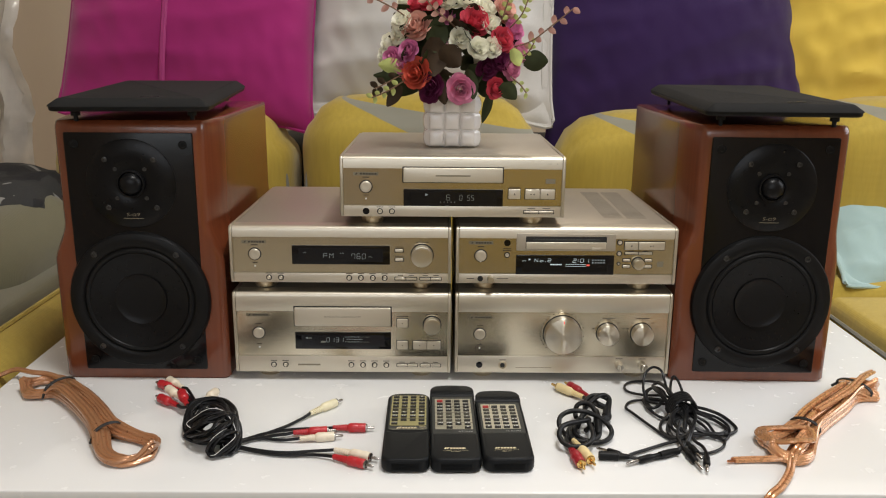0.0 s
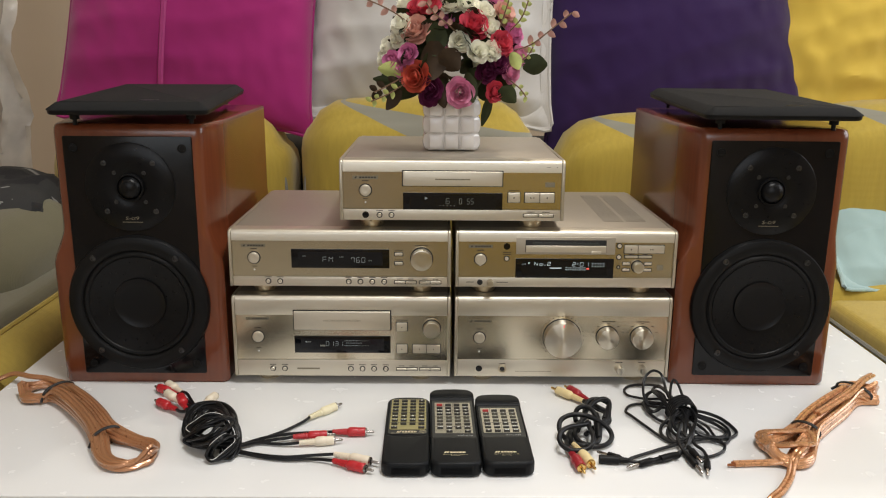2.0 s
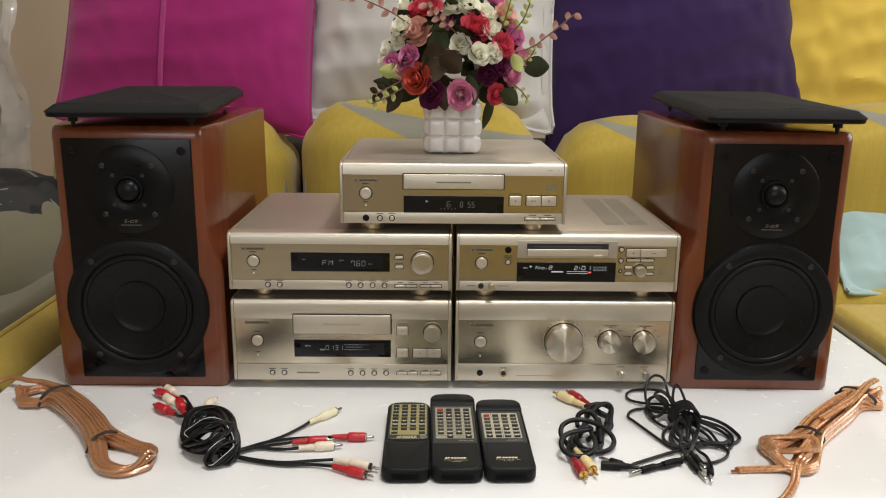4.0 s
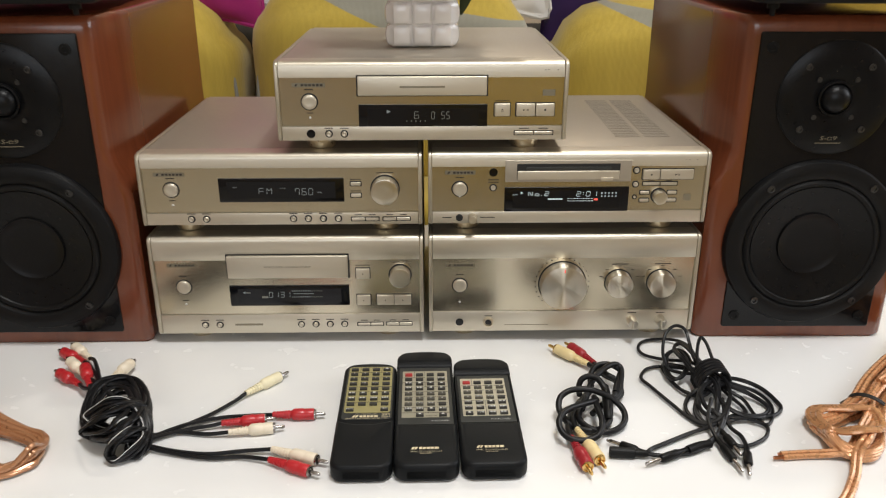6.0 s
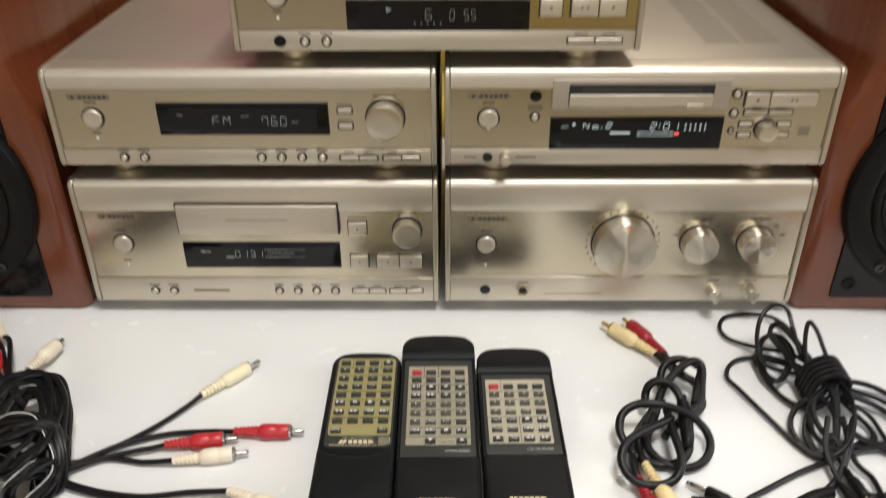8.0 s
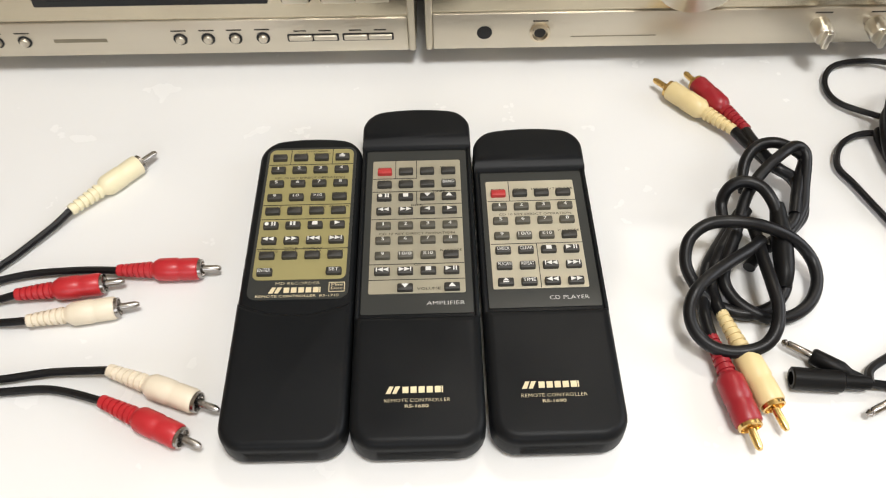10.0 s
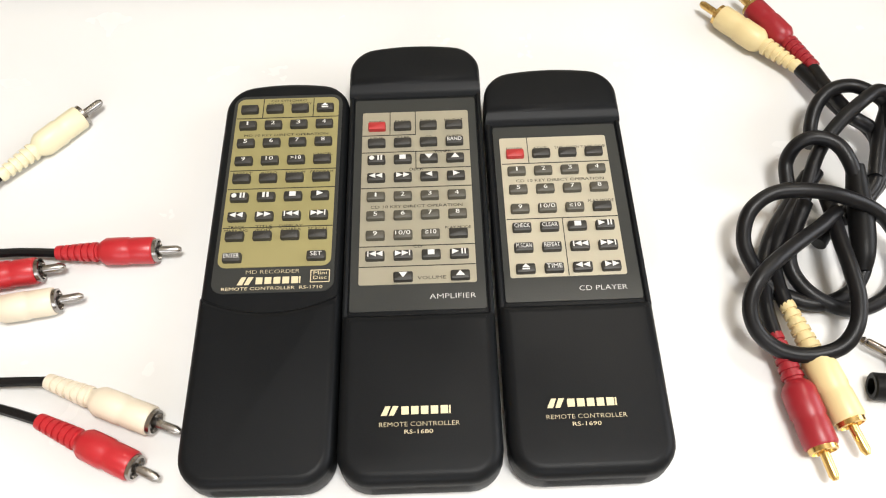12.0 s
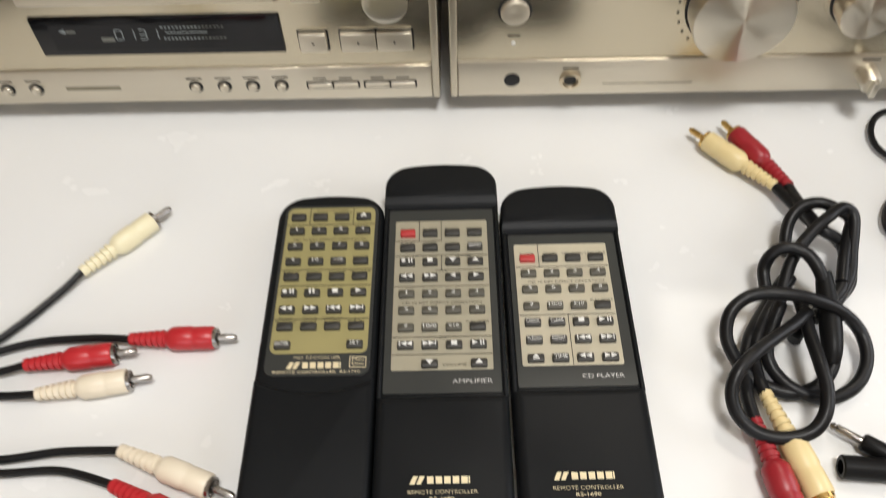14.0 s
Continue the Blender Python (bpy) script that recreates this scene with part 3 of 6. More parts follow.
# ---- loose pillows ----
def pillow(name, lab, m, w, h, t, material, flange=0.0, seed=0, folds=0.006, pinch=0.05):
    """A square throw pillow standing on its lower edge, x across, z up, facing -y; flange: a flat sewn border."""
    ob = thing(name, lab, "pillow", m, "throw pillows")
    n = 60
    bm = bmesh.new()
    sheets = []
    for side in (-1, 1):
        rows = []
        for j in range(n + 1):
            row = []
            for i in range(n + 1):
                u, v = 2 * i / n - 1, 2 * j / n - 1
                f = 1 - flange / w * 2
                uu, vv = min(1, abs(u) / f), min(1, abs(v) / f)
                dome = max(0, (1 - uu ** 2.6) * (1 - vv ** 2.6)) ** 0.55
                x = u * w / 2 * (1 - pinch * (1 - u * u) * 0 - pinch * (v * v - 1) * -0.0 + 0) * (1 - pinch * (1 - v * v))
                z = v * h / 2 * (1 - pinch * (1 - u * u))
                q = Vector((x * 2.6 - z * 5.5 + seed * 3.1, z * 2.2 + x * 1.6, seed * 1.7))
                e = 1 - max(abs(u), abs(v)) ** 6
                wr = noise.noise(q) * folds * 0.9 + noise.noise(Vector((x * 34 + z * 18 + seed, z * 20 - x * 16, 2.0))) * folds * 0.8 * (0.2 + max(abs(u), abs(v)) ** 3)
                rid = 1.6 * abs(noise.noise(Vector((x * 4 - z * 11 + seed, z * 4 + x * 3, 5.0)))) ** 0.95 * (0.35 + 0.65 * max(abs(u), abs(v)) ** 2)
                y = side * (dome * t / 2 + (wr - rid * folds * 1.5) * e + 0.0015)
                row.append(bm.verts.new((x, y, z + h / 2)))
            rows.append(row)
        for j in range(n):
            for i in range(n):
                bm.faces.new((rows[j][i], rows[j][i + 1], rows[j + 1][i + 1], rows[j + 1][i]))
        sheets.append(rows)
    a, b = sheets
    rim = [(0, i) for i in range(n)] + [(j, n) for j in range(n)] + [(n, i) for i in range(n, 0, -1)] + [(j, 0) for j in range(n, 0, -1)]
    for k, (j, i) in enumerate(rim):
        j2, i2 = rim[(k + 1) % len(rim)]
        bm.faces.new((a[j][i], a[j2][i2], b[j2][i2], b[j][i]))
    part("cover", bm, material, ob)
    edge = []
    for u, v in [(k / 10 - 1, -1) for k in range(0, 20, 2)] + [(1, k / 10 - 1) for k in range(0, 20, 2)] + [(1 - k / 10, 1) for k in range(0, 20, 2)] + [(-1, 1 - k / 10) for k in range(0, 20, 2)]:
        edge.append((u * w / 2 * (1 - pinch * (1 - v * v)), 0.0, v * h / 2 * (1 - pinch * (1 - u * u)) + h / 2))
    part("seam", tube(edge, 0.0034, 6, 3, True), material, ob)
    return ob


mag = pillow("throw_pillow", "large magenta cotton pillow with a zip down its front", pose(-0.496, 0.605, 0.260, -14, 4, 0), 0.475, 0.50, 0.15, "magenta", seed=1, folds=0.010)
part("zip_tape", tube([(-0.028, -0.030, 0.015), (-0.03, -0.062, 0.06), (-0.03, -0.076, 0.16), (-0.03, -0.078, 0.30), (-0.03, -0.070, 0.44)], 0.0042, 6, 8, flat=1.3), "zip", mag, "raised magenta zip seam")
pillow("throw_pillow", "pale grey cotton pillow with a flat sewn border", pose(-0.0495, 0.630, 0.264, -13, 2, -4), 0.495, 0.48, 0.14, "white_cloth", flange=0.022, seed=2, folds=0.013)
pillow("throw_pillow", "deep purple cotton pillow", pose(0.446, 0.640, 0.228, -14, -4, 0), 0.505, 0.48, 0.15, "purple", seed=3, folds=0.011)
pillow("throw_pillow", "golden yellow cotton pillow with gathered folds", pose(0.874, 0.655, 0.266, -12, 2, 0), 0.52, 0.46, 0.16, "yellow_pillow", seed=4, folds=0.018)
pillow("throw_pillow", "pale blue cotton pillow lying on the sofa end", pose(0.874, 0.40, -0.012, -58, 8, 8), 0.40, 0.26, 0.11, "blue", seed=5, flange=0.012, folds=0.012)

# ---- clothes and film beside the sofa ----
jacket = thing("folded_jacket", "crumpled dark camouflage jacket on the sofa end", "jacket", pose(-0.827, 0.44, 0.107))
bm = puffy(0.36, 0.28, 0.13, 0.055, seed=6)
for v in bm.verts:
    v.co.z += noise.noise(v.co * 14) * 0.02 + noise.noise(v.co * 35) * 0.007
part("cloth", bm, "camo", jacket, m=pose(-0.2, -0.1, 0.085, 0, 6, 4))
film = thing("plastic_wrap", "crinkled translucent plastic wrap hanging by the wall", "plastic wrap", pose(-1.096, 0.95, 0.01))
for nm, wide, shift, sd in (("sheet", 0.24, 0.0, 1), ("outer_fold", 0.10, -0.05, 6)):
    bm = bmesh.new()
    grid = [[bm.verts.new((wide * (i / 20 - 0.5) * (1.2 - 0.3 * j / 50) + 0.02 * noise.noise(Vector((sd, j * 0.2, 3))) + shift * 0.6,
                           0.05 * noise.noise(Vector((i * 0.35, j * 0.14, sd))) + 0.022 * abs(noise.noise(Vector((i * 1.1 + j * 0.5, j * 0.6, sd)))) + shift, 0.021 * j)) for i in range(21)] for j in range(51)]
    for j in range(50):
        for i in range(20):
            bm.faces.new((grid[j][i], grid[j][i + 1], grid[j + 1][i + 1], grid[j + 1][i]))
    bmesh.ops.solidify(bm, geom=bm.faces[:], thickness=0.003)
    part(nm, bm, "film", film)


# ---- loudspeakers ----
def loudspeaker(lab, m, grille_pose, trim=(0.0, 0.0)):
    s = thing("loudspeaker", lab, "loudspeaker", m, "loudspeakers")
    W, D = 0.1025, 0.300
    bm = bmesh.new()
    levels = [0.0, 0.004, 0.03, 0.09, 0.14, 0.155, 0.163, 0.170, 0.177, 0.184, 0.192, 0.20, 0.21, 0.26, 0.304, 0.3115, 0.3165, 0.3205, 0.3220, 0.3227]
    rings = []
    for z in levels:
        k = min(1, max(0, (z - 0.150) / 0.05))
        k = k * k * (3 - 2 * k)
        f = 0.0985 + (0.0830 - 0.0985) * k
        d = 0.007 + (0.062 - 0.007) * k
        side = W - 0.004 * k
        e = {0.0: 0.0025, 0.3205: 0.0004, 0.3220: 0.0014, 0.3227: 0.0034}.get(z, 0)
        ef = {0.0: 0.0025, 0.3165: 0.0012, 0.3205: 0.0042, 0.3220: 0.0075, 0.3227: 0.0120}.get(z, 0)
        half = [(side - e, D - e), (side - e, D * 0.6), (side - e, d + 0.012), (side - e - 0.0012, d), (f + 0.004 - e, 0.0055 + ef), (f - e, 0.001 + ef), (f - 0.006, ef)]
        ring = [bm.verts.new((x - trim[1] * (1 - k), y, z)) for x, y in half] + [bm.verts.new((-x + trim[0] * (1 - k), y, z)) for x, y in half[::-1]]
        rings.append(ring)
    n = len(rings[0])
    for a, b in zip(rings, rings[1:]):
        for i in range(n):
            bm.faces.new((a[i], a[(i + 1) % n], b[(i + 1) % n], b[i]))
    bm.faces.new(rings[0])
    bm.faces.new(rings[-1])
    part("cabinet", bm, "wood", s, "red-brown cherry veneer cabinet with scooped front corners")
    part("baffle", slab(rrect(0.1500, 0.2945, 0.002), 0, 0.0022, 0.0006, m=front(0, 0.1610, 0.0)), "baffle", s, "glossy black baffle")
    for sx in (-1, 1):
        for zz in (0.0265, 0.2945):
            part("grille_socket", lathe([(0.0052, 0), (0.0052, 0.0012), (0.003, 0.0014), (0.0028, 0.0004), (0, 0.0004)], 16, front(sx * 0.0635, zz, 0.0022)), "rubber", s)
    # woofer
    wf = part("woofer", lathe([(0.0850, 0), (0.0850, 0.004), (0.0832, 0.0072), (0.078, 0.0088), (0.070, 0.0088), (0.0672, 0.0075), (0.066, 0.005)], 64, front(0, 0.1055, 0.0015)), "rubber", s, "black woofer ring")
    part("surround", lathe([(0.0672, 0.0050), (0.0660, 0.0070), (0.0635, 0.0085), (0.0608, 0.0080), (0.0590, 0.0058)], 64, front(0, 0.1055, 0.0015)), "rubber", wf)
    part("cone", lathe([(0.0592, 0.0070), (0.053, 0.0056), (0.042, 0.0034), (0.0325, 0.0017), (0.0312, 0.0015)], 64, front(0, 0.1055, 0.0015)), "cone", wf, "dark woofer cone")
    part("dust_cap", lathe([(0.0318, 0.0017), (0.0312, 0.0036), (0.0302, 0.0034), (0.0285, 0.0025), (0.022, 0.0016), (0.012, 0.0011), (0, 0.0010)], 48, front(0, 0.1055, 0.0015)), "dome", wf)
    for a in (50, 130, 230, 310):
        x, z = 0.076 * math.cos(radians(a)), 0.076 * math.sin(radians(a))
        part("screw", lathe([(0.0036, 0.0), (0.0036, 0.0018), (0.0022, 0.0020), (0.0020, 0.0006), (0, 0.0006)], 12, front(x, 0.1055 + z, 0.0101)), "screw", wf)
    # tweeter
    tw = part("tweeter", lathe([(0.053, 0), (0.053, 0.0014), (0.052, 0.0022), (0.022, 0.0022), (0.0195, 0.0012), (0.0165, 0.001), (0.0163, 0.004), (0.0145, 0.0042), (0.0135, 0.0018)], 56, front(0, 0.2485, 0.0018)), "cone", s, "round black tweeter plate")
    part("dome", lathe([(0.0135, 0.0018), (0.0125, 0.0062), (0.0095, 0.0098), (0.005, 0.0117), (0, 0.0123)], 32, front(0, 0.2485, 0.0018)), "dome", tw)
    for a in (45, 135, 225, 315):
        part("screw", lathe([(0.0032, 0.0), (0.0032, 0.0014), (0.0019, 0.0016), (0.0017, 0.0005), (0, 0.0005)], 12, front(0.0405 * math.cos(radians(a)), 0.2485 + 0.0405 * math.sin(radians(a)), 0.004)), "screw", tw)
        part("small_screw", lathe([(0.0024, 0.0), (0.0024, 0.001), (0, 0.001)], 10, front(0.0245 * math.cos(radians(a)), 0.2485 + 0.0245 * math.sin(radians(a)), 0.004)), "screw", tw)
    text("S-\u03b19", 0.0155, 0.0040, front(0, 0.2115, 0.0042), "plate", s, slant=0.2)
    strip(0.024, 0.0007, front(0, 0.2068, 0.0041), "plate", s)
    # the grille, taken off and laid on top
    g = thing("speaker_grille", "black cloth speaker grille laid flat on the loudspeaker", "speaker grille", grille_pose, "speaker grilles")
    part("frame", slab(rrect(0.180, 0.310, 0.012), 0.0215, 0.0275, 0.0, 0.003, 3), "rubber", g)
    o = rrect(0.182, 0.312, 0.012)
    bm = bmesh.new()
    rings = [[bm.verts.new((x, y, z)) for x, y in (inset(o, d) if d else o)] for d, z in ((0.0, 0.0270), (0.0008, 0.0285), (0.0105, 0.0352), (0.0135, 0.0360))]
    for ra, rb in zip(rings, rings[1:]):
        for i in range(len(o)):
            bm.faces.new((ra[i], ra[(i + 1) % len(o)], rb[(i + 1) % len(o)], rb[i]))
    bm.faces.new(rings[0][::-1])
    bm.faces.new(rings[-1])
    part("cloth", bm, "grille", g)
    for sx in (-1, 1):
        for sy in (-1, 1):
            part("peg", lathe([(0.0026, 0.008), (0.0026, 0.0145), (0.0055, 0.0147), (0.0055, 0.0215), (0, 0.0215)], 12, pose(sx * 0.066, sy * 0.128, 0)), "rubber", g)
    strip(0.022, 0.0025, pose(0.02, -0.128, 0.0361), "screw", g, "nameplate", 0.0006)
    return s


loudspeaker("cherry veneer loudspeaker with black baffle, shaded side of the stack", pose(-0.381, 0.002, 0, 0, 0, 0), pose(-0.386, 0.138, 0.3150, 1.0, 0, 5))
loudspeaker("cherry veneer loudspeaker with black baffle near the copper cable", pose(0.3775, 0.002, 0, 0, 0, -0.8), pose(0.383, 0.136, 0.3150, 1.0, 0, -2), (0.0, 0.010))


# ---- hi-fi components ----
def component(name, lab, x0, x1, z0, H, line, low, deep=0.268):
    """Case of a component: cover, fascia in three strips, two side cheeks and feet; x from its middle, z from its underside."""
    c = thing(name, lab, "hi-fi component", pose((x0 + x1) / 2, 0, z0), "hi-fi components")
    w = (x1 - x0) / 2
    e = 0.0040
    part("cover", box(-w + e, w - e, 0.016, deep, 0.001, H - 0.0008, 0.0012, 2), "top_metal", c, "satin grey-champagne metal cover")
    part("fascia", box(-w + e, w - e, 0.0, 0.0165, low, line, 0.0), "silver", c, "brushed champagne fascia")
    prof = [(0.018, line), (-0.0014, line), (-0.0018, line + 0.0005), (-0.0015, H - 0.0055), (-0.0008, H - 0.0028), (0.0010, H - 0.0011), (0.0042, H - 0.0003), (0.018, H)]
    bm = bmesh.new()
    a, b = [[bm.verts.new((s * (w - e - 0.0002), y, z)) for y, z in prof] for s in (-1, 1)]
    for i in range(len(prof)):
        j = (i + 1) % len(prof)
        bm.faces.new((a[i], a[j], b[j], b[i]))
    bm.faces.new(a[::-1])
    bm.faces.new(b)
    part("upper_strip", bm, "silver_light", c)
    part("lower_strip", box(-w + e, w - e, -0.0014, 0.0165, 0.0, low - 0.0004, 0.0006, 2), "silver_light", c)
    out = [(deep, 0.0), (deep, H - 0.002), (0.006, H + 0.0002), (0.0008, H - 0.0006), (-0.0016, H - 0.0024), (-0.0026, H - 0.0055), (-0.0028, 0.004), (-0.0015, 0.0)]
    for s in (-1, 1):
        bm = slab(out, -0.0019, 0.0019, 0.0009, 0.0009, 3)
        bm.transform(Matrix.Translation((s * (w - 0.0020), 0, 0)) @ Matrix(((0, 0, 1, 0), (1, 0, 0, 0), (0, 1, 0, 0), (0, 0, 0, 1))))
        part("side_cheek", bm, "cheek", c, "satin aluminium side cheek")
    for sx in (-0.097, 0.097):
        for y in (0.028, deep - 0.035):
            part("foot", lathe([(0, -0.0118), (0.0125, -0.0118), (0.0138, -0.010), (0.0140, -0.004), (0.0132, 0.0005), (0, 0.0005)], 28, pose(sx, y, 0)), "foot", c, "round gilt foot")
    c["half"] = w
    return c


def button(c, x, z, w, h, d=0.002, material="silver_light", name="button", y=0.0):
    part("button_gap", slab(rrect(w + 0.0017, h + 0.0017, min(0.0008, h / 4)), 0, 0.0002, m=front(x, z, y)), "shadow_gap", c, smooth=False)
    return part(name, slab(rrect(w, h, min(0.0007, h / 3)), 0, d, min(0.0006, h / 4), m=front(x, z, y)), material, c)


def round_button(c, x, z, r, d=0.002, name="round_button", material="silver_light", y=0.0):
    part("button_ring", lathe([(r + 0.0012, 0), (r + 0.0012, 0.0004), (r + 0.0004, 0.0005), (r, 0.0002), (0, 0.0002)], 24, front(x, z, y)), "shadow_gap", c)
    return part(name, lathe([(r, 0), (r, d - 0.0009), (r * 0.93, d - 0.0003), (r * 0.8, d), (r * 0.4, d - 0.0004), (0, d - 0.0006)], 24, front(x, z, y)), material, c)


def knob(c, x, z, r, d, pointer=True, red=False, material="knob"):
    part("knob_gap", lathe([(r + 0.0012, 0), (r + 0.0012, 0.0003), (0, 0.0003)], 40, front(x, z)), "shadow_gap", c)
    k = part("knob", lathe([(r, 0.0004), (r, d - 0.0012), (r - 0.0004, d - 0.0003), (r - 0.0014, d), (r * 0.5, d - 0.0001), (0, d)], 56, front(x, z)), material, c, "turned aluminium knob")
    if pointer:
        part("pointer", slab(rrect(0.0010, r * 0.16, 0.0003), 0, 0.0002, m=front(x, z + r * 0.82, d)), "glow_red" if red else "print_dark", k)
    return k


def display(c, xa, xb, za, zb):
    p = part("display_window", slab(rrect(xb - xa, zb - za, 0.0006), 0, 0.0012, 0.0004, m=front((xa + xb) / 2, (za + zb) / 2)), "black_glass", c, "black display window")
    part("display_field", slab(rrect(xb - xa - 0.016, zb - za - 0.007, 0.0004), 0, 0.0002, m=front((xa + xb) / 2, (za + zb) / 2, 0.0012)), "black_inner", p)
    return p


def logo(c, x, z, w, h):
    part("maker_plate", slab(rrect(w, h, 0.0003), 0, 0.0003, m=front(x, z)), "plate", c, smooth=False)
    for i in range(6):
        strip(w * 0.085, h * 0.5, front(x + w * (-0.19 + 0.115 * i), z, 0.0003), "print_dark", c, "maker_mark")
    marks([[(-0.0016, -0.0010), (0.0004, -0.0010), (0.0016, 0.0010), (-0.0004, 0.0010)]], front(x - w * 0.37, z, 0.0003), "print_dark", c, "maker_mark")


def power(c, x, z, led):
    round_button(c, x, z, 0.0068, 0.003, "power_button")
    strip(0.008, 0.0010, front(x, z + 0.0112), "print_dark", c)
    part("led", lathe([(0.0010, 0), (0.0010, 0.0006), (0, 0.0010)], 12, front(x, led)), "ink_white", c)
    strip(0.006, 0.0008, front(x, led + 0.0042), "print_dark", c)


def bars(c, xa, xb, z, n):
    w = (xb - xa) / n
    for i in range(n):
        button(c, xa + w * (i + 0.5), z, w - 0.0006, 0.0030, 0.0012, name="flat_button", y=0.0014)
        strip(w * 0.5, 0.0008, front(xa + w * (i + 0.5), z + 0.0042, 0.0014), "print_dark", c)


def small_row(c, xs, z, r=0.0024, label_z=0.0052):
    for x in xs:
        round_button(c, x, z, r, 0.0022, "small_button", y=0.0014)
        strip(0.008, 0.0008, front(x, z + label_z, 0.0014), "print_dark", c)


def tri(x, s, flip=1):
    p = [(x - flip * s * 0.5, -s * 0.5), (x + flip * s * 0.6, 0), (x - flip * s * 0.5, s * 0.5)]
    return p if flip > 0 else p[::-1]


def blk(x, y, w, h):
    return [(x + w / 2, y + h / 2), (x - w / 2, y + h / 2), (x - w / 2, y - h / 2), (x + w / 2, y - h / 2)]


# tuner
LX = -0.1362
tuner = component("tuner", "champagne silver stereo tuner with a round tuning knob", -0.2700, -0.0024, 0.1285, 0.0705, 0.0565, 0.0122)
c = tuner
logo(c, -0.2405 - LX, 0.0502, 0.029, 0.004)
power(c, -0.2400 - LX, 0.0352, 0.0202)
display(c, -0.1950 - LX, -0.0768 - LX, 0.0228, 0.0463)
figures("FM", 0.012, 0.0058, front(-0.151 - LX, 0.0338, 0.0015), "glow_soft", c)
figures("760", 0.0165, 0.0062, front(-0.1145 - LX, 0.0332, 0.0015), "glow_soft", c)
text("AUTO", 0.0055, 0.0014, front(-0.1345 - LX, 0.0368, 0.0015), "glow_soft", c, "display_figures")
text("MHz", 0.0045, 0.0014, front(-0.1000 - LX, 0.0325, 0.0015), "glow_soft", c, "display_figures")
text("FM", 0.0035, 0.0014, front(-0.1795 - LX, 0.0376, 0.0015), "glow_soft", c, "display_figures")
for z in (0.0405, 0.0290):
    button(c, -0.0655 - LX, z, 0.0095, 0.0034, 0.0014)
    strip(0.010, 0.0007, front(-0.0655 - LX, z + 0.0042), "print_dark", c)
knob(c, -0.0378 - LX, 0.0352, 0.0128, 0.012, False)
strip(0.016, 0.0008, front(-0.0378 - LX, 0.0510), "print_dark", c)
small_row(c, [-0.2235 - LX, -0.2092 - LX, -0.1262 - LX, -0.1120 - LX, -0.0976 - LX, -0.0832 - LX], 0.0062)
bars(c, -0.0708 - LX, -0.0442 - LX, 0.0055, 2)
bars(c, -0.0405 - LX, -0.0143 - LX, 0.0055, 2)
text("T-\u03b17", 0.0098, 0.0026, front(-0.0190 - LX, 0.0608, 0.0016), "print_dark", c, slant=0.2)
text("STEREO SYNTHESIZER TUNER", 0.046, 0.0015, front(-0.0505 - LX, 0.0606, 0.0016), "print_dark", c)

# cassette deck
LX = -0.1360
deck = component("cassette_deck", "champagne silver cassette deck with a wide drawer front", -0.2700, -0.0020, 0.0115, 0.1045, 0.0800, 0.0212)
c = deck
logo(c, -0.2395 - LX, 0.0745, 0.029, 0.004)
power(c, -0.2395 - LX, 0.0515, 0.0325)
part("drawer_gap", slab(rrect(0.1205, 0.0256, 0.0006), 0, 0.0024, m=front(-0.1352 - LX, 0.0738)), "shadow_gap", c, smooth=False)
part("cassette_drawer", slab(rrect(0.1180, 0.0236, 0.0010), 0, 0.0052, 0.0008, m=front(-0.1352 - LX, 0.0738)), "silver_light", c, "wide cassette drawer front")
text("HORIZONTAL LOADING SYSTEM", 0.045, 0.0022, front(-0.1352 - LX, 0.0742, 0.0054), "plate", c)
display(c, -0.1948 - LX, -0.0762 - LX, 0.0305, 0.0525)
figures("0131", 0.0205, 0.0056, front(-0.1455 - LX, 0.0428, 0.0015), "glow_soft", c)
marks([tri(0, 0.0026, -1)], front(-0.1805 - LX, 0.0452, 0.0015), "glow_soft", c, "display_figures")
strip(0.0045, 0.0012, front(-0.1765 - LX, 0.0450, 0.0015), "glow_dim", c, "display_figures")
for i in range(17):
    for z in (0.0467, 0.0402):
        strip(0.0011, 0.0008 if i < 10 else 0.0005, front(-0.1325 - LX + i * 0.0018, z, 0.0015), "glow_soft" if i < 11 else "glow_dim", c, "display_figures")
strip(0.020, 0.0005, front(-0.1215 - LX, 0.0437, 0.0015), "glow_soft", c, "display_figures")
strip(0.0062, 0.0022, front(-0.1600 - LX, 0.0402, 0.0015), "glow_dim", c, "display_figures")
button(c, -0.0620 - LX, 0.0652, 0.0132, 0.0105, 0.003)
button(c, -0.0620 - LX, 0.0365, 0.0132, 0.0105, 0.003)
button(c, -0.0403 - LX, 0.0365, 0.0168, 0.0105, 0.003)
button(c, -0.0230 - LX, 0.0365, 0.0168, 0.0105, 0.003)
for x, z in ((-0.0620, 0.0652), (-0.0620, 0.0365), (-0.0403, 0.0365), (-0.0230, 0.0365)):
    marks([blk(0, 0, 0.0011, 0.0011)], front(x - LX, z, 0.003), "print_dark", c)
strip(0.014, 0.0008, front(-0.0620 - LX, 0.0735), "print_dark", c)
knob(c, -0.0252 - LX, 0.0632, 0.0103, 0.0105, False)
strip(0.014, 0.0008, front(-0.0252 - LX, 0.0765), "print_dark", c)
small_row(c, [-0.2225 - LX, -0.2078 - LX, -0.1258 - LX, -0.1112 - LX, -0.0968 - LX, -0.0822 - LX], 0.0098)
bars(c, -0.0690 - LX, -0.0430 - LX, 0.0095, 2)
bars(c, -0.0400 - LX, -0.0142 - LX, 0.0095, 2)
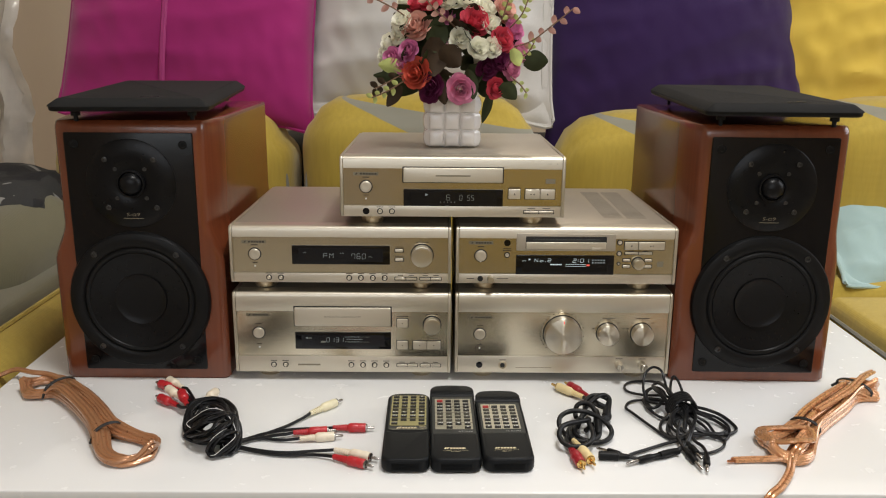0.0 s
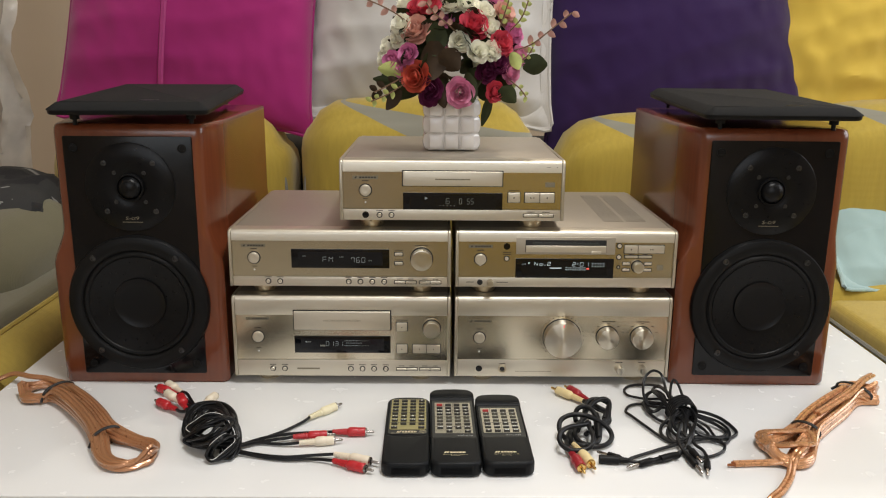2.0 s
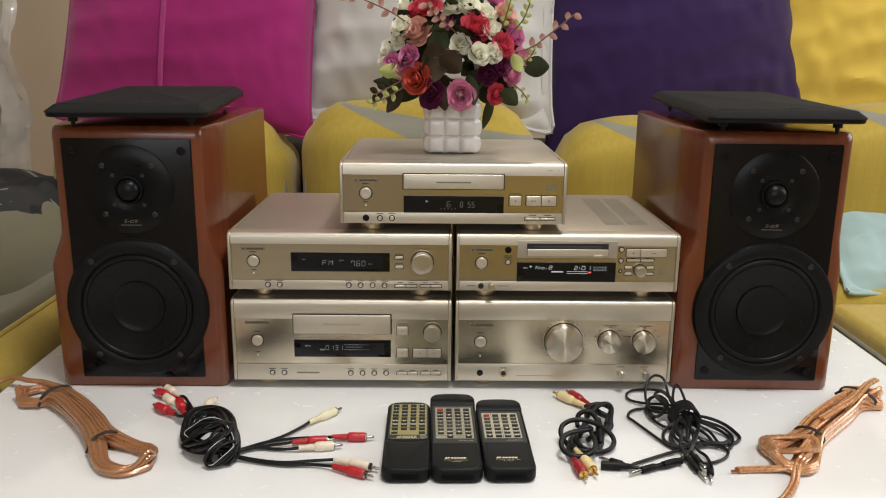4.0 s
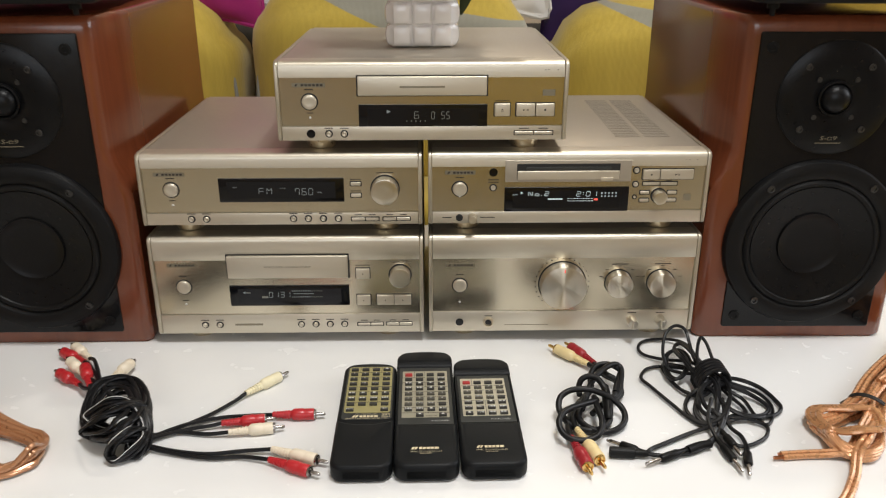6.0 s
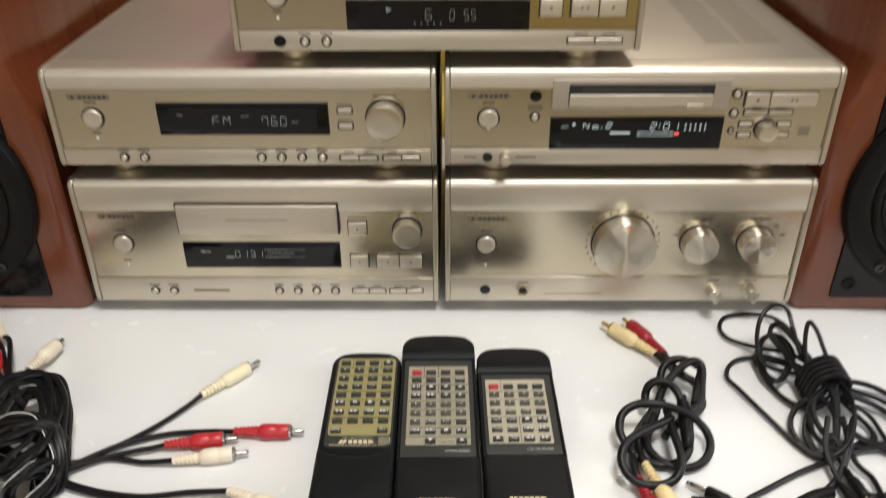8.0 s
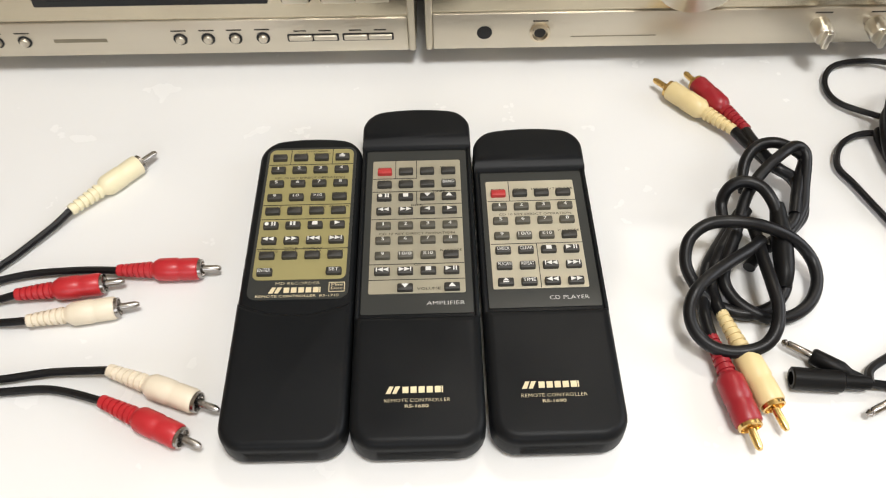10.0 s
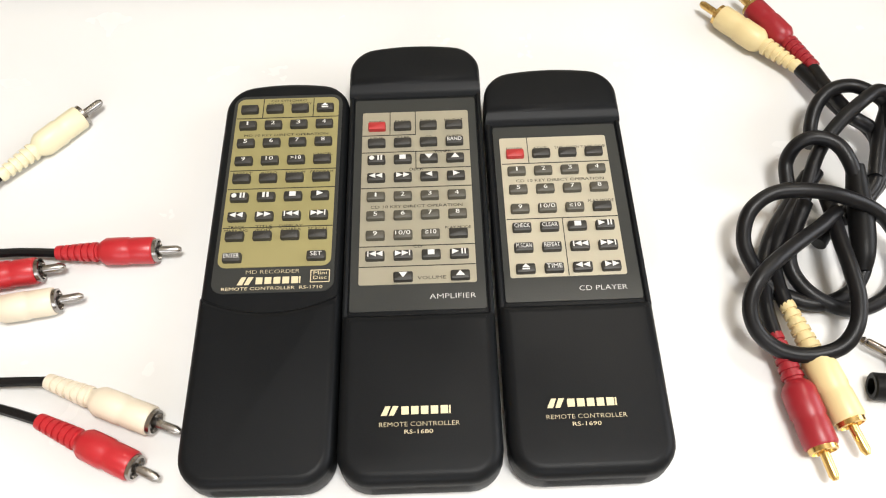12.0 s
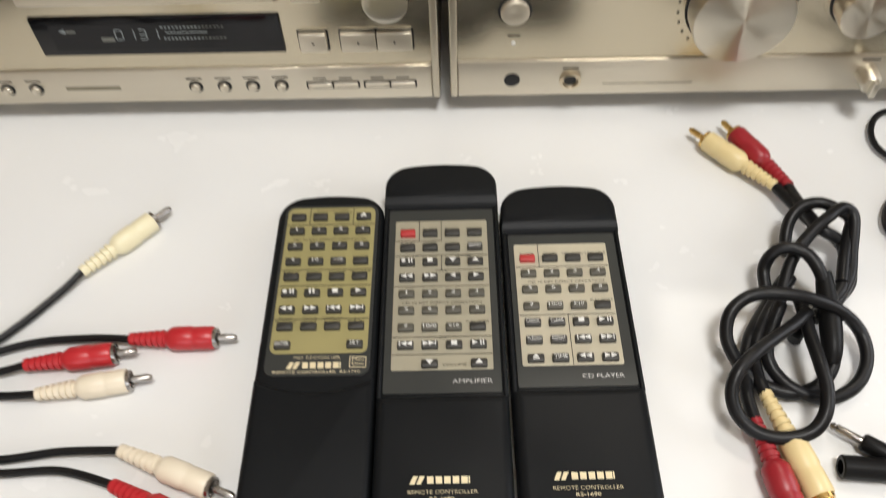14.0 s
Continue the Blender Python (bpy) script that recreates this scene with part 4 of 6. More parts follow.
strip(0.028, 0.0022, front(-0.1785 - LX, 0.0098, 0.0014), "plate", c)
text("D-\u03b17", 0.0098, 0.0026, front(-0.0190 - LX, 0.0850, 0.0016), "print_dark", c, slant=0.2)
text("STEREO CASSETTE DECK", 0.033, 0.0015, front(-0.0440 - LX, 0.0848, 0.0016), "print_dark", c)

# amplifier
LX = 0.1368
amp = component("amplifier", "champagne silver amplifier with a large round volume knob", 0.0030, 0.2706, 0.0118, 0.1045, 0.0800, 0.0225)
c = amp
logo(c, 0.0345 - LX, 0.0725, 0.029, 0.0038)
power(c, 0.0340 - LX, 0.0510, 0.0325)
knob(c, 0.1362 - LX, 0.0522, 0.0228, 0.0138, True, True, "knob_spun")
for i in range(23):
    a = radians(225 - i * 270 / 22)
    marks([blk(0, 0, 0.0012, 0.0012)], front(0.1362 - LX + 0.0270 * math.cos(a), 0.0522 + 0.0270 * math.sin(a)), "print_dark", c, "scale_mark")
text("VOLUME", 0.0105, 0.0014, front(0.1600 - LX, 0.0768), "print_dark", c)
for x in (0.1932, 0.2355):
    knob(c, x - 0.001 - LX, 0.0530, 0.0129, 0.0118, False, False, "knob_spun")
    strip(0.016, 0.0010, front(x - LX, 0.0725), "print_dark", c)
    for a in (20, 50, 90, 130, 160):
        strip(0.0035, 0.0008, front(x - LX + 0.0195 * math.cos(radians(a)), 0.0530 + 0.0175 * math.sin(radians(a))), "print_dark", c)
part("remote_sensor", lathe([(0.0040, 0), (0.0040, 0.0004), (0, 0.0006)], 24, front(0.0340 - LX, 0.0105, 0.0014)), "black_glass", c)
part("headphone_jack", lathe([(0.0054, 0), (0.0054, 0.0022), (0.0040, 0.0026), (0.0034, 0.0010), (0, 0.0010)], 24, front(0.0630 - LX, 0.0105, 0.0014)), "foot", c, "headphone jack with a gilt ring")
part("jack_hole", lathe([(0.0030, 0.0012), (0, 0.0012)], 20, front(0.0630 - LX, 0.0105, 0.0014)), "shadow_gap", c)
for x in (0.2088, 0.2376):
    k = part("tone_knob", lathe([(0.0052, 0), (0.0052, 0.010), (0.0046, 0.0108), (0, 0.0108)], 28, front(x - LX, 0.0118, 0.0014)), "knob", c, "small turned knob")
    part("grip", slab(rrect(0.0032, 0.0096, 0.0008), 0, 0.0035, 0.0006, m=front(x - LX, 0.0118, 0.0122)), "knob", k)
    strip(0.009, 0.0008, front(x - LX, 0.0195, 0.0014), "print_dark", c)
strip(0.045, 0.0006, front(0.1020 - LX, 0.0070, 0.0014), "plate", c)
strip(0.008, 0.0008, front(0.0630 - LX, 0.0172, 0.0014), "print_dark", c)
text("A-\u03b19", 0.0098, 0.0026, front(0.2530 - LX, 0.0865, 0.0016), "print_dark", c, slant=0.2)
text("INTEGRATED AMPLIFIER", 0.030, 0.0015, front(0.2305 - LX, 0.0862, 0.0016), "print_dark", c)

# minidisc recorder
mdr = component("minidisc_recorder", "champagne silver minidisc recorder with slot and lit display", 0.0030, 0.2706, 0.1288, 0.0705, 0.0565, 0.0122)
c = mdr
logo(c, 0.0335 - LX, 0.0505, 0.029, 0.004)
power(c, 0.0332 - LX, 0.0345, 0.0272)
part("remote_sensor", lathe([(0.0040, 0), (0.0040, 0.0004), (0, 0.0006)], 24, front(0.0650 - LX, 0.0505)), "black_glass", c)
round_button(c, 0.0650 - LX, 0.0355, 0.0024)
for z in (0.0432, 0.0408):
    strip(0.010, 0.0009, front(0.0650 - LX, z), "print_dark", c)
bez = part("slot_bezel", slab(rrect(0.1195, 0.0212, 0.0008), 0, 0.0022, 0.0005, m=front(0.1358 - LX, 0.0520)), "top_metal", c, "grey loading slot surround")
part("disc_slot", slab(rrect(0.0975, 0.0150, 0.0004), 0, 0.0003, m=front(0.1358 - LX, 0.0518, 0.0022)), "shadow_gap", bez, smooth=False)
part("slot_door", slab(rrect(0.0965, 0.0082, 0.0006), 0, 0.0016, 0.0005, m=front(0.1358 - LX, 0.0485, 0.0025)), "silver_light", bez)
part("slot_shutter", slab(rrect(0.0800, 0.0030, 0.0004), 0, 0.0006, 0.0002, m=front(0.1358 - LX, 0.0548, 0.0025)), "remote_grey", bez)
part("eject_button", slab(rrect(0.0115, 0.0030, 0.0005), 0, 0.0016, 0.0004, m=front(0.1720 - LX, 0.0448, 0.0038)), "silver_light", bez)
display(c, 0.0760 - LX, 0.1950 - LX, 0.0115, 0.0358)
figures("No.2", 0.0195, 0.0040, front(0.1085 - LX, 0.0295, 0.0015), "glow", c)
figures("2:01", 0.0190, 0.0046, front(0.1545 - LX, 0.0292, 0.0015), "glow", c)
text("AUTO", 0.0050, 0.0013, front(0.0860 - LX, 0.0287, 0.0015), "glow", c, "display_figures")
marks([tri(0, 0.0024)], front(0.0925 - LX, 0.0305, 0.0015), "glow", c, "display_figures")
strip(0.0140, 0.0013, front(0.1245 - LX, 0.0242, 0.0015), "glow", c, "display_figures")
for i in range(9):
    strip(0.0024, 0.0005, front(0.1375 - LX + i * 0.0028, 0.0246, 0.0015), "glow", c, "display_figures")
    strip(0.0024, 0.0005, front(0.1375 - LX + i * 0.0028, 0.0222, 0.0015), "glow", c, "display_figures")
strip(0.0035, 0.0018, front(0.1635 - LX, 0.0236, 0.0015), "glow_red", c, "display_figures")
for i in range(5):
    for z in (0.0300, 0.0268):
        strip(0.0012, 0.0012, front(0.1690 - LX + i * 0.0034, z, 0.0015), "glow", c, "display_figures")
for z, r in ((0.0520, 0.0024), (0.0382, 0.0022), (0.0255, 0.0012)):
    round_button(c, 0.2008 - LX, z, r, 0.0016)
button(c, 0.2148 - LX, 0.0482, 0.0160, 0.0095, 0.0025)
button(c, 0.2392 - LX, 0.0482, 0.0315, 0.0095, 0.0025)
marks([blk(0, 0, 0.0016, 0.0016)], front(0.2148 - LX, 0.0482, 0.0025), "print_dark", c)
marks([tri(-0.001, 0.0018), blk(0.0012, 0, 0.0005, 0.0016), blk(0.0022, 0, 0.0005, 0.0016)], front(0.2392 - LX, 0.0482, 0.0025), "print_dark", c)
for x in (0.2158, 0.2325):
    button(c, x - LX, 0.0388, 0.0158, 0.0028, 0.0014)
    strip(0.006, 0.0007, front(x - LX, 0.0415), "print_dark", c)
knob(c, 0.2240 - LX, 0.0265, 0.0066, 0.009, False)
for x in (0.2102, 0.2365):
    for z in (0.0300, 0.0222):
        button(c, x - LX, z, 0.0085, 0.0030, 0.0014)
strip(0.0075, 0.0068, front(0.2515 - LX, 0.0250), "plate", c, "format_mark")
part("headphone_jack", lathe([(0.0034, 0), (0.0034, 0.0012), (0.0024, 0.0014), (0.0021, 0.0006), (0, 0.0006)], 20, front(0.0330 - LX, 0.0060, 0.0014)), "shadow_gap", c)
part("level_knob", lathe([(0.0042, 0), (0.0042, 0.008), (0.0037, 0.0087), (0, 0.0087)], 24, front(0.0455 - LX, 0.0062, 0.0014)), "knob", c)
strip(0.009, 0.0008, front(0.0210 - LX, 0.0060, 0.0014), "print_dark", c)
strip(0.014, 0.0008, front(0.0600 - LX, 0.0060, 0.0014), "print_dark", c)
text("MD-\u03b17", 0.0120, 0.0026, front(0.2520 - LX, 0.0612, 0.0016), "print_dark", c, slant=0.2)
text("MINIDISC RECORDER", 0.024, 0.0015, front(0.2312 - LX, 0.0609, 0.0016), "print_dark", c)
for i in range(26):
    for x in (0.2040, 0.2335):
        part("vent_slit", slab(rrect(0.0255, 0.0026, 0.0012, 2), 0, 0.0002, m=pose(x - LX, 0.058 + i * 0.0070, 0.0698)), "vent", c, smooth=False)

# compact disc player
LX = -0.0018
cdp = component("cd_player", "champagne silver compact disc player with a drawer and dark display", -0.1350, 0.1314, 0.2112, 0.0725, 0.0578, 0.0135, 0.250)
c = cdp
logo(c, -0.1045 - LX, 0.0510, 0.030, 0.004)
power(c, -0.1045 - LX, 0.0358, 0.0213)
part("drawer_gap", slab(rrect(0.1195, 0.0192, 0.0006), 0, 0.0022, m=front(-0.0015 - LX, 0.0506)), "shadow_gap", c, smooth=False)
part("disc_drawer", slab(rrect(0.1170, 0.0172, 0.0010), 0, 0.0050, 0.0008, m=front(-0.0015 - LX, 0.0506)), "silver_light", c, "disc drawer front")
strip(0.041, 0.0016, front(-0.0015 - LX, 0.0500, 0.0052), "plate", c)
display(c, -0.0600 - LX, 0.0580 - LX, 0.0105, 0.0332)
figures("6", 0.0040, 0.0064, front(-0.0070 - LX, 0.0235, 0.0015), "glow_dim", c)
figures("0 55", 0.0165, 0.0064, front(0.0150 - LX, 0.0232, 0.0015), "glow_dim", c)
marks([tri(0, 0.0034)], front(-0.0325 - LX, 0.0268, 0.0015), "glow_soft", c, "display_figures")
for i in range(5):
    strip(0.0010, 0.0010, front(-0.0160 - LX + i * 0.0042, 0.0180, 0.0015), "glow_dim", c, "display_figures")
button(c, 0.0715 - LX, 0.0282, 0.0140, 0.0115, 0.003)
button(c, 0.0930 - LX, 0.0282, 0.0172, 0.0115, 0.003)
button(c, 0.1108 - LX, 0.0282, 0.0172, 0.0115, 0.003)
marks([[(-0.0011, -0.0002), (0.0011, -0.0002), (0, 0.0012)], blk(0, -0.0009, 0.0022, 0.0005)], front(0.0715 - LX, 0.0282, 0.003), "print_dark", c)
marks([tri(-0.0016, 0.0018), blk(0.0012, 0, 0.0005, 0.0016), blk(0.0022, 0, 0.0005, 0.0016)], front(0.0930 - LX, 0.0282, 0.003), "print_dark", c)
marks([blk(0, 0, 0.0016, 0.0016)], front(0.1108 - LX, 0.0282, 0.003), "print_dark", c)
strip(0.013, 0.0008, front(0.0715 - LX, 0.0362), "print_dark", c)
strip(0.0115, 0.0058, front(0.1140 - LX, 0.0435), "plate", c, "format_mark")
part("remote_sensor", lathe([(0.0040, 0), (0.0040, 0.0004), (0, 0.0006)], 24, front(-0.1045 - LX, 0.0064, 0.0014)), "black_glass", c)
small_row(c, [-0.0880 - LX, -0.0738 - LX], 0.0064)
bars(c, 0.0832 - LX, 0.1190 - LX, 0.0066, 2)
text("CD-\u03b19", 0.0142, 0.0030, front(0.1150 - LX, 0.0632, 0.0016), "print_dark", c, slant=0.2)
text("COMPACT DISC PLAYER", 0.030, 0.0017, front(0.0890 - LX, 0.0628, 0.0016), "print_dark", c)


# ---- remote controls ----
def symbol(kind, s=0.0017):
    if kind == "play":
        return [tri(0, s)]
    if kind == "back":
        return [tri(0, s, -1)]
    if kind == "stop":
        return [blk(0, 0, s * 1.1, s * 0.9)]
    if kind == "pause":
        return [blk(-s * 0.35, 0, s * 0.4, s), blk(s * 0.35, 0, s * 0.4, s)]
    if kind == "playpause":
        return [tri(-s * 0.7, s), blk(s * 0.45, 0, s * 0.25, s), blk(s * 0.95, 0, s * 0.25, s)]
    if kind == "ff":
        return [tri(-s * 0.6, s), tri(s * 0.6, s)]
    if kind == "rew":
        return [tri(-s * 0.6, s, -1), tri(s * 0.6, s, -1)]
    if kind == "next":
        return [tri(-s * 0.8, s), tri(s * 0.3, s), blk(s * 1.1, 0, s * 0.2, s)]
    if kind == "prev":
        return [tri(s * 0.8, s, -1), tri(-s * 0.3, s, -1), blk(-s * 1.1, 0, s * 0.2, s)]
    if kind == "up":
        return [[(-s * 0.7, -s * 0.45), (s * 0.7, -s * 0.45), (0, s * 0.5)]]
    if kind == "down":
        return [[(s * 0.7, s * 0.45), (-s * 0.7, s * 0.45), (0, -s * 0.5)]]
    if kind == "eject":
        return [[(-s * 0.6, -s * 0.1), (s * 0.6, -s * 0.1), (0, s * 0.55)], blk(0, -s * 0.4, s * 1.2, s * 0.25)]
    if kind == "rec":
        dot = [(-s * 0.8 + s * 0.45 * math.cos(k), s * 0.45 * math.sin(k)) for k in np.linspace(0, 5.6, 9)]
        return [dot, blk(s * 0.35, 0, s * 0.3, s), blk(s * 0.9, 0, s * 0.3, s)]
    return []


def case_outline(w, L, arc, rb=0.0105, rt=0.0095):
    """Outline of a remote, x across, y from the near end 0 to the far end L, the far end arched."""
    pts = []
    for k in range(7):
        t = radians(270 + 90 * k / 6)
        pts.append((w / 2 - rb + rb * math.cos(t), rb + rb * math.sin(t) - 0.001))
    h = w / 2
    for k in range(25):
        # a shallow arch that runs into the rounded corners without a shoulder
        x = h * math.cos(math.pi * k / 24)
        c = max(0.0, (abs(x) - (h - rt)) / rt)
        pts.append((x, L - arc * (x / h) ** 2 - rt * (1 - math.sqrt(max(0.0, 1 - c * c)))))
    for k in range(7):
        t = radians(180 + 90 * k / 6)
        pts.append((-w / 2 + rb + rb * math.cos(t), rb + rb * math.sin(t) - 0.001))
    return pts


KEY_MESHES = {}


def key_mesh(w, h, material):
    k = (w, h, material)
    if k not in KEY_MESHES:
        ob = part("key", slab(rrect(w, h, 0.0006, 3), 0, 0.0022, 0.0006, 0, 2), material)
        KEY_MESHES[k] = ob.data
        bpy.data.objects.remove(ob)
    return KEY_MESHES[k]


def remote(lab, m, w, L, arc, head, slope, lip, plate, plate_mat, rows, cx, row_y, pale, title, number):
    """A remote control, y from its near end; plate: near and far end, width, middle; head: where the raised sensor head begins."""
    r = thing("remote_control", lab, "remote control", m, "remote controls")
    top = 0.0142
    part("case", slab(case_outline(w, L, arc), 0.0, top, 0.0030, 0.0045, 5), "remote", r, "black plastic case")
    if head:
        # raised sensor head at the far end, sloping down to the keys
        o = [(x * 0.997, y) for x, y in case_outline(w, L, arc) if y > head + 0.003]
        o = [(w / 2 * 0.997, head - slope)] + o + [(-w / 2 * 0.997, head - slope)]
        bm = slab(o, top - 0.004, top + 0.0038, 0.0030, 0.0, 5)
        for v in bm.verts:
            if v.co.y < head + 0.002:
                v.co.y += (slope + 0.001) * min(1, max(0, v.co.z - top + 0.0006) / 0.0040)
        part("sensor_head", bm, "remote", r, "dark raised sensor head")
        for sx in (-1, 1):
            # low rails on both sides of the sunken key panel
            part("side_rail", box(sx * (w / 2 - 0.00115) - 0.00095, sx * (w / 2 - 0.00115) + 0.00095, lip - 0.002, head - slope + 0.003, top - 0.004, top + 0.0006, 0.0008, 3), "remote", r)
    o = case_outline(w * 0.998, lip * 2, 0.001)
    right = [p for p in o if p[1] < lip and p[0] > 0]
    left = [p for p in o if p[1] < lip and p[0] <= 0]
    dip = 0.0002 if head else 0.0062
    edge = [(w / 2 * 0.998 * (1 - 2 * k / 16), lip - dip * (1 - (1 - 2 * k / 16) ** 2)) for k in range(17)]
    part("lower_cover", slab(right + edge + left, 0.0, top + (0.0022 if head else 0.0016), 0.0040 if head else 0.0034, 0.0045, 6), "remote", r, "smooth black lower cover")
    p0, p1, pw, px = plate
    if head:
        g0, g1 = lip + 0.0008, head - slope + 0.0005
        part("panel_field", slab(rrect(w - 0.0052, g1 - g0, 0.001), 0, 0.0004, m=pose(0, (g0 + g1) / 2, top)), "remote_grey", r, smooth=False)
    else:
        part("panel_field", slab(rrect(w - 0.0062, p1 - lip + 0.0010, 0.0042), 0, 0.0004, m=pose(px, (p1 + lip + 0.0022) / 2, top)), "remote_grey", r, smooth=False)
    zp = top + 0.0004
    part("label_plate", slab(rrect(pw, p1 - p0, 0.0008 if head else 0.0030, 4), 0, 0.0003, m=pose(px, (p0 + p1) / 2, zp)), plate_mat, r, "printed label plate", smooth=False)
    zi = zp + 0.0003
    for k, (row, y) in enumerate(zip(rows, row_y)):
        for c, item in enumerate(row):
            if item is None:
                continue
            x = cx + (c - 1.5) * 0.00975
            face, above = item
            km = "key_red" if face == "red" else "key_pale" if k in pale and not above else "key"
            part("key", key_mesh(0.0066, 0.0035, km), km, r, m=pose(x, y, zi - 0.0003))
            zt = zi + 0.00195
            if face and face != "red":
                if face in LETTERS:
                    text(face, 0.0006 if face == "1" else min(0.0054, 0.0013 * len(face) + 0.0001), 0.0017, pose(x, y + 0.0003, zt), "ink_white", r, "key_legend")
                else:
                    marks(symbol(face, 0.0021), pose(x, y + 0.0003, zt - 0.0001), "ink_white", r)
            if above:
                for n, word in enumerate(above.split("~")):
                    text(word, min(0.0092, 0.0012 * len(word)), 0.0012, pose(x, y + 0.0029 + 0.0014 * (above.count("~") - n), zi + 0.00004), "ink_dark", r)
    x, y = title
    zt = top + 0.0023 if head else zp + 0.00005
    # maker's mark in plain shapes: a slanted device and a row of bars
    marks([[(-0.0027, -0.0015), (-0.0009, -0.0015), (0.0003, 0.0015), (-0.0013, 0.0015)], [(-0.0002, -0.0015), (0.0013, -0.0015), (0.0028, 0.0015), (0.0010, 0.0015)]],
          pose(x - 0.0094, y, zt), "ink_gold", r, "maker_mark")
    for k in range(6):
        bw = 0.00115 if k < 5 else 0.00025
        marks([[(-bw, -0.0013), (bw, -0.0013), (bw, 0.0013), (-bw, 0.0013)]], pose(x + (-0.0046 + 0.00305 * k if k < 5 else 0.0093), y, zt), "ink_gold", r, "maker_mark")
    if head:
        text("REMOTE CONTROLLER", 0.0248, 0.0014, pose(x - 0.0002, y - 0.0044, zt + 0.0002), "ink_gold", r)
        text(number, 0.0088, 0.0013, pose(x - 0.0004, y - 0.0068, zt + 0.0002), "ink_gold", r)
    else:
        text(number, 0.0345, 0.0012, pose(x, y - 0.0030, zt + 0.0002), "ink_gold", r)
    return r, zi


def num(*s):
    return [(q, "") for q in s]


def lines(r, zi, x0, x1, ys):
    for y in ys:
        strip(x1 - x0, 0.0003, pose((x0 + x1) / 2, y, zi), "ink_dark", r, "panel_line")


def uprights(r, zi, y0, y1, xs):
    for x in xs:
        strip(0.0003, y1 - y0, pose(x, (y0 + y1) / 2, zi), "ink_dark", r, "panel_line")


r1, zi = remote("black remote with an olive gold key panel and plain cover", pose(-0.0498, -0.2279, 0, 0, 0, 0.5), 0.0482, 0.1594, 0.0034, 0, 0, 0.0640,
                (0.0745, 0.1502, 0.0394, 0.0006), "panel_gold",
                [[("", ""), ("", "START"), ("", "STANDBY"), ("eject", "")], num("1", "2", "3", "4"), num("5", "6", "7", "8"), [("9", ""), ("10", ""), (">10", ""), ("", "CANCEL")],
                 [("", "REPEAT"), ("", "INTRO"), ("", "RANDOM"), ("", "PROGRAM")], num("rec", "pause", "stop", "play"), num("rew", "ff", "prev", "next"),
                 [("", "TRACK~MARKING"), ("", "TITLE~/EDIT"), ("", "DISPLAY~/CHARA"), ("", "SCROLL")], [("ENTER", ""), None, None, ("SET", "")]],
                0.0006, [0.1443, 0.1364, 0.1279, 0.1196, 0.1115, 0.1032, 0.0948, 0.0867, 0.0780], (), (0.0006, 0.0692), "REMOTE CONTROLLER  RS-1710")
text("MD RECORDER", 0.0185, 0.0014, pose(0.0004, 0.0727, zi - 0.0002), "ink_gold", r1)
for word, y in (("Mini", 0.0717), ("Disc", 0.0699)):
    text(word, 0.0046, 0.0013, pose(0.0168, y, zi - 0.0002), "ink_gold", r1)
for w, h, x, y in ((0.0064, 0.0003, 0.0168, 0.0728), (0.0064, 0.0003, 0.0168, 0.0682), (0.0003, 0.0046, 0.0136, 0.0705), (0.0003, 0.0046, 0.0200, 0.0705)):
    strip(w, h, pose(x, y, zi - 0.0003), "ink_gold", r1, "format_frame")
text("MD 10 KEY DIRECT OPERATION", 0.0320, 0.0011, pose(0.0008, 0.1321, zi + 0.0001), "ink_dark", r1)
text("CD SYNCHRO", 0.0140, 0.0011, pose(0.0008, 0.1489, zi + 0.0001), "ink_dark", r1)
lines(r1, zi, -0.0188, 0.0204, (0.1405, 0.1157, 0.1074, 0.0907))
uprights(r1, zi, 0.1405, 0.1500, (-0.0090, 0.0105))

r2, zi = remote("black remote with a grey key panel and raised head, the longest", pose(0.0007, -0.2280, 0, 0, 0, 0.7), 0.0514, 0.1750, 0.0034, 0.1540, 0.0060, 0.0560,
                (0.0667, 0.1420, 0.0404, 0.0), "panel_silver",
                [[("red", "POWER"), ("", "SLEEP"), ("", "PHONO"), ("", "MD/DAT")], [("", "LINE"), ("", "TAPE"), ("", "CD"), ("BAND", "TUNER")], num("rec", "stop", "down", "up"),
                 num("rew", "ff", "back", "play"), num("1", "2", "3", "4"), num("5", "6", "7", "8"), [("9", ""), ("10/0", ""), ("\u226710", ""), ("", "PLAY MODE")],
                 num("prev", "next", "stop", "playpause"), [None, ("down", ""), None, ("up", "")]],
                0.0, [0.1345, 0.1266, 0.1188, 0.1107, 0.1023, 0.0941, 0.0859, 0.0776, 0.0691], (4, 5, 6), (0.0002, 0.0214), "RS-1680")
text("VOLUME", 0.0098, 0.0013, pose(0.0049, 0.0689, zi + 0.0001), "ink_dark", r2)
text("AMPLIFIER", 0.0156, 0.0018, pose(0.0118, 0.0618, zi - 0.0002), "ink_white", r2)
for word, w, x, y in (("CD 10 KEY DIRECT OPERATION", 0.0330, 0.0, 0.0983), ("DECK", 0.0052, 0.0002, 0.1146), ("CD", 0.0030, 0.0002, 0.0815), ("TUNER", 0.0062, 0.0100, 0.1225)):
    text(word, w, 0.0012, pose(x, y, zi + 0.0001), "ink_dark", r2)
lines(r2, zi, -0.0201, 0.0201, (0.1228, 0.1066, 0.0818, 0.0737))
lines(r2, zi, -0.0201, 0.0, (0.1308,))
lines(r2, zi, 0.0, 0.0201, (0.1150,))
uprights(r2, zi, 0.1308, 0.1420, (-0.0097, 0.0))
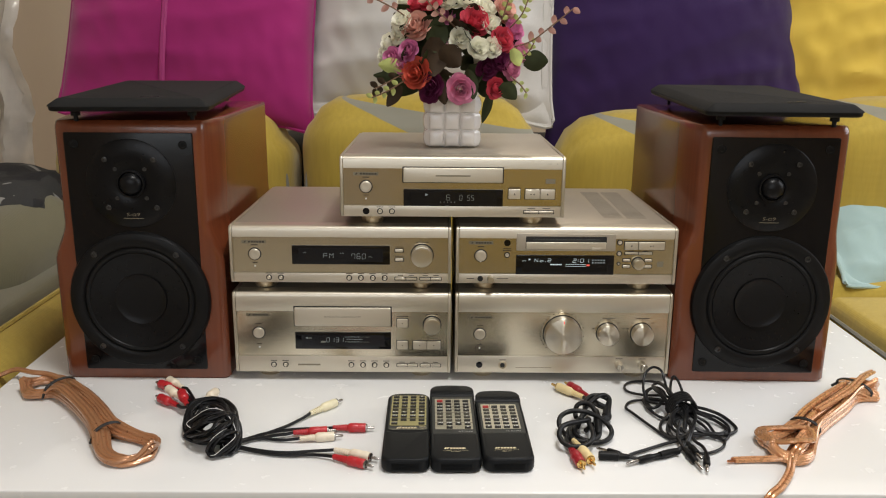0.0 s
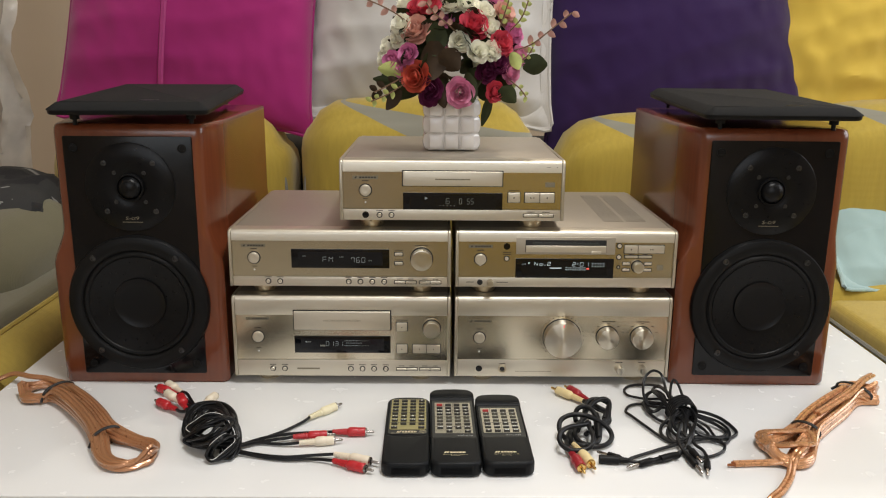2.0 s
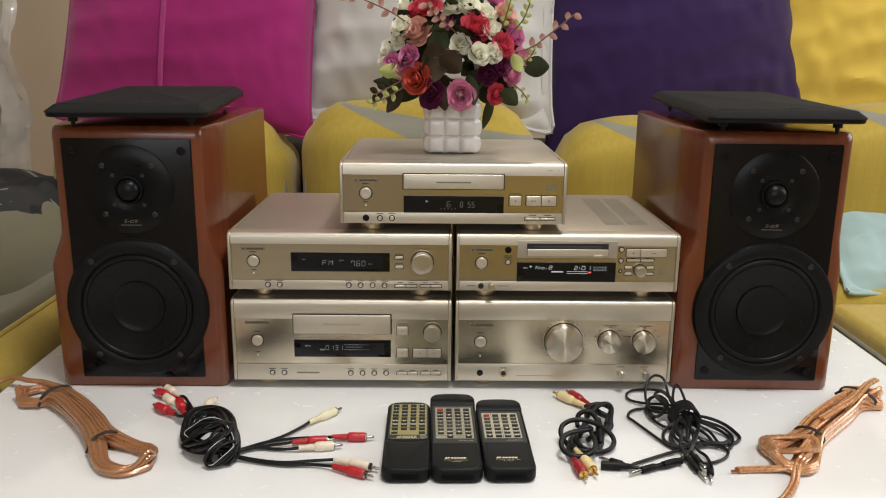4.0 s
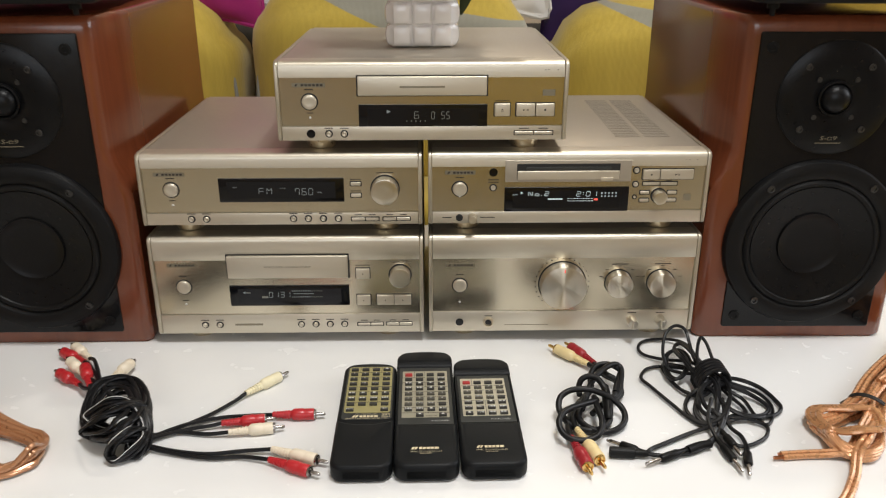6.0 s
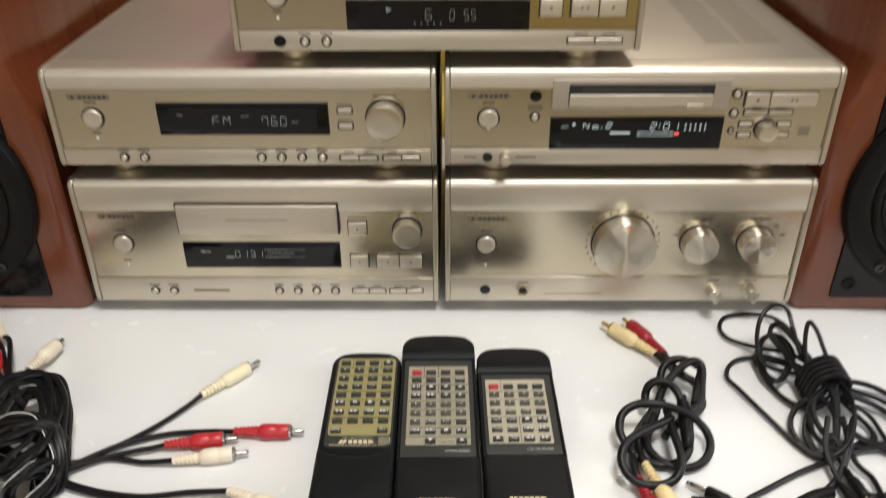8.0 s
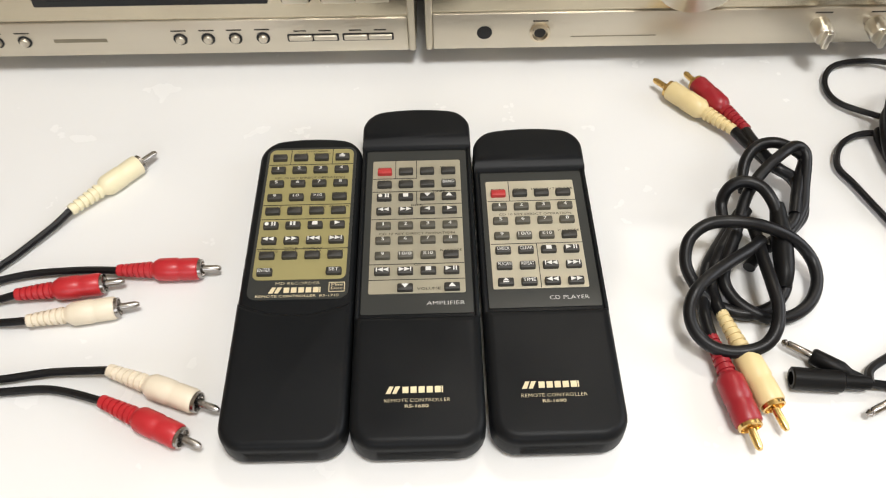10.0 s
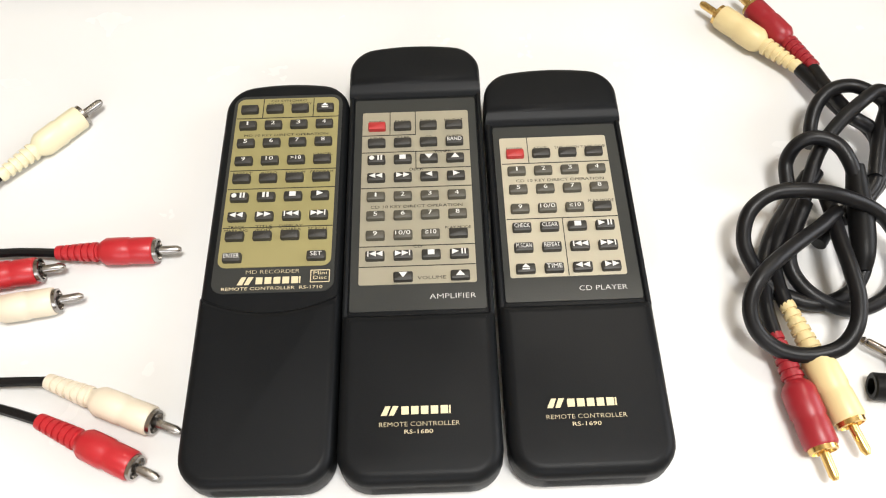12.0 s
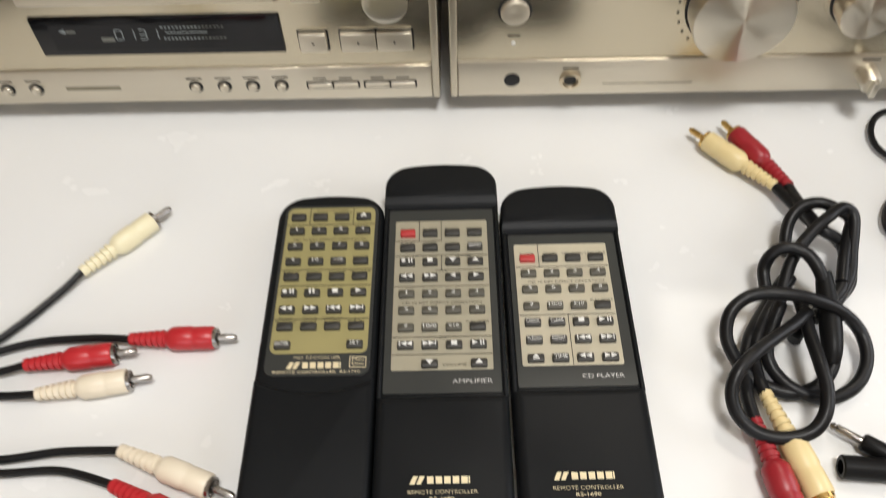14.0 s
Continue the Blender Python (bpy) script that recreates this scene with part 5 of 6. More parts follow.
uprights(r2, zi, 0.1150, 0.1228, (0.0,))

r3, zi = remote("black remote with a pale grey key panel and raised head", pose(0.0535, -0.2266, 0, 0, 0, 0.9), 0.0514, 0.1592, 0.0034, 0.1370, 0.0052, 0.0570,
                (0.0670, 0.1268, 0.0398, -0.0010), "panel_pale",
                [[("red", "POWER"), ("", "EDIT"), ("", "TAPE LENGTH"), ("", "TAPE SIDE")], num("1", "2", "3", "4"), num("5", "6", "7", "8"), [("9", ""), ("10/0", ""), ("\u226710", ""), ("", "PLAY MODE")],
                 num("CHECK", "CLEAR", "stop", "playpause"), num("M.SCAN", "REPEAT", "prev", "next"), num("eject", "TIME", "rew", "ff")],
                -0.0009, [0.1188, 0.1109, 0.1028, 0.0944, 0.0865, 0.0783, 0.0699], (1, 2, 3), (-0.0010, 0.0214), "RS-1690")
text("CD PLAYER", 0.0162, 0.0018, pose(0.0101, 0.0623, zi - 0.0002), "ink_white", r3)
text("CD 10 KEY DIRECT OPERATION", 0.0320, 0.0012, pose(0.0, 0.1070, zi + 0.0001), "ink_dark", r3)
lines(r3, zi, -0.0206, 0.0188, (0.1148, 0.0905))
uprights(r3, zi, 0.1148, 0.1266, (-0.0106,))
uprights(r3, zi, 0.0672, 0.0905, (-0.0009,))


# ---- vase and flowers ----
def vase_body(half, h):
    bm = bmesh.new()
    n, rows = 96, 30
    rings = []
    for j in range(rows + 1):
        v = j / rows
        ring = []
        for i in range(n):
            side, u = divmod(i, n // 4)
            u /= n // 4
            b = abs(math.sin(3 * math.pi * u)) ** 0.27 * abs(math.sin(3 * math.pi * v)) ** 0.27
            w = half - 0.0045 + 0.0058 * b
            e = 0.002 * (1 - abs(2 * v - 1) ** 8)
            a = (2 * u - 1) * (half - 0.004) * (1 + 0.03 * b)
            x, y = a, -w - e
            rot = Matrix.Rotation(side * math.pi / 2, 2)
            q = rot @ Vector((x, y))
            ring.append(bm.verts.new((q.x, q.y, v * h)))
        rings.append(ring)
    for k, (s, z) in enumerate(((0.93, h), (0.90, h - 0.003), (0.88, h - 0.02))):
        rings.append([bm.verts.new((v.co.x * s, v.co.y * s, z)) for v in rings[rows]])
    for a, b in zip(rings, rings[1:]):
        for i in range(n):
            bm.faces.new((a[i], a[(i + 1) % n], b[(i + 1) % n], b[i]))
    bm.faces.new(rings[0][::-1])
    bm.faces.new(rings[-1])
    return bm


vase = thing("flower_vase", "square white glazed ceramic vase with quilted bulging squares", "vase", pose(-0.0015, 0.1155, 0.2838))
part("body", vase_body(0.0338, 0.064), "ceramic", vase)

bouquet = thing("flower_bouquet", "artificial bouquet of red, pink and cream roses in the vase", "flowers", pose(-0.0035, 0.117, 0.3415) @ Matrix.Diagonal((0.955, 0.955, 0.99, 1)))
BO = Vector((0.0, 0.139, 0.34))


def petal(bm, m, w, h, curl, cup):
    """One petal, growing up from the origin, bent outwards at its lip."""
    nu, nv = 5, 4
    g = []
    for j in range(nv + 1):
        v = j / nv
        row = []
        for i in range(nu + 1):
            u = 2 * i / nu - 1
            width = w * math.sin(math.pi * min(0.93, 0.22 + 0.62 * v)) ** 0.7
            x = u * width
            y = -cup * (1 - u * u) * math.sin(math.pi * min(1, v * 0.9)) - curl * v ** 3
            z = h * v * (1 - 0.13 * u * u * v)
            row.append(bm.verts.new(m @ Vector((x, y, z))))
        g.append(row)
    for j in range(nv):
        for i in range(nu):
            bm.faces.new((g[j][i], g[j][i + 1], g[j + 1][i + 1], g[j + 1][i]))


def rose(p, facing, r, material, seed):
    rnd = random.Random(seed)
    bm = bmesh.new()
    for ring, (count, rad, tilt, hh, ww) in enumerate(((3, 0.06, -14, 0.86, 0.30), (5, 0.15, -6, 0.88, 0.40), (6, 0.26, 4, 0.88, 0.48), (6, 0.38, 20, 0.86, 0.58), (7, 0.46, 42, 0.80, 0.60), (7, 0.42, 66, 0.78, 0.58))):
        for k in range(count):
            a = 360 * k / count + ring * 37 + rnd.uniform(-12, 12)
            m = Matrix.Rotation(radians(a), 4, "Z") @ Matrix.Translation((0, -rad * r, 0)) @ Matrix.Rotation(radians(tilt + rnd.uniform(-7, 7)), 4, "X")
            petal(bm, m, ww * r * rnd.uniform(0.9, 1.1), hh * r * rnd.uniform(0.9, 1.08), 0.16 * r * rnd.uniform(0.6, 1.5), 0.16 * r)
    q = Vector(facing).to_track_quat("Z", "Y").to_matrix().to_4x4()
    bm.transform(Matrix.Translation(Vector(p) - BO) @ q @ Matrix.Translation((0, 0, -0.55 * r)))
    return part("rose", bm, material, bouquet)


def leaf(p, tip, w, material, seed, parent=None, name="leaf"):
    p, tip = Vector(p) - BO, Vector(tip) - BO
    d = tip - p
    side = d.cross(Vector((0.2, 1, 0.15))).normalized()
    up = side.cross(d).normalized()
    bm = bmesh.new()
    n = 7
    rows = []
    for j in range(n + 1):
        v = j / n
        ww = w * math.sin(math.pi * min(0.985, v * 0.9 + 0.08)) ** 0.8 + 0.0003
        c = p + d * v + up * (d.length * 0.10 * math.sin(math.pi * v))
        rows.append([bm.verts.new(c + side * ww * s + up * (0.25 * ww * abs(s))) for s in (-1, -0.5, 0, 0.5, 1)])
    for a, b in zip(rows, rows[1:]):
        for i in range(4):
            bm.faces.new((a[i], a[i + 1], b[i + 1], b[i]))
    return part(name, bm, material, parent or bouquet)


ROSES = (
    (0.031, 0.085, 0.440, 0.029, "rose_red"), (0.010, 0.070, 0.419, 0.020, "rose_cream"), (0.034, 0.066, 0.407, 0.020, "rose_cream"), (0.052, 0.072, 0.408, 0.019, "rose_cream"),
    (-0.047, 0.085, 0.434, 0.027, "rose_peach"), (-0.068, 0.095, 0.424, 0.021, "rose_cream"), (-0.084, 0.105, 0.412, 0.019, "rose_cream"), (-0.056, 0.075, 0.404, 0.019, "rose_mauve"),
    (-0.079, 0.088, 0.394, 0.019, "rose_mauve"), (-0.047, 0.070, 0.376, 0.028, "rose_orange"), (0.012, 0.064, 0.357, 0.026, "rose_pink"), (0.046, 0.075, 0.381, 0.020, "rose_plum"),
    (0.079, 0.085, 0.382, 0.020, "rose_pink"), (0.066, 0.080, 0.418, 0.023, "rose_red"), (-0.001, 0.105, 0.466, 0.023, "rose_cream"), (0.044, 0.100, 0.456, 0.021, "rose_cream"),
    (-0.046, 0.110, 0.460, 0.022, "rose_red"), (0.074, 0.105, 0.444, 0.019, "rose_peach"), (-0.029, 0.070, 0.352, 0.019, "rose_plum"), (0.058, 0.075, 0.358, 0.019, "rose_red"),
    (-0.010, 0.110, 0.446, 0.021, "rose_mauve"), (0.084, 0.110, 0.420, 0.018, "rose_mauve"), (-0.025, 0.120, 0.478, 0.022, "rose_pink"), (0.022, 0.130, 0.486, 0.022, "rose_cream"),
    (0.060, 0.150, 0.474, 0.022, "rose_mauve"), (-0.060, 0.150, 0.470, 0.022, "rose_cream"), (0.0, 0.190, 0.470, 0.024, "rose_red"), (-0.075, 0.175, 0.420, 0.022, "rose_pink"),
    (0.085, 0.175, 0.410, 0.022, "rose_red"), (0.0, 0.205, 0.420, 0.024, "rose_pink"), (0.045, 0.200, 0.380, 0.022, "rose_cream"), (-0.045, 0.200, 0.375, 0.022, "rose_mauve"),
)
ROSES += ((0.022, 0.100, 0.466, 0.022, "rose_cream"), (0.052, 0.090, 0.436, 0.020, "rose_cream"), (-0.030, 0.095, 0.464, 0.022, "rose_red"), (-0.066, 0.090, 0.440, 0.020, "rose_cream"),
          (-0.064, 0.082, 0.386, 0.022, "rose_mauve"), (0.090, 0.090, 0.402, 0.019, "rose_pink"), (0.062, 0.078, 0.394, 0.022, "rose_plum"), (0.082, 0.095, 0.430, 0.020, "rose_mauve"),
          (-0.026, 0.068, 0.362, 0.022, "rose_plum"), (-0.088, 0.105, 0.398, 0.019, "rose_cream"), (0.070, 0.100, 0.456, 0.021, "rose_peach"), (0.010, 0.110, 0.482, 0.022, "rose_cream"))
for i, (x, y, z, r, mm) in enumerate(ROSES):
    d = Vector((x * 1.0, (y - 0.14) * 1.2 - 0.035, (z - 0.41) * 0.8 + 0.042)).normalized()
    rose((x, y, z), d, r * (0.62 if y < 0.115 else 0.76), mm, i)
rnd = random.Random(7)
for i in range(110):
    th, ph = rnd.uniform(0, 6.283), rnd.uniform(-0.75, 1.4)
    d = Vector((math.cos(th) * math.cos(ph), math.sin(th) * math.cos(ph), math.sin(ph)))
    base = Vector((0, 0.139, 0.395)) + Vector((d.x * 0.050, d.y * 0.045, d.z * 0.042))
    tip = base + Vector((d.x * 0.042, d.y * 0.036, d.z * 0.040)) + Vector((rnd.uniform(-1, 1), rnd.uniform(-1, 1), rnd.uniform(-1, 1))) * 0.012
    leaf(base, tip, rnd.uniform(0.009, 0.015), rnd.choice(("leaf", "leaf", "leaf_brown")), i)
for p, t, w, mm in (((0.092, 0.09, 0.389), (0.123, 0.085, 0.391), 0.013, "leaf"), ((0.050, 0.075, 0.352), (0.041, 0.092, 0.314), 0.006, "leaf"), ((-0.065, 0.085, 0.360), (-0.083, 0.085, 0.334), 0.008, "leaf_brown"),
                    ((-0.022, 0.070, 0.418), (-0.024, 0.066, 0.372), 0.018, "leaf_brown"), ((-0.014, 0.064, 0.405), (0.010, 0.064, 0.384), 0.015, "leaf_brown"), ((-0.018, 0.075, 0.440), (-0.022, 0.072, 0.400), 0.014, "leaf"),
                    ((-0.060, 0.08, 0.365), (-0.100, 0.085, 0.372), 0.007, "leaf"), ((0.062, 0.07, 0.362), (0.083, 0.075, 0.345), 0.011, "leaf"), ((-0.02, 0.075, 0.372), (-0.008, 0.07, 0.338), 0.010, "leaf_brown"),
                    ((-0.06, 0.08, 0.38), (-0.093, 0.08, 0.385), 0.010, "leaf_lime"), ((0.076, 0.08, 0.405), (0.086, 0.075, 0.385), 0.008, "leaf_lime"), ((0.02, 0.07, 0.38), (0.028, 0.066, 0.345), 0.009, "leaf")):
    leaf(p, t, w, mm, 1)


def sprig(pts, material, n, size, seed, every=1):
    rnd = random.Random(seed)
    q = [Vector(p) - BO for p in pts]
    st = part("sprig", tube(q, 0.0009, 5, 5), "stem", bouquet)
    c = spline(q, 8)
    for k in range(n):
        v = c[int((0.25 + 0.75 * k / (n - 1)) * (len(c) - 1))]
        t = (c[-1] - c[0]).normalized()
        s = t.cross(Vector((0, 1, 0.2))).normalized() * (1 if k % 2 else -1)
        p = v + BO
        leaf(p, p + (t * 0.5 + s * 0.9) * size * rnd.uniform(0.7, 1.1), size * 0.32, material, k, st, "leaflet")


sprig(((-0.055, 0.09, 0.440), (-0.080, 0.085, 0.455), (-0.118, 0.085, 0.470), (-0.135, 0.085, 0.474)), "twig_pink", 9, 0.011, 1)
sprig(((0.070, 0.09, 0.405), (0.100, 0.085, 0.414), (0.125, 0.085, 0.432), (0.152, 0.085, 0.453)), "twig_pink", 9, 0.011, 2)
sprig(((0.010, 0.08, 0.425), (-0.008, 0.068, 0.440), (-0.022, 0.066, 0.450), (-0.032, 0.066, 0.462)), "twig_pink", 8, 0.010, 3)
sprig(((0.060, 0.09, 0.430), (0.068, 0.085, 0.455), (0.074, 0.085, 0.476)), "leaf_lime", 9, 0.009, 4)
sprig(((0.074, 0.09, 0.430), (0.088, 0.085, 0.446), (0.096, 0.085, 0.466)), "leaf_lime", 8, 0.008, 5)
sprig(((-0.060, 0.08, 0.366), (-0.080, 0.078, 0.354), (-0.102, 0.078, 0.345)), "leaf_lime", 7, 0.009, 6)
sprig(((-0.060, 0.08, 0.375), (-0.085, 0.078, 0.362), (-0.098, 0.078, 0.356)), "leaf_brown", 6, 0.012, 7)
sprig(((-0.030, 0.10, 0.455), (-0.036, 0.095, 0.480), (-0.034, 0.095, 0.500)), "twig_pink", 8, 0.011, 8)
sprig(((0.080, 0.09, 0.392), (0.096, 0.085, 0.400), (0.104, 0.085, 0.412)), "leaf_lime", 6, 0.007, 9)
sprig(((0.075, 0.08, 0.372), (0.088, 0.078, 0.362), (0.096, 0.078, 0.352)), "leaf_lime", 5, 0.007, 10)


# ---- cables ----
def along(base, tip):
    d = Vector(tip) - Vector(base)
    return Matrix.Translation(base) @ d.to_track_quat("Z", "Y").to_matrix().to_4x4()


def plug(parent, base, tip, material, metal="nickel", r=0.0048, length=None):
    """A phono plug from the cord at base to the end of its pin: ribbed sleeve, body, ring, pin."""
    l = length or (Vector(tip) - Vector(base)).length
    m = along(base, tip)
    prof = [(0.0, 0.0), (0.0026, 0.0)]
    for k in range(6):
        z = l * (0.02 + 0.055 * k)
        rr = 0.0028 + 0.00018 * k
        prof += [(rr, z), (rr, z + l * 0.030), (rr - 0.0006, z + l * 0.033), (rr - 0.0006, z + l * 0.052)]
    prof += [(r * 0.80, l * 0.37), (r, l * 0.41), (r * 1.02, l * 0.58), (r * 0.93, l * 0.60), (r * 0.98, l * 0.63), (r * 0.98, l * 0.775), (r * 0.90, l * 0.79), (0.0, l * 0.79)]
    p = part("plug", lathe(prof, 18, m), material, parent, {"plug_red": "red phono plug", "plug_crimson": "dark crimson phono plug", "plug_white": "cream phono plug"}.get(material, "yellowed phono plug"))
    part("ring", lathe([(r * 0.84, l * 0.77), (r * 0.84, l * 0.82), (r * 0.70, l * 0.825), (r * 0.66, l * 0.80), (0, l * 0.80)], 16, m), metal, p)
    part("pin", lathe([(0.0016, l * 0.79), (0.0016, l * 0.97), (0.0009, l), (0, l)], 12, m), metal, p)
    return p


# black twin phono lead, coiled, with plugs at both ends
lead = thing("phono_cable", "coiled black twin phono lead with red and cream plugs", "cable", pose(0, 0, 0), "cables on the table")
rnd = random.Random(3)
COIL = (
    # turns of the coil, how many lie together, how far they spread, and whether a white line shows
    ([(-0.2866, -0.1557, 0.0100), (-0.2951, -0.1281, 0.0140), (-0.2923, -0.1086, 0.0180), (-0.2794, -0.0992, 0.0200), (-0.2617, -0.1027, 0.0200), (-0.2428, -0.1287, 0.0200), (-0.2298, -0.1609, 0.0180), (-0.2258, -0.1833, 0.0140), (-0.2386, -0.1891, 0.0120), (-0.2637, -0.1795, 0.0080)], 8, 0.0052, True),
    ([(-0.2842, -0.1577, 0.0140), (-0.2750, -0.1545, 0.0240), (-0.2586, -0.1554, 0.0320), (-0.2424, -0.1569, 0.0330), (-0.2280, -0.1709, 0.0300), (-0.2211, -0.1845, 0.0200), (-0.2218, -0.1946, 0.0080), (-0.2266, -0.2015, 0.0040), (-0.2335, -0.1893, 0.0050), (-0.2342, -0.1777, 0.0120), (-0.2612, -0.1734, 0.0120)], 7, 0.0045, True),
    ([(-0.2820, -0.1676, 0.0120), (-0.2681, -0.1742, 0.0260), (-0.2531, -0.1739, 0.0340), (-0.2410, -0.1693, 0.0340), (-0.2328, -0.1680, 0.0280), (-0.2295, -0.1715, 0.0180), (-0.2401, -0.1720, 0.0100), (-0.2626, -0.1724, 0.0060)], 7, 0.0048, False),
    ([(-0.2276, -0.1901, 0.0260), (-0.2326, -0.2026, 0.0280), (-0.2431, -0.2054, 0.0180), (-0.2479, -0.2042, 0.0060), (-0.2392, -0.2082, 0.0040), (-0.2289, -0.2028, 0.0080), (-0.2199, -0.1944, 0.0160), (-0.2221, -0.1802, 0.0180)], 4, 0.0036, True),
    ([(-0.2782, -0.1679, 0.0080), (-0.2564, -0.1945, 0.0200), (-0.2436, -0.1999, 0.0280), (-0.2356, -0.1929, 0.0330), (-0.2331, -0.1754, 0.0310), (-0.2420, -0.1413, 0.0260), (-0.2625, -0.1134, 0.0200), (-0.2787, -0.1179, 0.0140)], 5, 0.0050, False),
)
CM = Vector((-0.266, -0.140, 0.004))
for turn, count, spread, lined in COIL:
    for k in range(count):
        o = Vector((rnd.uniform(-spread, spread), rnd.uniform(-spread, spread), rnd.uniform(-0.6, 0.8) * spread))
        ring = [CM + (Vector(q) - CM) * 0.88 + o + Vector((rnd.uniform(-1, 1), rnd.uniform(-1, 1), rnd.uniform(-1, 1))) * 0.0014 for q in turn]
        for q in ring:
            q.z = max(0.0030, q.z)
        part("cord", tube(ring, 0.0016, 8, 6, True, flat=1.35), "cable", lead)
        if lined and k == count - 1:
            part("white_stripe", tube([q + Vector((0, -0.0010, 0.0017)) for q in ring], 0.00038, 5, 6, True), "cable_line", lead, "thin white line along the cord")
S = (-0.246, -0.172, 0.010)
for pts, b, t, mm in (
    ([S, (-0.2326, -0.1696, 0.006), (-0.2190, -0.1645, 0.004), (-0.1886, -0.1375, 0.003), (-0.1706, -0.1159, 0.0034)], (-0.1625, -0.1048, 0.0048), (-0.1299, -0.0681, 0.005), "plug_cream"),
    ([S, (-0.2316, -0.1729, 0.005), (-0.2036, -0.1524, 0.004), (-0.1768, -0.1409, 0.003), (-0.1511, -0.1385, 0.0034)], (-0.1320, -0.1400, 0.005), (-0.0868, -0.1397, 0.005), "plug_red"),
    ([S, (-0.2355, -0.1783, 0.006), (-0.2125, -0.1646, 0.004), (-0.1922, -0.1570, 0.004), (-0.1801, -0.1537, 0.004)], (-0.1732, -0.1520, 0.005), (-0.1279, -0.1458, 0.005), "plug_red"),
    ([S, (-0.2391, -0.1703, 0.005), (-0.2072, -0.1620, 0.003), (-0.1837, -0.1650, 0.003)], (-0.1643, -0.1655, 0.005), (-0.1188, -0.1580, 0.005), "plug_white"),
    ([S, (-0.2322, -0.1795, 0.005), (-0.2038, -0.1891, 0.004), (-0.1751, -0.1925, 0.003), (-0.1482, -0.1893, 0.0032)], (-0.1241, -0.1897, 0.005), (-0.0769, -0.2082, 0.005), "plug_white"),
    ([S, (-0.2312, -0.1820, 0.005), (-0.2035, -0.1910, 0.003), (-0.1736, -0.1976, 0.003), (-0.1465, -0.1970, 0.0032)], (-0.1238, -0.2034, 0.005), (-0.0815, -0.2232, 0.005), "plug_red"),
):
    part("cord", tube(pts + [b], 0.0017, 8, 8), "cable", lead)
    plug(lead, b, t, mm, r=0.0051)
for b, t, mm in (((-0.3281, -0.0490, 0.007), (-0.3686, -0.0195, 0.006), "plug_red"), ((-0.3243, -0.0443, 0.008), (-0.3599, -0.0074, 0.007), "plug_white"), ((-0.3162, -0.0905, 0.007), (-0.3550, -0.0596, 0.006), "plug_red"),
                 ((-0.3132, -0.0830, 0.012), (-0.3456, -0.0483, 0.013), "plug_white"), ((-0.3007, -0.1042, 0.014), (-0.3232, -0.0606, 0.016), "plug_red"), ((-0.2868, -0.0875, 0.012), (-0.2821, -0.0513, 0.007), "plug_white")):
    part("cord", tube([b, (b[0] + 0.010, b[1] - 0.012, b[2] + 0.003), (-0.2857, -0.1130, 0.018), (-0.2705, -0.1280, 0.016)], 0.0019, 8, 6), "cable", lead)
    plug(lead, b, t, mm, r=0.0054, length=0.044)

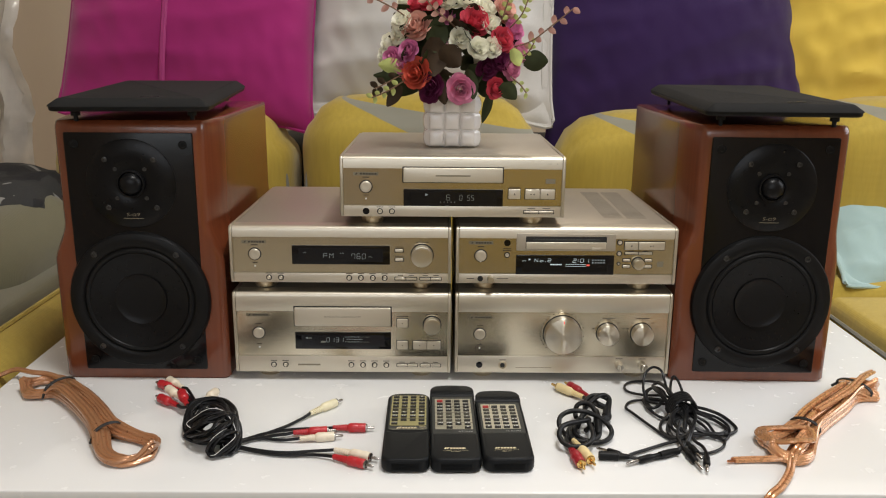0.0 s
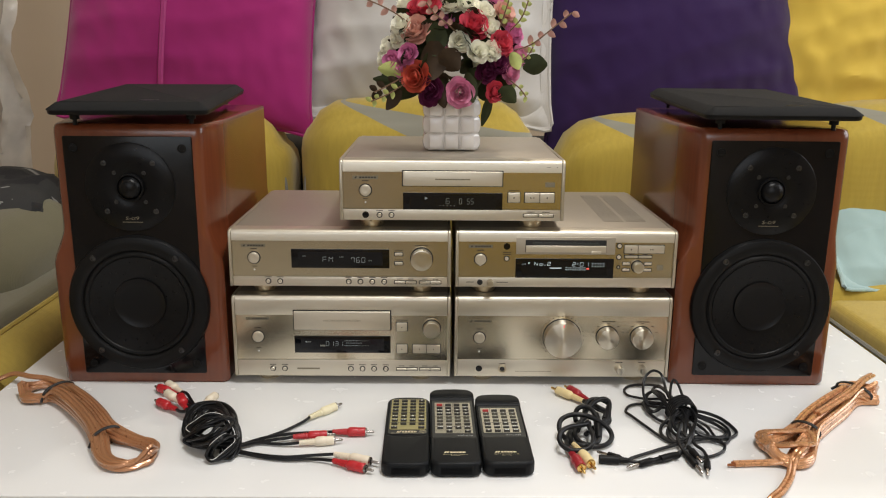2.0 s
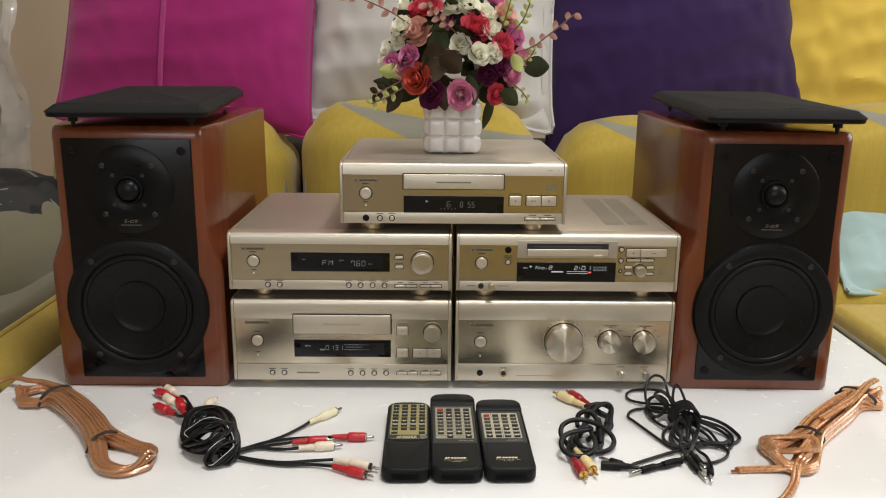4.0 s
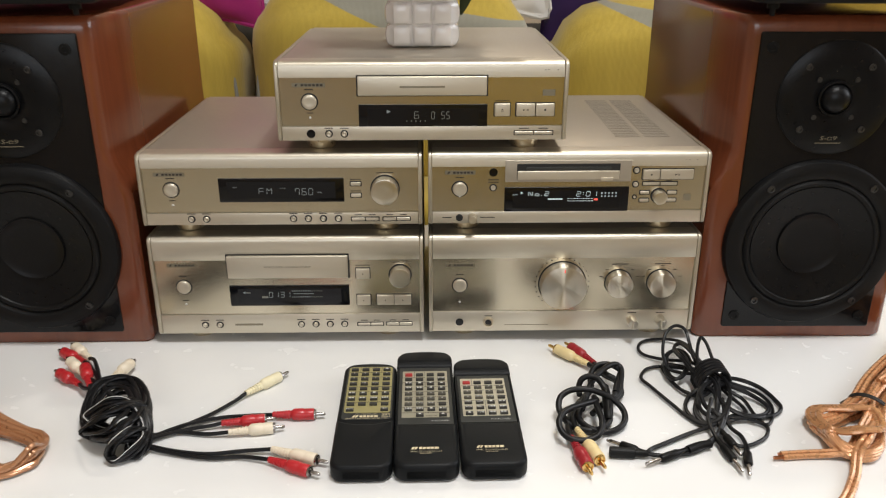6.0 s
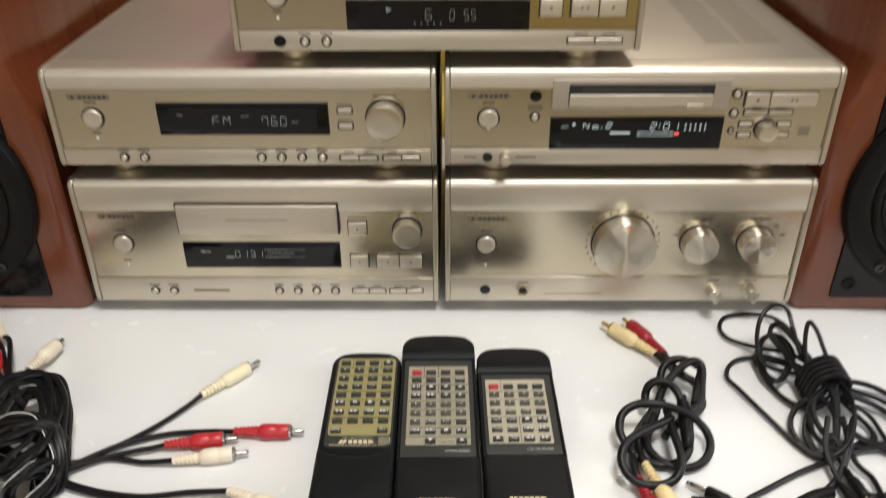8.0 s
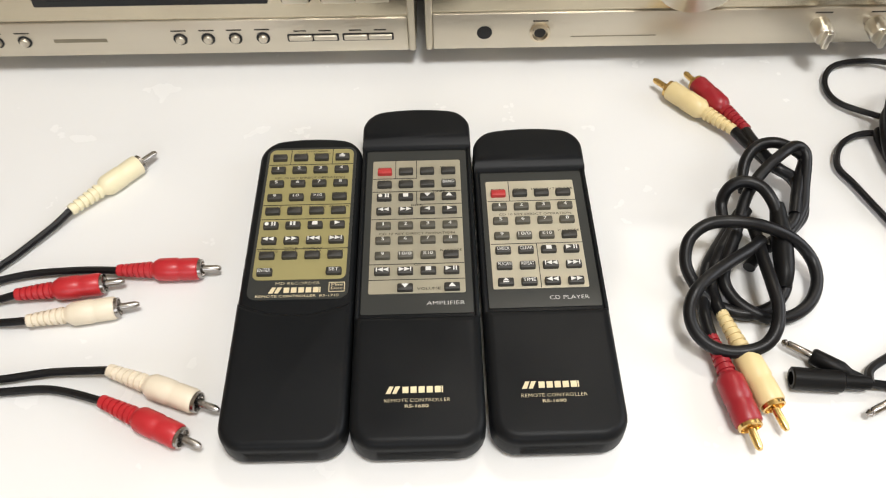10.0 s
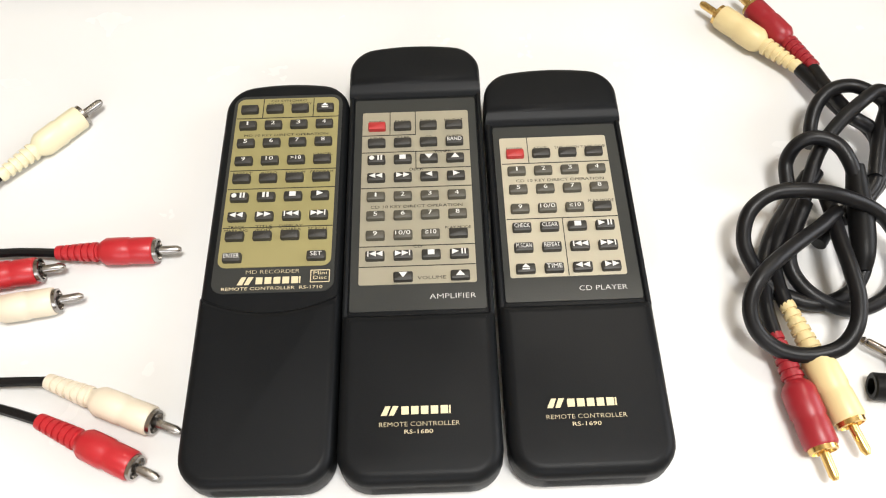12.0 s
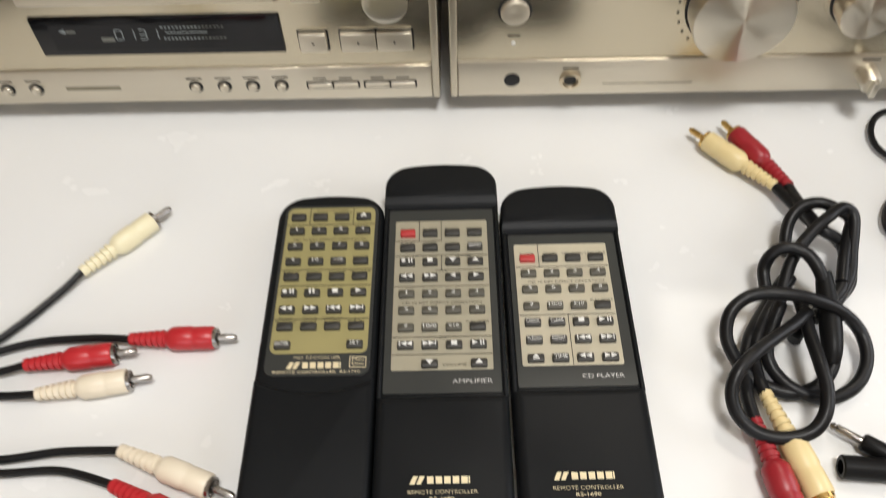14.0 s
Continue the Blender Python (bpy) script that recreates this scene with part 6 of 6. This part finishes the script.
# thick black phono lead, knotted
knot = thing("phono_cable", "thick knotted black phono lead with red and yellowed plugs", "cable", pose(0, 0, 0), "cables on the table")
CORDS = (
    # from the far plugs round the back, twice
    [(0.1560, -0.0610, 0.0060), (0.1612, -0.0753, 0.0080), (0.1664, -0.0871, 0.0090), (0.1737, -0.0934, 0.0080), (0.1764, -0.1021, 0.0070), (0.1750, -0.1143, 0.0060), (0.1677, -0.1232, 0.0060), (0.1590, -0.1283, 0.0050), (0.1498, -0.1361, 0.0050), (0.1437, -0.1437, 0.0050)],
    [(0.1608, -0.0621, 0.0070), (0.1625, -0.0786, 0.0110), (0.1666, -0.0920, 0.0130), (0.1743, -0.0971, 0.0100), (0.1723, -0.1101, 0.0100), (0.1675, -0.1217, 0.0100), (0.1604, -0.1284, 0.0090), (0.1529, -0.1355, 0.0080)],
    # the arch at the far end and the strand that slants through it
    [(0.1504, -0.1024, 0.0080), (0.1507, -0.0951, 0.0100), (0.1535, -0.0871, 0.0140), (0.1593, -0.0819, 0.0170), (0.1675, -0.0811, 0.0180), (0.1743, -0.0856, 0.0180), (0.1793, -0.0886, 0.0150), (0.1767, -0.0958, 0.0130), (0.1726, -0.1060, 0.0120), (0.1682, -0.1191, 0.0110)],
    [(0.1353, -0.1397, 0.0070), (0.1412, -0.1260, 0.0100), (0.1479, -0.1106, 0.0150), (0.1564, -0.1003, 0.0190), (0.1663, -0.0922, 0.0220), (0.1754, -0.0855, 0.0200), (0.1797, -0.0891, 0.0170), (0.1766, -0.1032, 0.0120), (0.1732, -0.1150, 0.0090), (0.1642, -0.1273, 0.0080), (0.1576, -0.1310, 0.0070)],
    # the small loop, the sleeve and the wide loop
    [*[(0.1366, -0.1198, 0.0090), (0.1368, -0.1123, 0.0120), (0.1394, -0.1088, 0.0180), (0.1453, -0.1079, 0.0210), (0.1521, -0.1108, 0.0210), (0.1561, -0.1171, 0.0190), (0.1584, -0.1245, 0.0150), (0.1580, -0.1356, 0.0120), (0.1568, -0.1490, 0.0090), (0.1560, -0.1558, 0.0060), (0.1498, -0.1630, 0.0040), (0.1384, -0.1671, 0.0040), (0.1286, -0.1641, 0.0040), (0.1222, -0.1606, 0.0050), (0.1166, -0.1531, 0.0090), (0.1140, -0.1456, 0.0130), (0.1163, -0.1375, 0.0180), (0.1242, -0.1322, 0.0210), (0.1342, -0.1323, 0.0230), (0.1464, -0.1339, 0.0220)], *[(0.1607, -0.1363, 0.0160), (0.1691, -0.1423, 0.0100), (0.1701, -0.1525, 0.0070), (0.1653, -0.1620, 0.0050), (0.1570, -0.1679, 0.0040), (0.1479, -0.1694, 0.0040), (0.1384, -0.1657, 0.0050), (0.1324, -0.1590, 0.0060), (0.1304, -0.1513, 0.0080), (0.1342, -0.1405, 0.0100), (0.1393, -0.1307, 0.0130)]],
    # the near loop, on top of the rest
    [*[(0.1487, -0.1355, 0.0140), (0.1411, -0.1425, 0.0160), (0.1316, -0.1495, 0.0180), (0.1206, -0.1582, 0.0200), (0.1131, -0.1654, 0.0190), (0.1101, -0.1728, 0.0150), (0.1124, -0.1802, 0.0110), (0.1190, -0.1860, 0.0090), (0.1285, -0.1881, 0.0090)], *[(0.1382, -0.1864, 0.0110), (0.1437, -0.1805, 0.0140), (0.1461, -0.1713, 0.0160), (0.1459, -0.1607, 0.0170), (0.1464, -0.1475, 0.0150), (0.1480, -0.1341, 0.0120), (0.1486, -0.1248, 0.0100)]],
    # down to the near plugs
    [*[(0.1471, -0.1167, 0.0120), (0.1381, -0.1281, 0.0100), (0.1301, -0.1402, 0.0080), (0.1258, -0.1515, 0.0060), (0.1252, -0.1613, 0.0060), (0.1264, -0.1688, 0.0060)]], [*[(0.1451, -0.1158, 0.0090), (0.1348, -0.1292, 0.0070), (0.1265, -0.1414, 0.0060), (0.1219, -0.1533, 0.0050), (0.1192, -0.1682, 0.0060), (0.1198, -0.1802, 0.0060)]],
)
for p in CORDS:
    part("cord", tube(p, 0.0027, 10, 7), "cable", knot)
part("splitter_sleeve", tube([(0.1588, -0.1179, 0.0170), (0.1585, -0.1270, 0.0140), (0.1576, -0.1382, 0.0120), (0.1561, -0.1496, 0.0100), (0.1552, -0.1556, 0.0070)], 0.0042, 12, 6, taper=lambda u: 0.72 + 0.36 * math.sin(3.14 * u)), "rubber", knot)
plug(knot, (0.1556, -0.0603, 0.006), (0.1225, -0.0217, 0.006), "plug_yellow", "gold", 0.0053)
plug(knot, (0.1615, -0.0614, 0.007), (0.1396, -0.0168, 0.006), "plug_crimson", "gold", 0.0053)
plug(knot, (0.1197, -0.1788, 0.006), (0.1278, -0.2282, 0.006), "plug_crimson", "gold", 0.0056)
plug(knot, (0.1262, -0.1674, 0.006), (0.1398, -0.2205, 0.006), "plug_yellow", "gold", 0.0056)

# thin black audio lead in a loose tangle
tangle = thing("audio_cable", "thin black audio lead in a loose tangle with mini plugs", "cable", pose(0, 0, 0), "cables on the table")
LOOPS = (
    # the loops of the tangle; those marked twice lie double
    ([(0.2602, -0.0924, 0.0140), (0.2504, -0.0685, 0.0120), (0.2307, -0.0509, 0.0050), (0.2144, -0.0374, 0.0030), (0.2129, -0.0217, 0.0030), (0.2235, -0.0086, 0.0030), (0.2464, -0.0080, 0.0040), (0.2585, -0.0249, 0.0080), (0.2582, -0.0620, 0.0140)], 1),
    ([(0.2309, -0.0772, 0.0080), (0.2251, -0.0675, 0.0160), (0.2263, -0.0568, 0.0260), (0.2310, -0.0494, 0.0340), (0.2402, -0.0439, 0.0380), (0.2499, -0.0440, 0.0340), (0.2518, -0.0547, 0.0260), (0.2508, -0.0742, 0.0200), (0.2538, -0.0924, 0.0140)], 1),
    ([(0.2301, -0.0630, 0.0040), (0.2108, -0.0653, 0.0030), (0.2014, -0.0814, 0.0030), (0.2063, -0.0959, 0.0030), (0.2177, -0.1258, 0.0030), (0.2276, -0.1496, 0.0030), (0.2360, -0.1601, 0.0040), (0.2472, -0.1597, 0.0080), (0.2585, -0.1485, 0.0120), (0.2675, -0.1288, 0.0150), (0.2697, -0.1081, 0.0160), (0.2613, -0.0956, 0.0160)], 1),
    ([(0.2530, -0.1015, 0.0140), (0.2512, -0.0852, 0.0220), (0.2555, -0.0683, 0.0280), (0.2622, -0.0553, 0.0310), (0.2661, -0.0602, 0.0280), (0.2670, -0.0755, 0.0220), (0.2662, -0.0956, 0.0160)], 1),
    ([(0.2280, -0.0796, 0.0060), (0.2320, -0.0554, 0.0100), (0.2430, -0.0446, 0.0120), (0.2506, -0.0506, 0.0120), (0.2504, -0.0685, 0.0120), (0.2406, -0.0860, 0.0100), (0.2322, -0.0920, 0.0080)], 2),
    ([(0.2270, -0.0608, 0.0050), (0.2270, -0.0875, 0.0040), (0.2343, -0.1070, 0.0040), (0.2450, -0.1151, 0.0060), (0.2565, -0.1123, 0.0120), (0.2625, -0.1010, 0.0160), (0.2483, -0.0766, 0.0100)], 2),
    ([(0.2640, -0.1032, 0.0140), (0.2872, -0.0945, 0.0080), (0.3050, -0.1032, 0.0040), (0.3114, -0.1237, 0.0030), (0.3104, -0.1367, 0.0030), (0.3007, -0.1462, 0.0030), (0.2875, -0.1492, 0.0040), (0.2666, -0.1537, 0.0060), (0.2493, -0.1505, 0.0080), (0.2417, -0.1393, 0.0100), (0.2442, -0.1206, 0.0140)], 2),
    ([(0.2645, -0.1102, 0.0140), (0.2861, -0.1114, 0.0070), (0.2981, -0.1236, 0.0040), (0.3004, -0.1352, 0.0030), (0.2893, -0.1469, 0.0040), (0.2723, -0.1497, 0.0070), (0.2608, -0.1424, 0.0100), (0.2563, -0.1276, 0.0120)], 2),
    ([(0.2659, -0.0982, 0.0120), (0.2814, -0.1025, 0.0080), (0.2987, -0.1117, 0.0050), (0.3048, -0.1287, 0.0030), (0.2985, -0.1493, 0.0030), (0.2889, -0.1600, 0.0030), (0.2841, -0.1462, 0.0040), (0.2814, -0.1250, 0.0060), (0.2704, -0.1143, 0.0100)], 1),
    ([(0.2593, -0.1036, 0.0120), (0.2718, -0.1201, 0.0060), (0.2784, -0.1367, 0.0040), (0.2744, -0.1478, 0.0040), (0.2578, -0.1561, 0.0050), (0.2424, -0.1551, 0.0080), (0.2370, -0.1425, 0.0100), (0.2443, -0.1209, 0.0120)], 2),
    ([(0.2513, -0.1581, 0.0080), (0.2664, -0.1491, 0.0060), (0.2807, -0.1554, 0.0040), (0.2887, -0.1629, 0.0030), (0.2817, -0.1775, 0.0030), (0.2661, -0.1880, 0.0030), (0.2546, -0.1888, 0.0030), (0.2499, -0.1748, 0.0030), (0.2470, -0.1614, 0.0050), (0.2467, -0.1442, 0.0090)], 1),
    ([(0.2498, -0.1124, 0.0120), (0.2374, -0.1152, 0.0060), (0.2284, -0.1305, 0.0040), (0.2298, -0.1481, 0.0030), (0.2399, -0.1585, 0.0050), (0.2503, -0.1474, 0.0080), (0.2555, -0.1242, 0.0120)], 2),
    ([(0.2556, -0.1046, 0.0160), (0.2426, -0.1212, 0.0100), (0.2328, -0.1430, 0.0060), (0.2364, -0.1586, 0.0040), (0.2475, -0.1505, 0.0080), (0.2589, -0.1189, 0.0140)], 2),
    ([(0.2490, -0.0924, 0.0140), (0.2420, -0.0708, 0.0180), (0.2419, -0.0439, 0.0140), (0.2511, -0.0334, 0.0140), (0.2541, -0.0569, 0.0180), (0.2551, -0.0897, 0.0180)], 2),
)
rnd = random.Random(11)
for loop, count in LOOPS:
    for k in range(count):
        o = Vector((rnd.uniform(-1, 1), rnd.uniform(-1, 1), 0)) * (0.0035 * k)
        part("cord", tube([Vector(q) + o for q in loop], 0.0016, 7, 7, True), "cable", tangle)
# the cord's own end wound round the middle
KX, KY = 0.2604, -0.0958
for k in range(5):
    y = KY - 0.010 + 0.0046 * k
    part("wrapped_cord", tube([(KX - 0.015, y - 0.006, 0.006), (KX - 0.010, y - 0.002, 0.020), (KX + 0.002, y, 0.025), (KX + 0.013, y + 0.004, 0.019), (KX + 0.017, y + 0.006, 0.006), (KX, y, 0.003)], 0.0018, 7, 6, True), "cable", tangle)


def mini_plug(parent, base, tip, cord, r=0.0036):
    l = (Vector(tip) - Vector(base)).length
    m = along(base, tip)
    part("cord", tube(cord + [base], 0.0018, 7, 8), "cable", parent)
    p = part("mini_plug", lathe([(0, 0), (0.0020, 0), (0.0024, l * 0.06), (0.0024, l * 0.2), (r * 0.8, l * 0.24), (r, l * 0.3), (r, l * 0.62), (r * 0.8, l * 0.65), (0, l * 0.65)], 14, m), "rubber", parent, "black mini plug")
    part("pin", lathe([(0.0017, l * 0.64), (0.0017, l * 0.92), (0.0012, l * 0.94), (0.0017, l * 0.96), (0.0008, l), (0, l)], 12, m), "nickel", p, "bright metal pin")


for base, tip, cord in (
    ((0.1772, -0.1999, 0.0040), (0.1487, -0.1804, 0.004), [(0.2603, -0.1406, 0.0120), (0.2415, -0.1762, 0.0040), (0.2190, -0.1957, 0.0030), (0.1955, -0.2012, 0.0030), (0.1851, -0.2005, 0.0030)]),
    ((0.2120, -0.1957, 0.0050), (0.1726, -0.2136, 0.0040), [(0.2607, -0.1456, 0.0100), (0.2472, -0.1688, 0.0050), (0.2296, -0.1861, 0.0040)]),
    ((0.2395, -0.1818, 0.0050), (0.2461, -0.2240, 0.0040), [(0.2500, -0.1325, 0.0120), (0.2396, -0.1582, 0.0080)]),
    ((0.2468, -0.1703, 0.0050), (0.2516, -0.2048, 0.0050), [(0.2547, -0.1325, 0.0120), (0.2493, -0.1505, 0.0080)]),
    ((0.2602, -0.1914, 0.0050), (0.2496, -0.2289, 0.0040), [(0.2593, -0.1325, 0.0120), (0.2553, -0.1628, 0.0060), (0.2611, -0.1761, 0.0040)]),
):
    mini_plug(tangle, base, tip, cord)
SOCKET = ((0.1780, -0.2004, 0.0046), (0.1417, -0.1970, 0.0046))
part("line_socket", lathe([(0, 0), (0.0024, 0), (0.0030, 0.003), (0.0030, 0.010), (0.0044, 0.011), (0.0046, 0.030), (0.0040, 0.0305), (0.0028, 0.0305), (0.0026, 0.022), (0, 0.022)], 16, along(*SOCKET)), "rubber", tangle, "black in-line socket")
part("cord", tube([(0.2645, -0.1355, 0.0140), (0.2534, -0.1543, 0.0080), (0.2412, -0.1630, 0.0050), (0.2214, -0.1706, 0.0030), (0.1956, -0.1849, 0.0030), (0.1814, -0.1932, 0.0030)] + [SOCKET[0]], 0.0018, 7, 8), "cable", tangle)
part("connector_sleeve", tube([(0.2320, -0.1888, 0.0050), (0.2218, -0.1915, 0.0050), (0.2108, -0.1970, 0.0050)], 0.0036, 10, 6), "rubber", tangle)


def copper_lead(lab, spine, ties, n, seed, ends, thick=0.0020, material="copper"):
    """Clear-jacketed twin speaker cable wound to and fro along a bent spine of (x, y, half width) and tied in two places."""
    ob = thing("speaker_cable", lab, "cable", pose(0, 0, 0), "cables on the table")
    rnd = random.Random(seed)
    mid = spline([(x, y, w) for x, y, w in spine], 4)

    def at(u):
        f = u * (len(mid) - 1)
        i = min(len(mid) - 2, int(f))
        q = mid[i].lerp(mid[i + 1], f - i)
        d = (mid[i + 1] - mid[i])
        d.z = 0
        d.normalize()
        return Vector((q.x, q.y, 0)), max(q.z, 0.001), d, Vector((-d.y, d.x, 0))

    for k in range(n):
        f0, f1 = rnd.uniform(0.0, 0.07), rnd.uniform(0.93, 1.0)
        near, far = rnd.uniform(0.05, 1.0), rnd.uniform(0.05, 1.0)
        pts = []
        us = [f0 + (f1 - f0) * (1 - math.cos(math.pi * j / 13)) / 2 for j in range(14)]
        for u, v in [(u, far) for u in us] + [(u, -near) for u in us[::-1]]:
            c, w, d, sd = at(u)
            vv = (v if w < 0.019 else math.copysign(0.55 + 0.45 * abs(v), v)) * min(1.0, math.sqrt(max(0.03, 14 * min(u - f0, f1 - u))))
            q = c + sd * (w * vv)
            heap = 0.0042 + 0.016 * max(0, 1 - w / 0.020)
            pts.append((q.x, q.y, 0.0034 + (k / n) * heap * 1.5))
        bm = bmesh.new()
        for o in (-0.0018, 0.0018):
            tube([(x + o * 0.6, y + o * 0.6, z + o * 0.4) for x, y, z in pts], thick, 7, 5, True, bm=bm)
        part("cord", bm, material, ob)
    for t in ties:
        c, w, d, sd = at(t)
        w = w * 0.95 + 0.0025
        for o in (0.0, 0.0026):
            ring = [c + d * (o + 0.003 * math.sin(q)) + sd * (w * math.cos(q)) + Vector((0, 0, 0.0108 + 0.0106 * math.sin(q))) for q in np.linspace(0, 6.283, 13)[:-1]]
            part("cable_tie", tube([tuple(q) for q in ring], 0.0010, 6, 4, True), "tie", ob, "thin black cable tie")
        part("cable_tie", tube([tuple(c - sd * w + Vector((0, 0, 0.010))), tuple(c - sd * (w + 0.005) + d * 0.004 + Vector((0, 0, 0.005)))], 0.0016, 6, 3), "tie", ob, "thin black cable tie")
    for pts in ends:
        p, q = Vector(pts[-2]), Vector(pts[-1])
        e = (q - p).normalized()
        sd = Vector((-e.y, e.x, 0)).normalized() * 0.0023
        bm = bmesh.new()
        for o in (-1, 1):
            tube([Vector(v) + sd * o for v in pts], 0.0023, 8, 6, bm=bm)
        part("cord_end", bm, material, ob)
        for o in (-1, 1):
            part("bare_wire", tube([q + sd * o, q + sd * o + e * (0.005 + 0.003 * o)], 0.0014, 6, 2), "copper_bare", ob, "bare twisted copper strands")
    return ob


copper_lead("copper speaker cable in the shaded tone, wound long, one end off the table",
            [(-0.5201, -0.0381, 0.0100), (-0.5013, -0.0376, 0.0260), (-0.4769, -0.0436, 0.0220), (-0.4606, -0.0562, 0.0110), (-0.4273, -0.0881, 0.0110), (-0.3952, -0.1264, 0.0110), (-0.3718, -0.1581, 0.0125), (-0.3432, -0.1852, 0.0260), (-0.3214, -0.1992, 0.0260), (-0.3066, -0.2059, 0.0080)],
            (0.27, 0.68), 12, 21,
            [[(-0.4255, -0.0912, 0.0140), (-0.4700, -0.0359, 0.0125), (-0.4968, -0.0159, 0.0125), (-0.5189, -0.0135, 0.0140), (-0.5450, -0.0006, 0.0120), (-0.5628, -0.0030, 0.0060), (-0.5809, -0.0079, -0.0020)]])
# same cable as the other, coloured lighter for the light on this side
bright = copper_lead("copper speaker cable in the lit tone, wound long with two loose ends",
            [(0.5124, -0.0413, 0.0080), (0.5049, -0.0316, 0.0240), (0.4903, -0.0386, 0.0220), (0.4785, -0.0486, 0.0110), (0.4457, -0.0776, 0.0155), (0.4102, -0.1121, 0.0155), (0.3821, -0.1443, 0.0140), (0.3586, -0.1705, 0.0220), (0.3386, -0.1857, 0.0300), (0.3275, -0.1883, 0.0100)],
            (0.24, 0.66), 11, 22,
            [[(0.3761, -0.1594, 0.0140), (0.3545, -0.1849, 0.0120), (0.3381, -0.2028, 0.0080), (0.3240, -0.2016, 0.0040), (0.3038, -0.2014, 0.0030), (0.2852, -0.2029, 0.0030)],
             [(0.3704, -0.1787, 0.0155), (0.3511, -0.2021, 0.0180), (0.3424, -0.2086, 0.0100), (0.3310, -0.2295, 0.0040), (0.3126, -0.2550, 0.0040), (0.2998, -0.2660, 0.0020), (0.2935, -0.2700, -0.0040)],
             [(0.4071, -0.1164, 0.0180), (0.4398, -0.0932, 0.0220), (0.4662, -0.0722, 0.0240), (0.4990, -0.0341, 0.0220), (0.5289, -0.0008, 0.0155)]], 0.0022, "copper_lit")
for k in range(3):
    # turns that fold back over the near end
    o = Vector((0.002 * k, -0.004 * k, 0.002 * k))
    part("wrapped_cord", tube([Vector(q) + o for q in [(0.3697, -0.1761, 0.0125), (0.3479, -0.1890, 0.0180), (0.3304, -0.1819, 0.0125), (0.3250, -0.1605, 0.0100), (0.3355, -0.1433, 0.0080), (0.3554, -0.1481, 0.0120), (0.3749, -0.1502, 0.0125)]], 0.0024, 8, 6, True, flat=1.35), "copper_lit", bright)
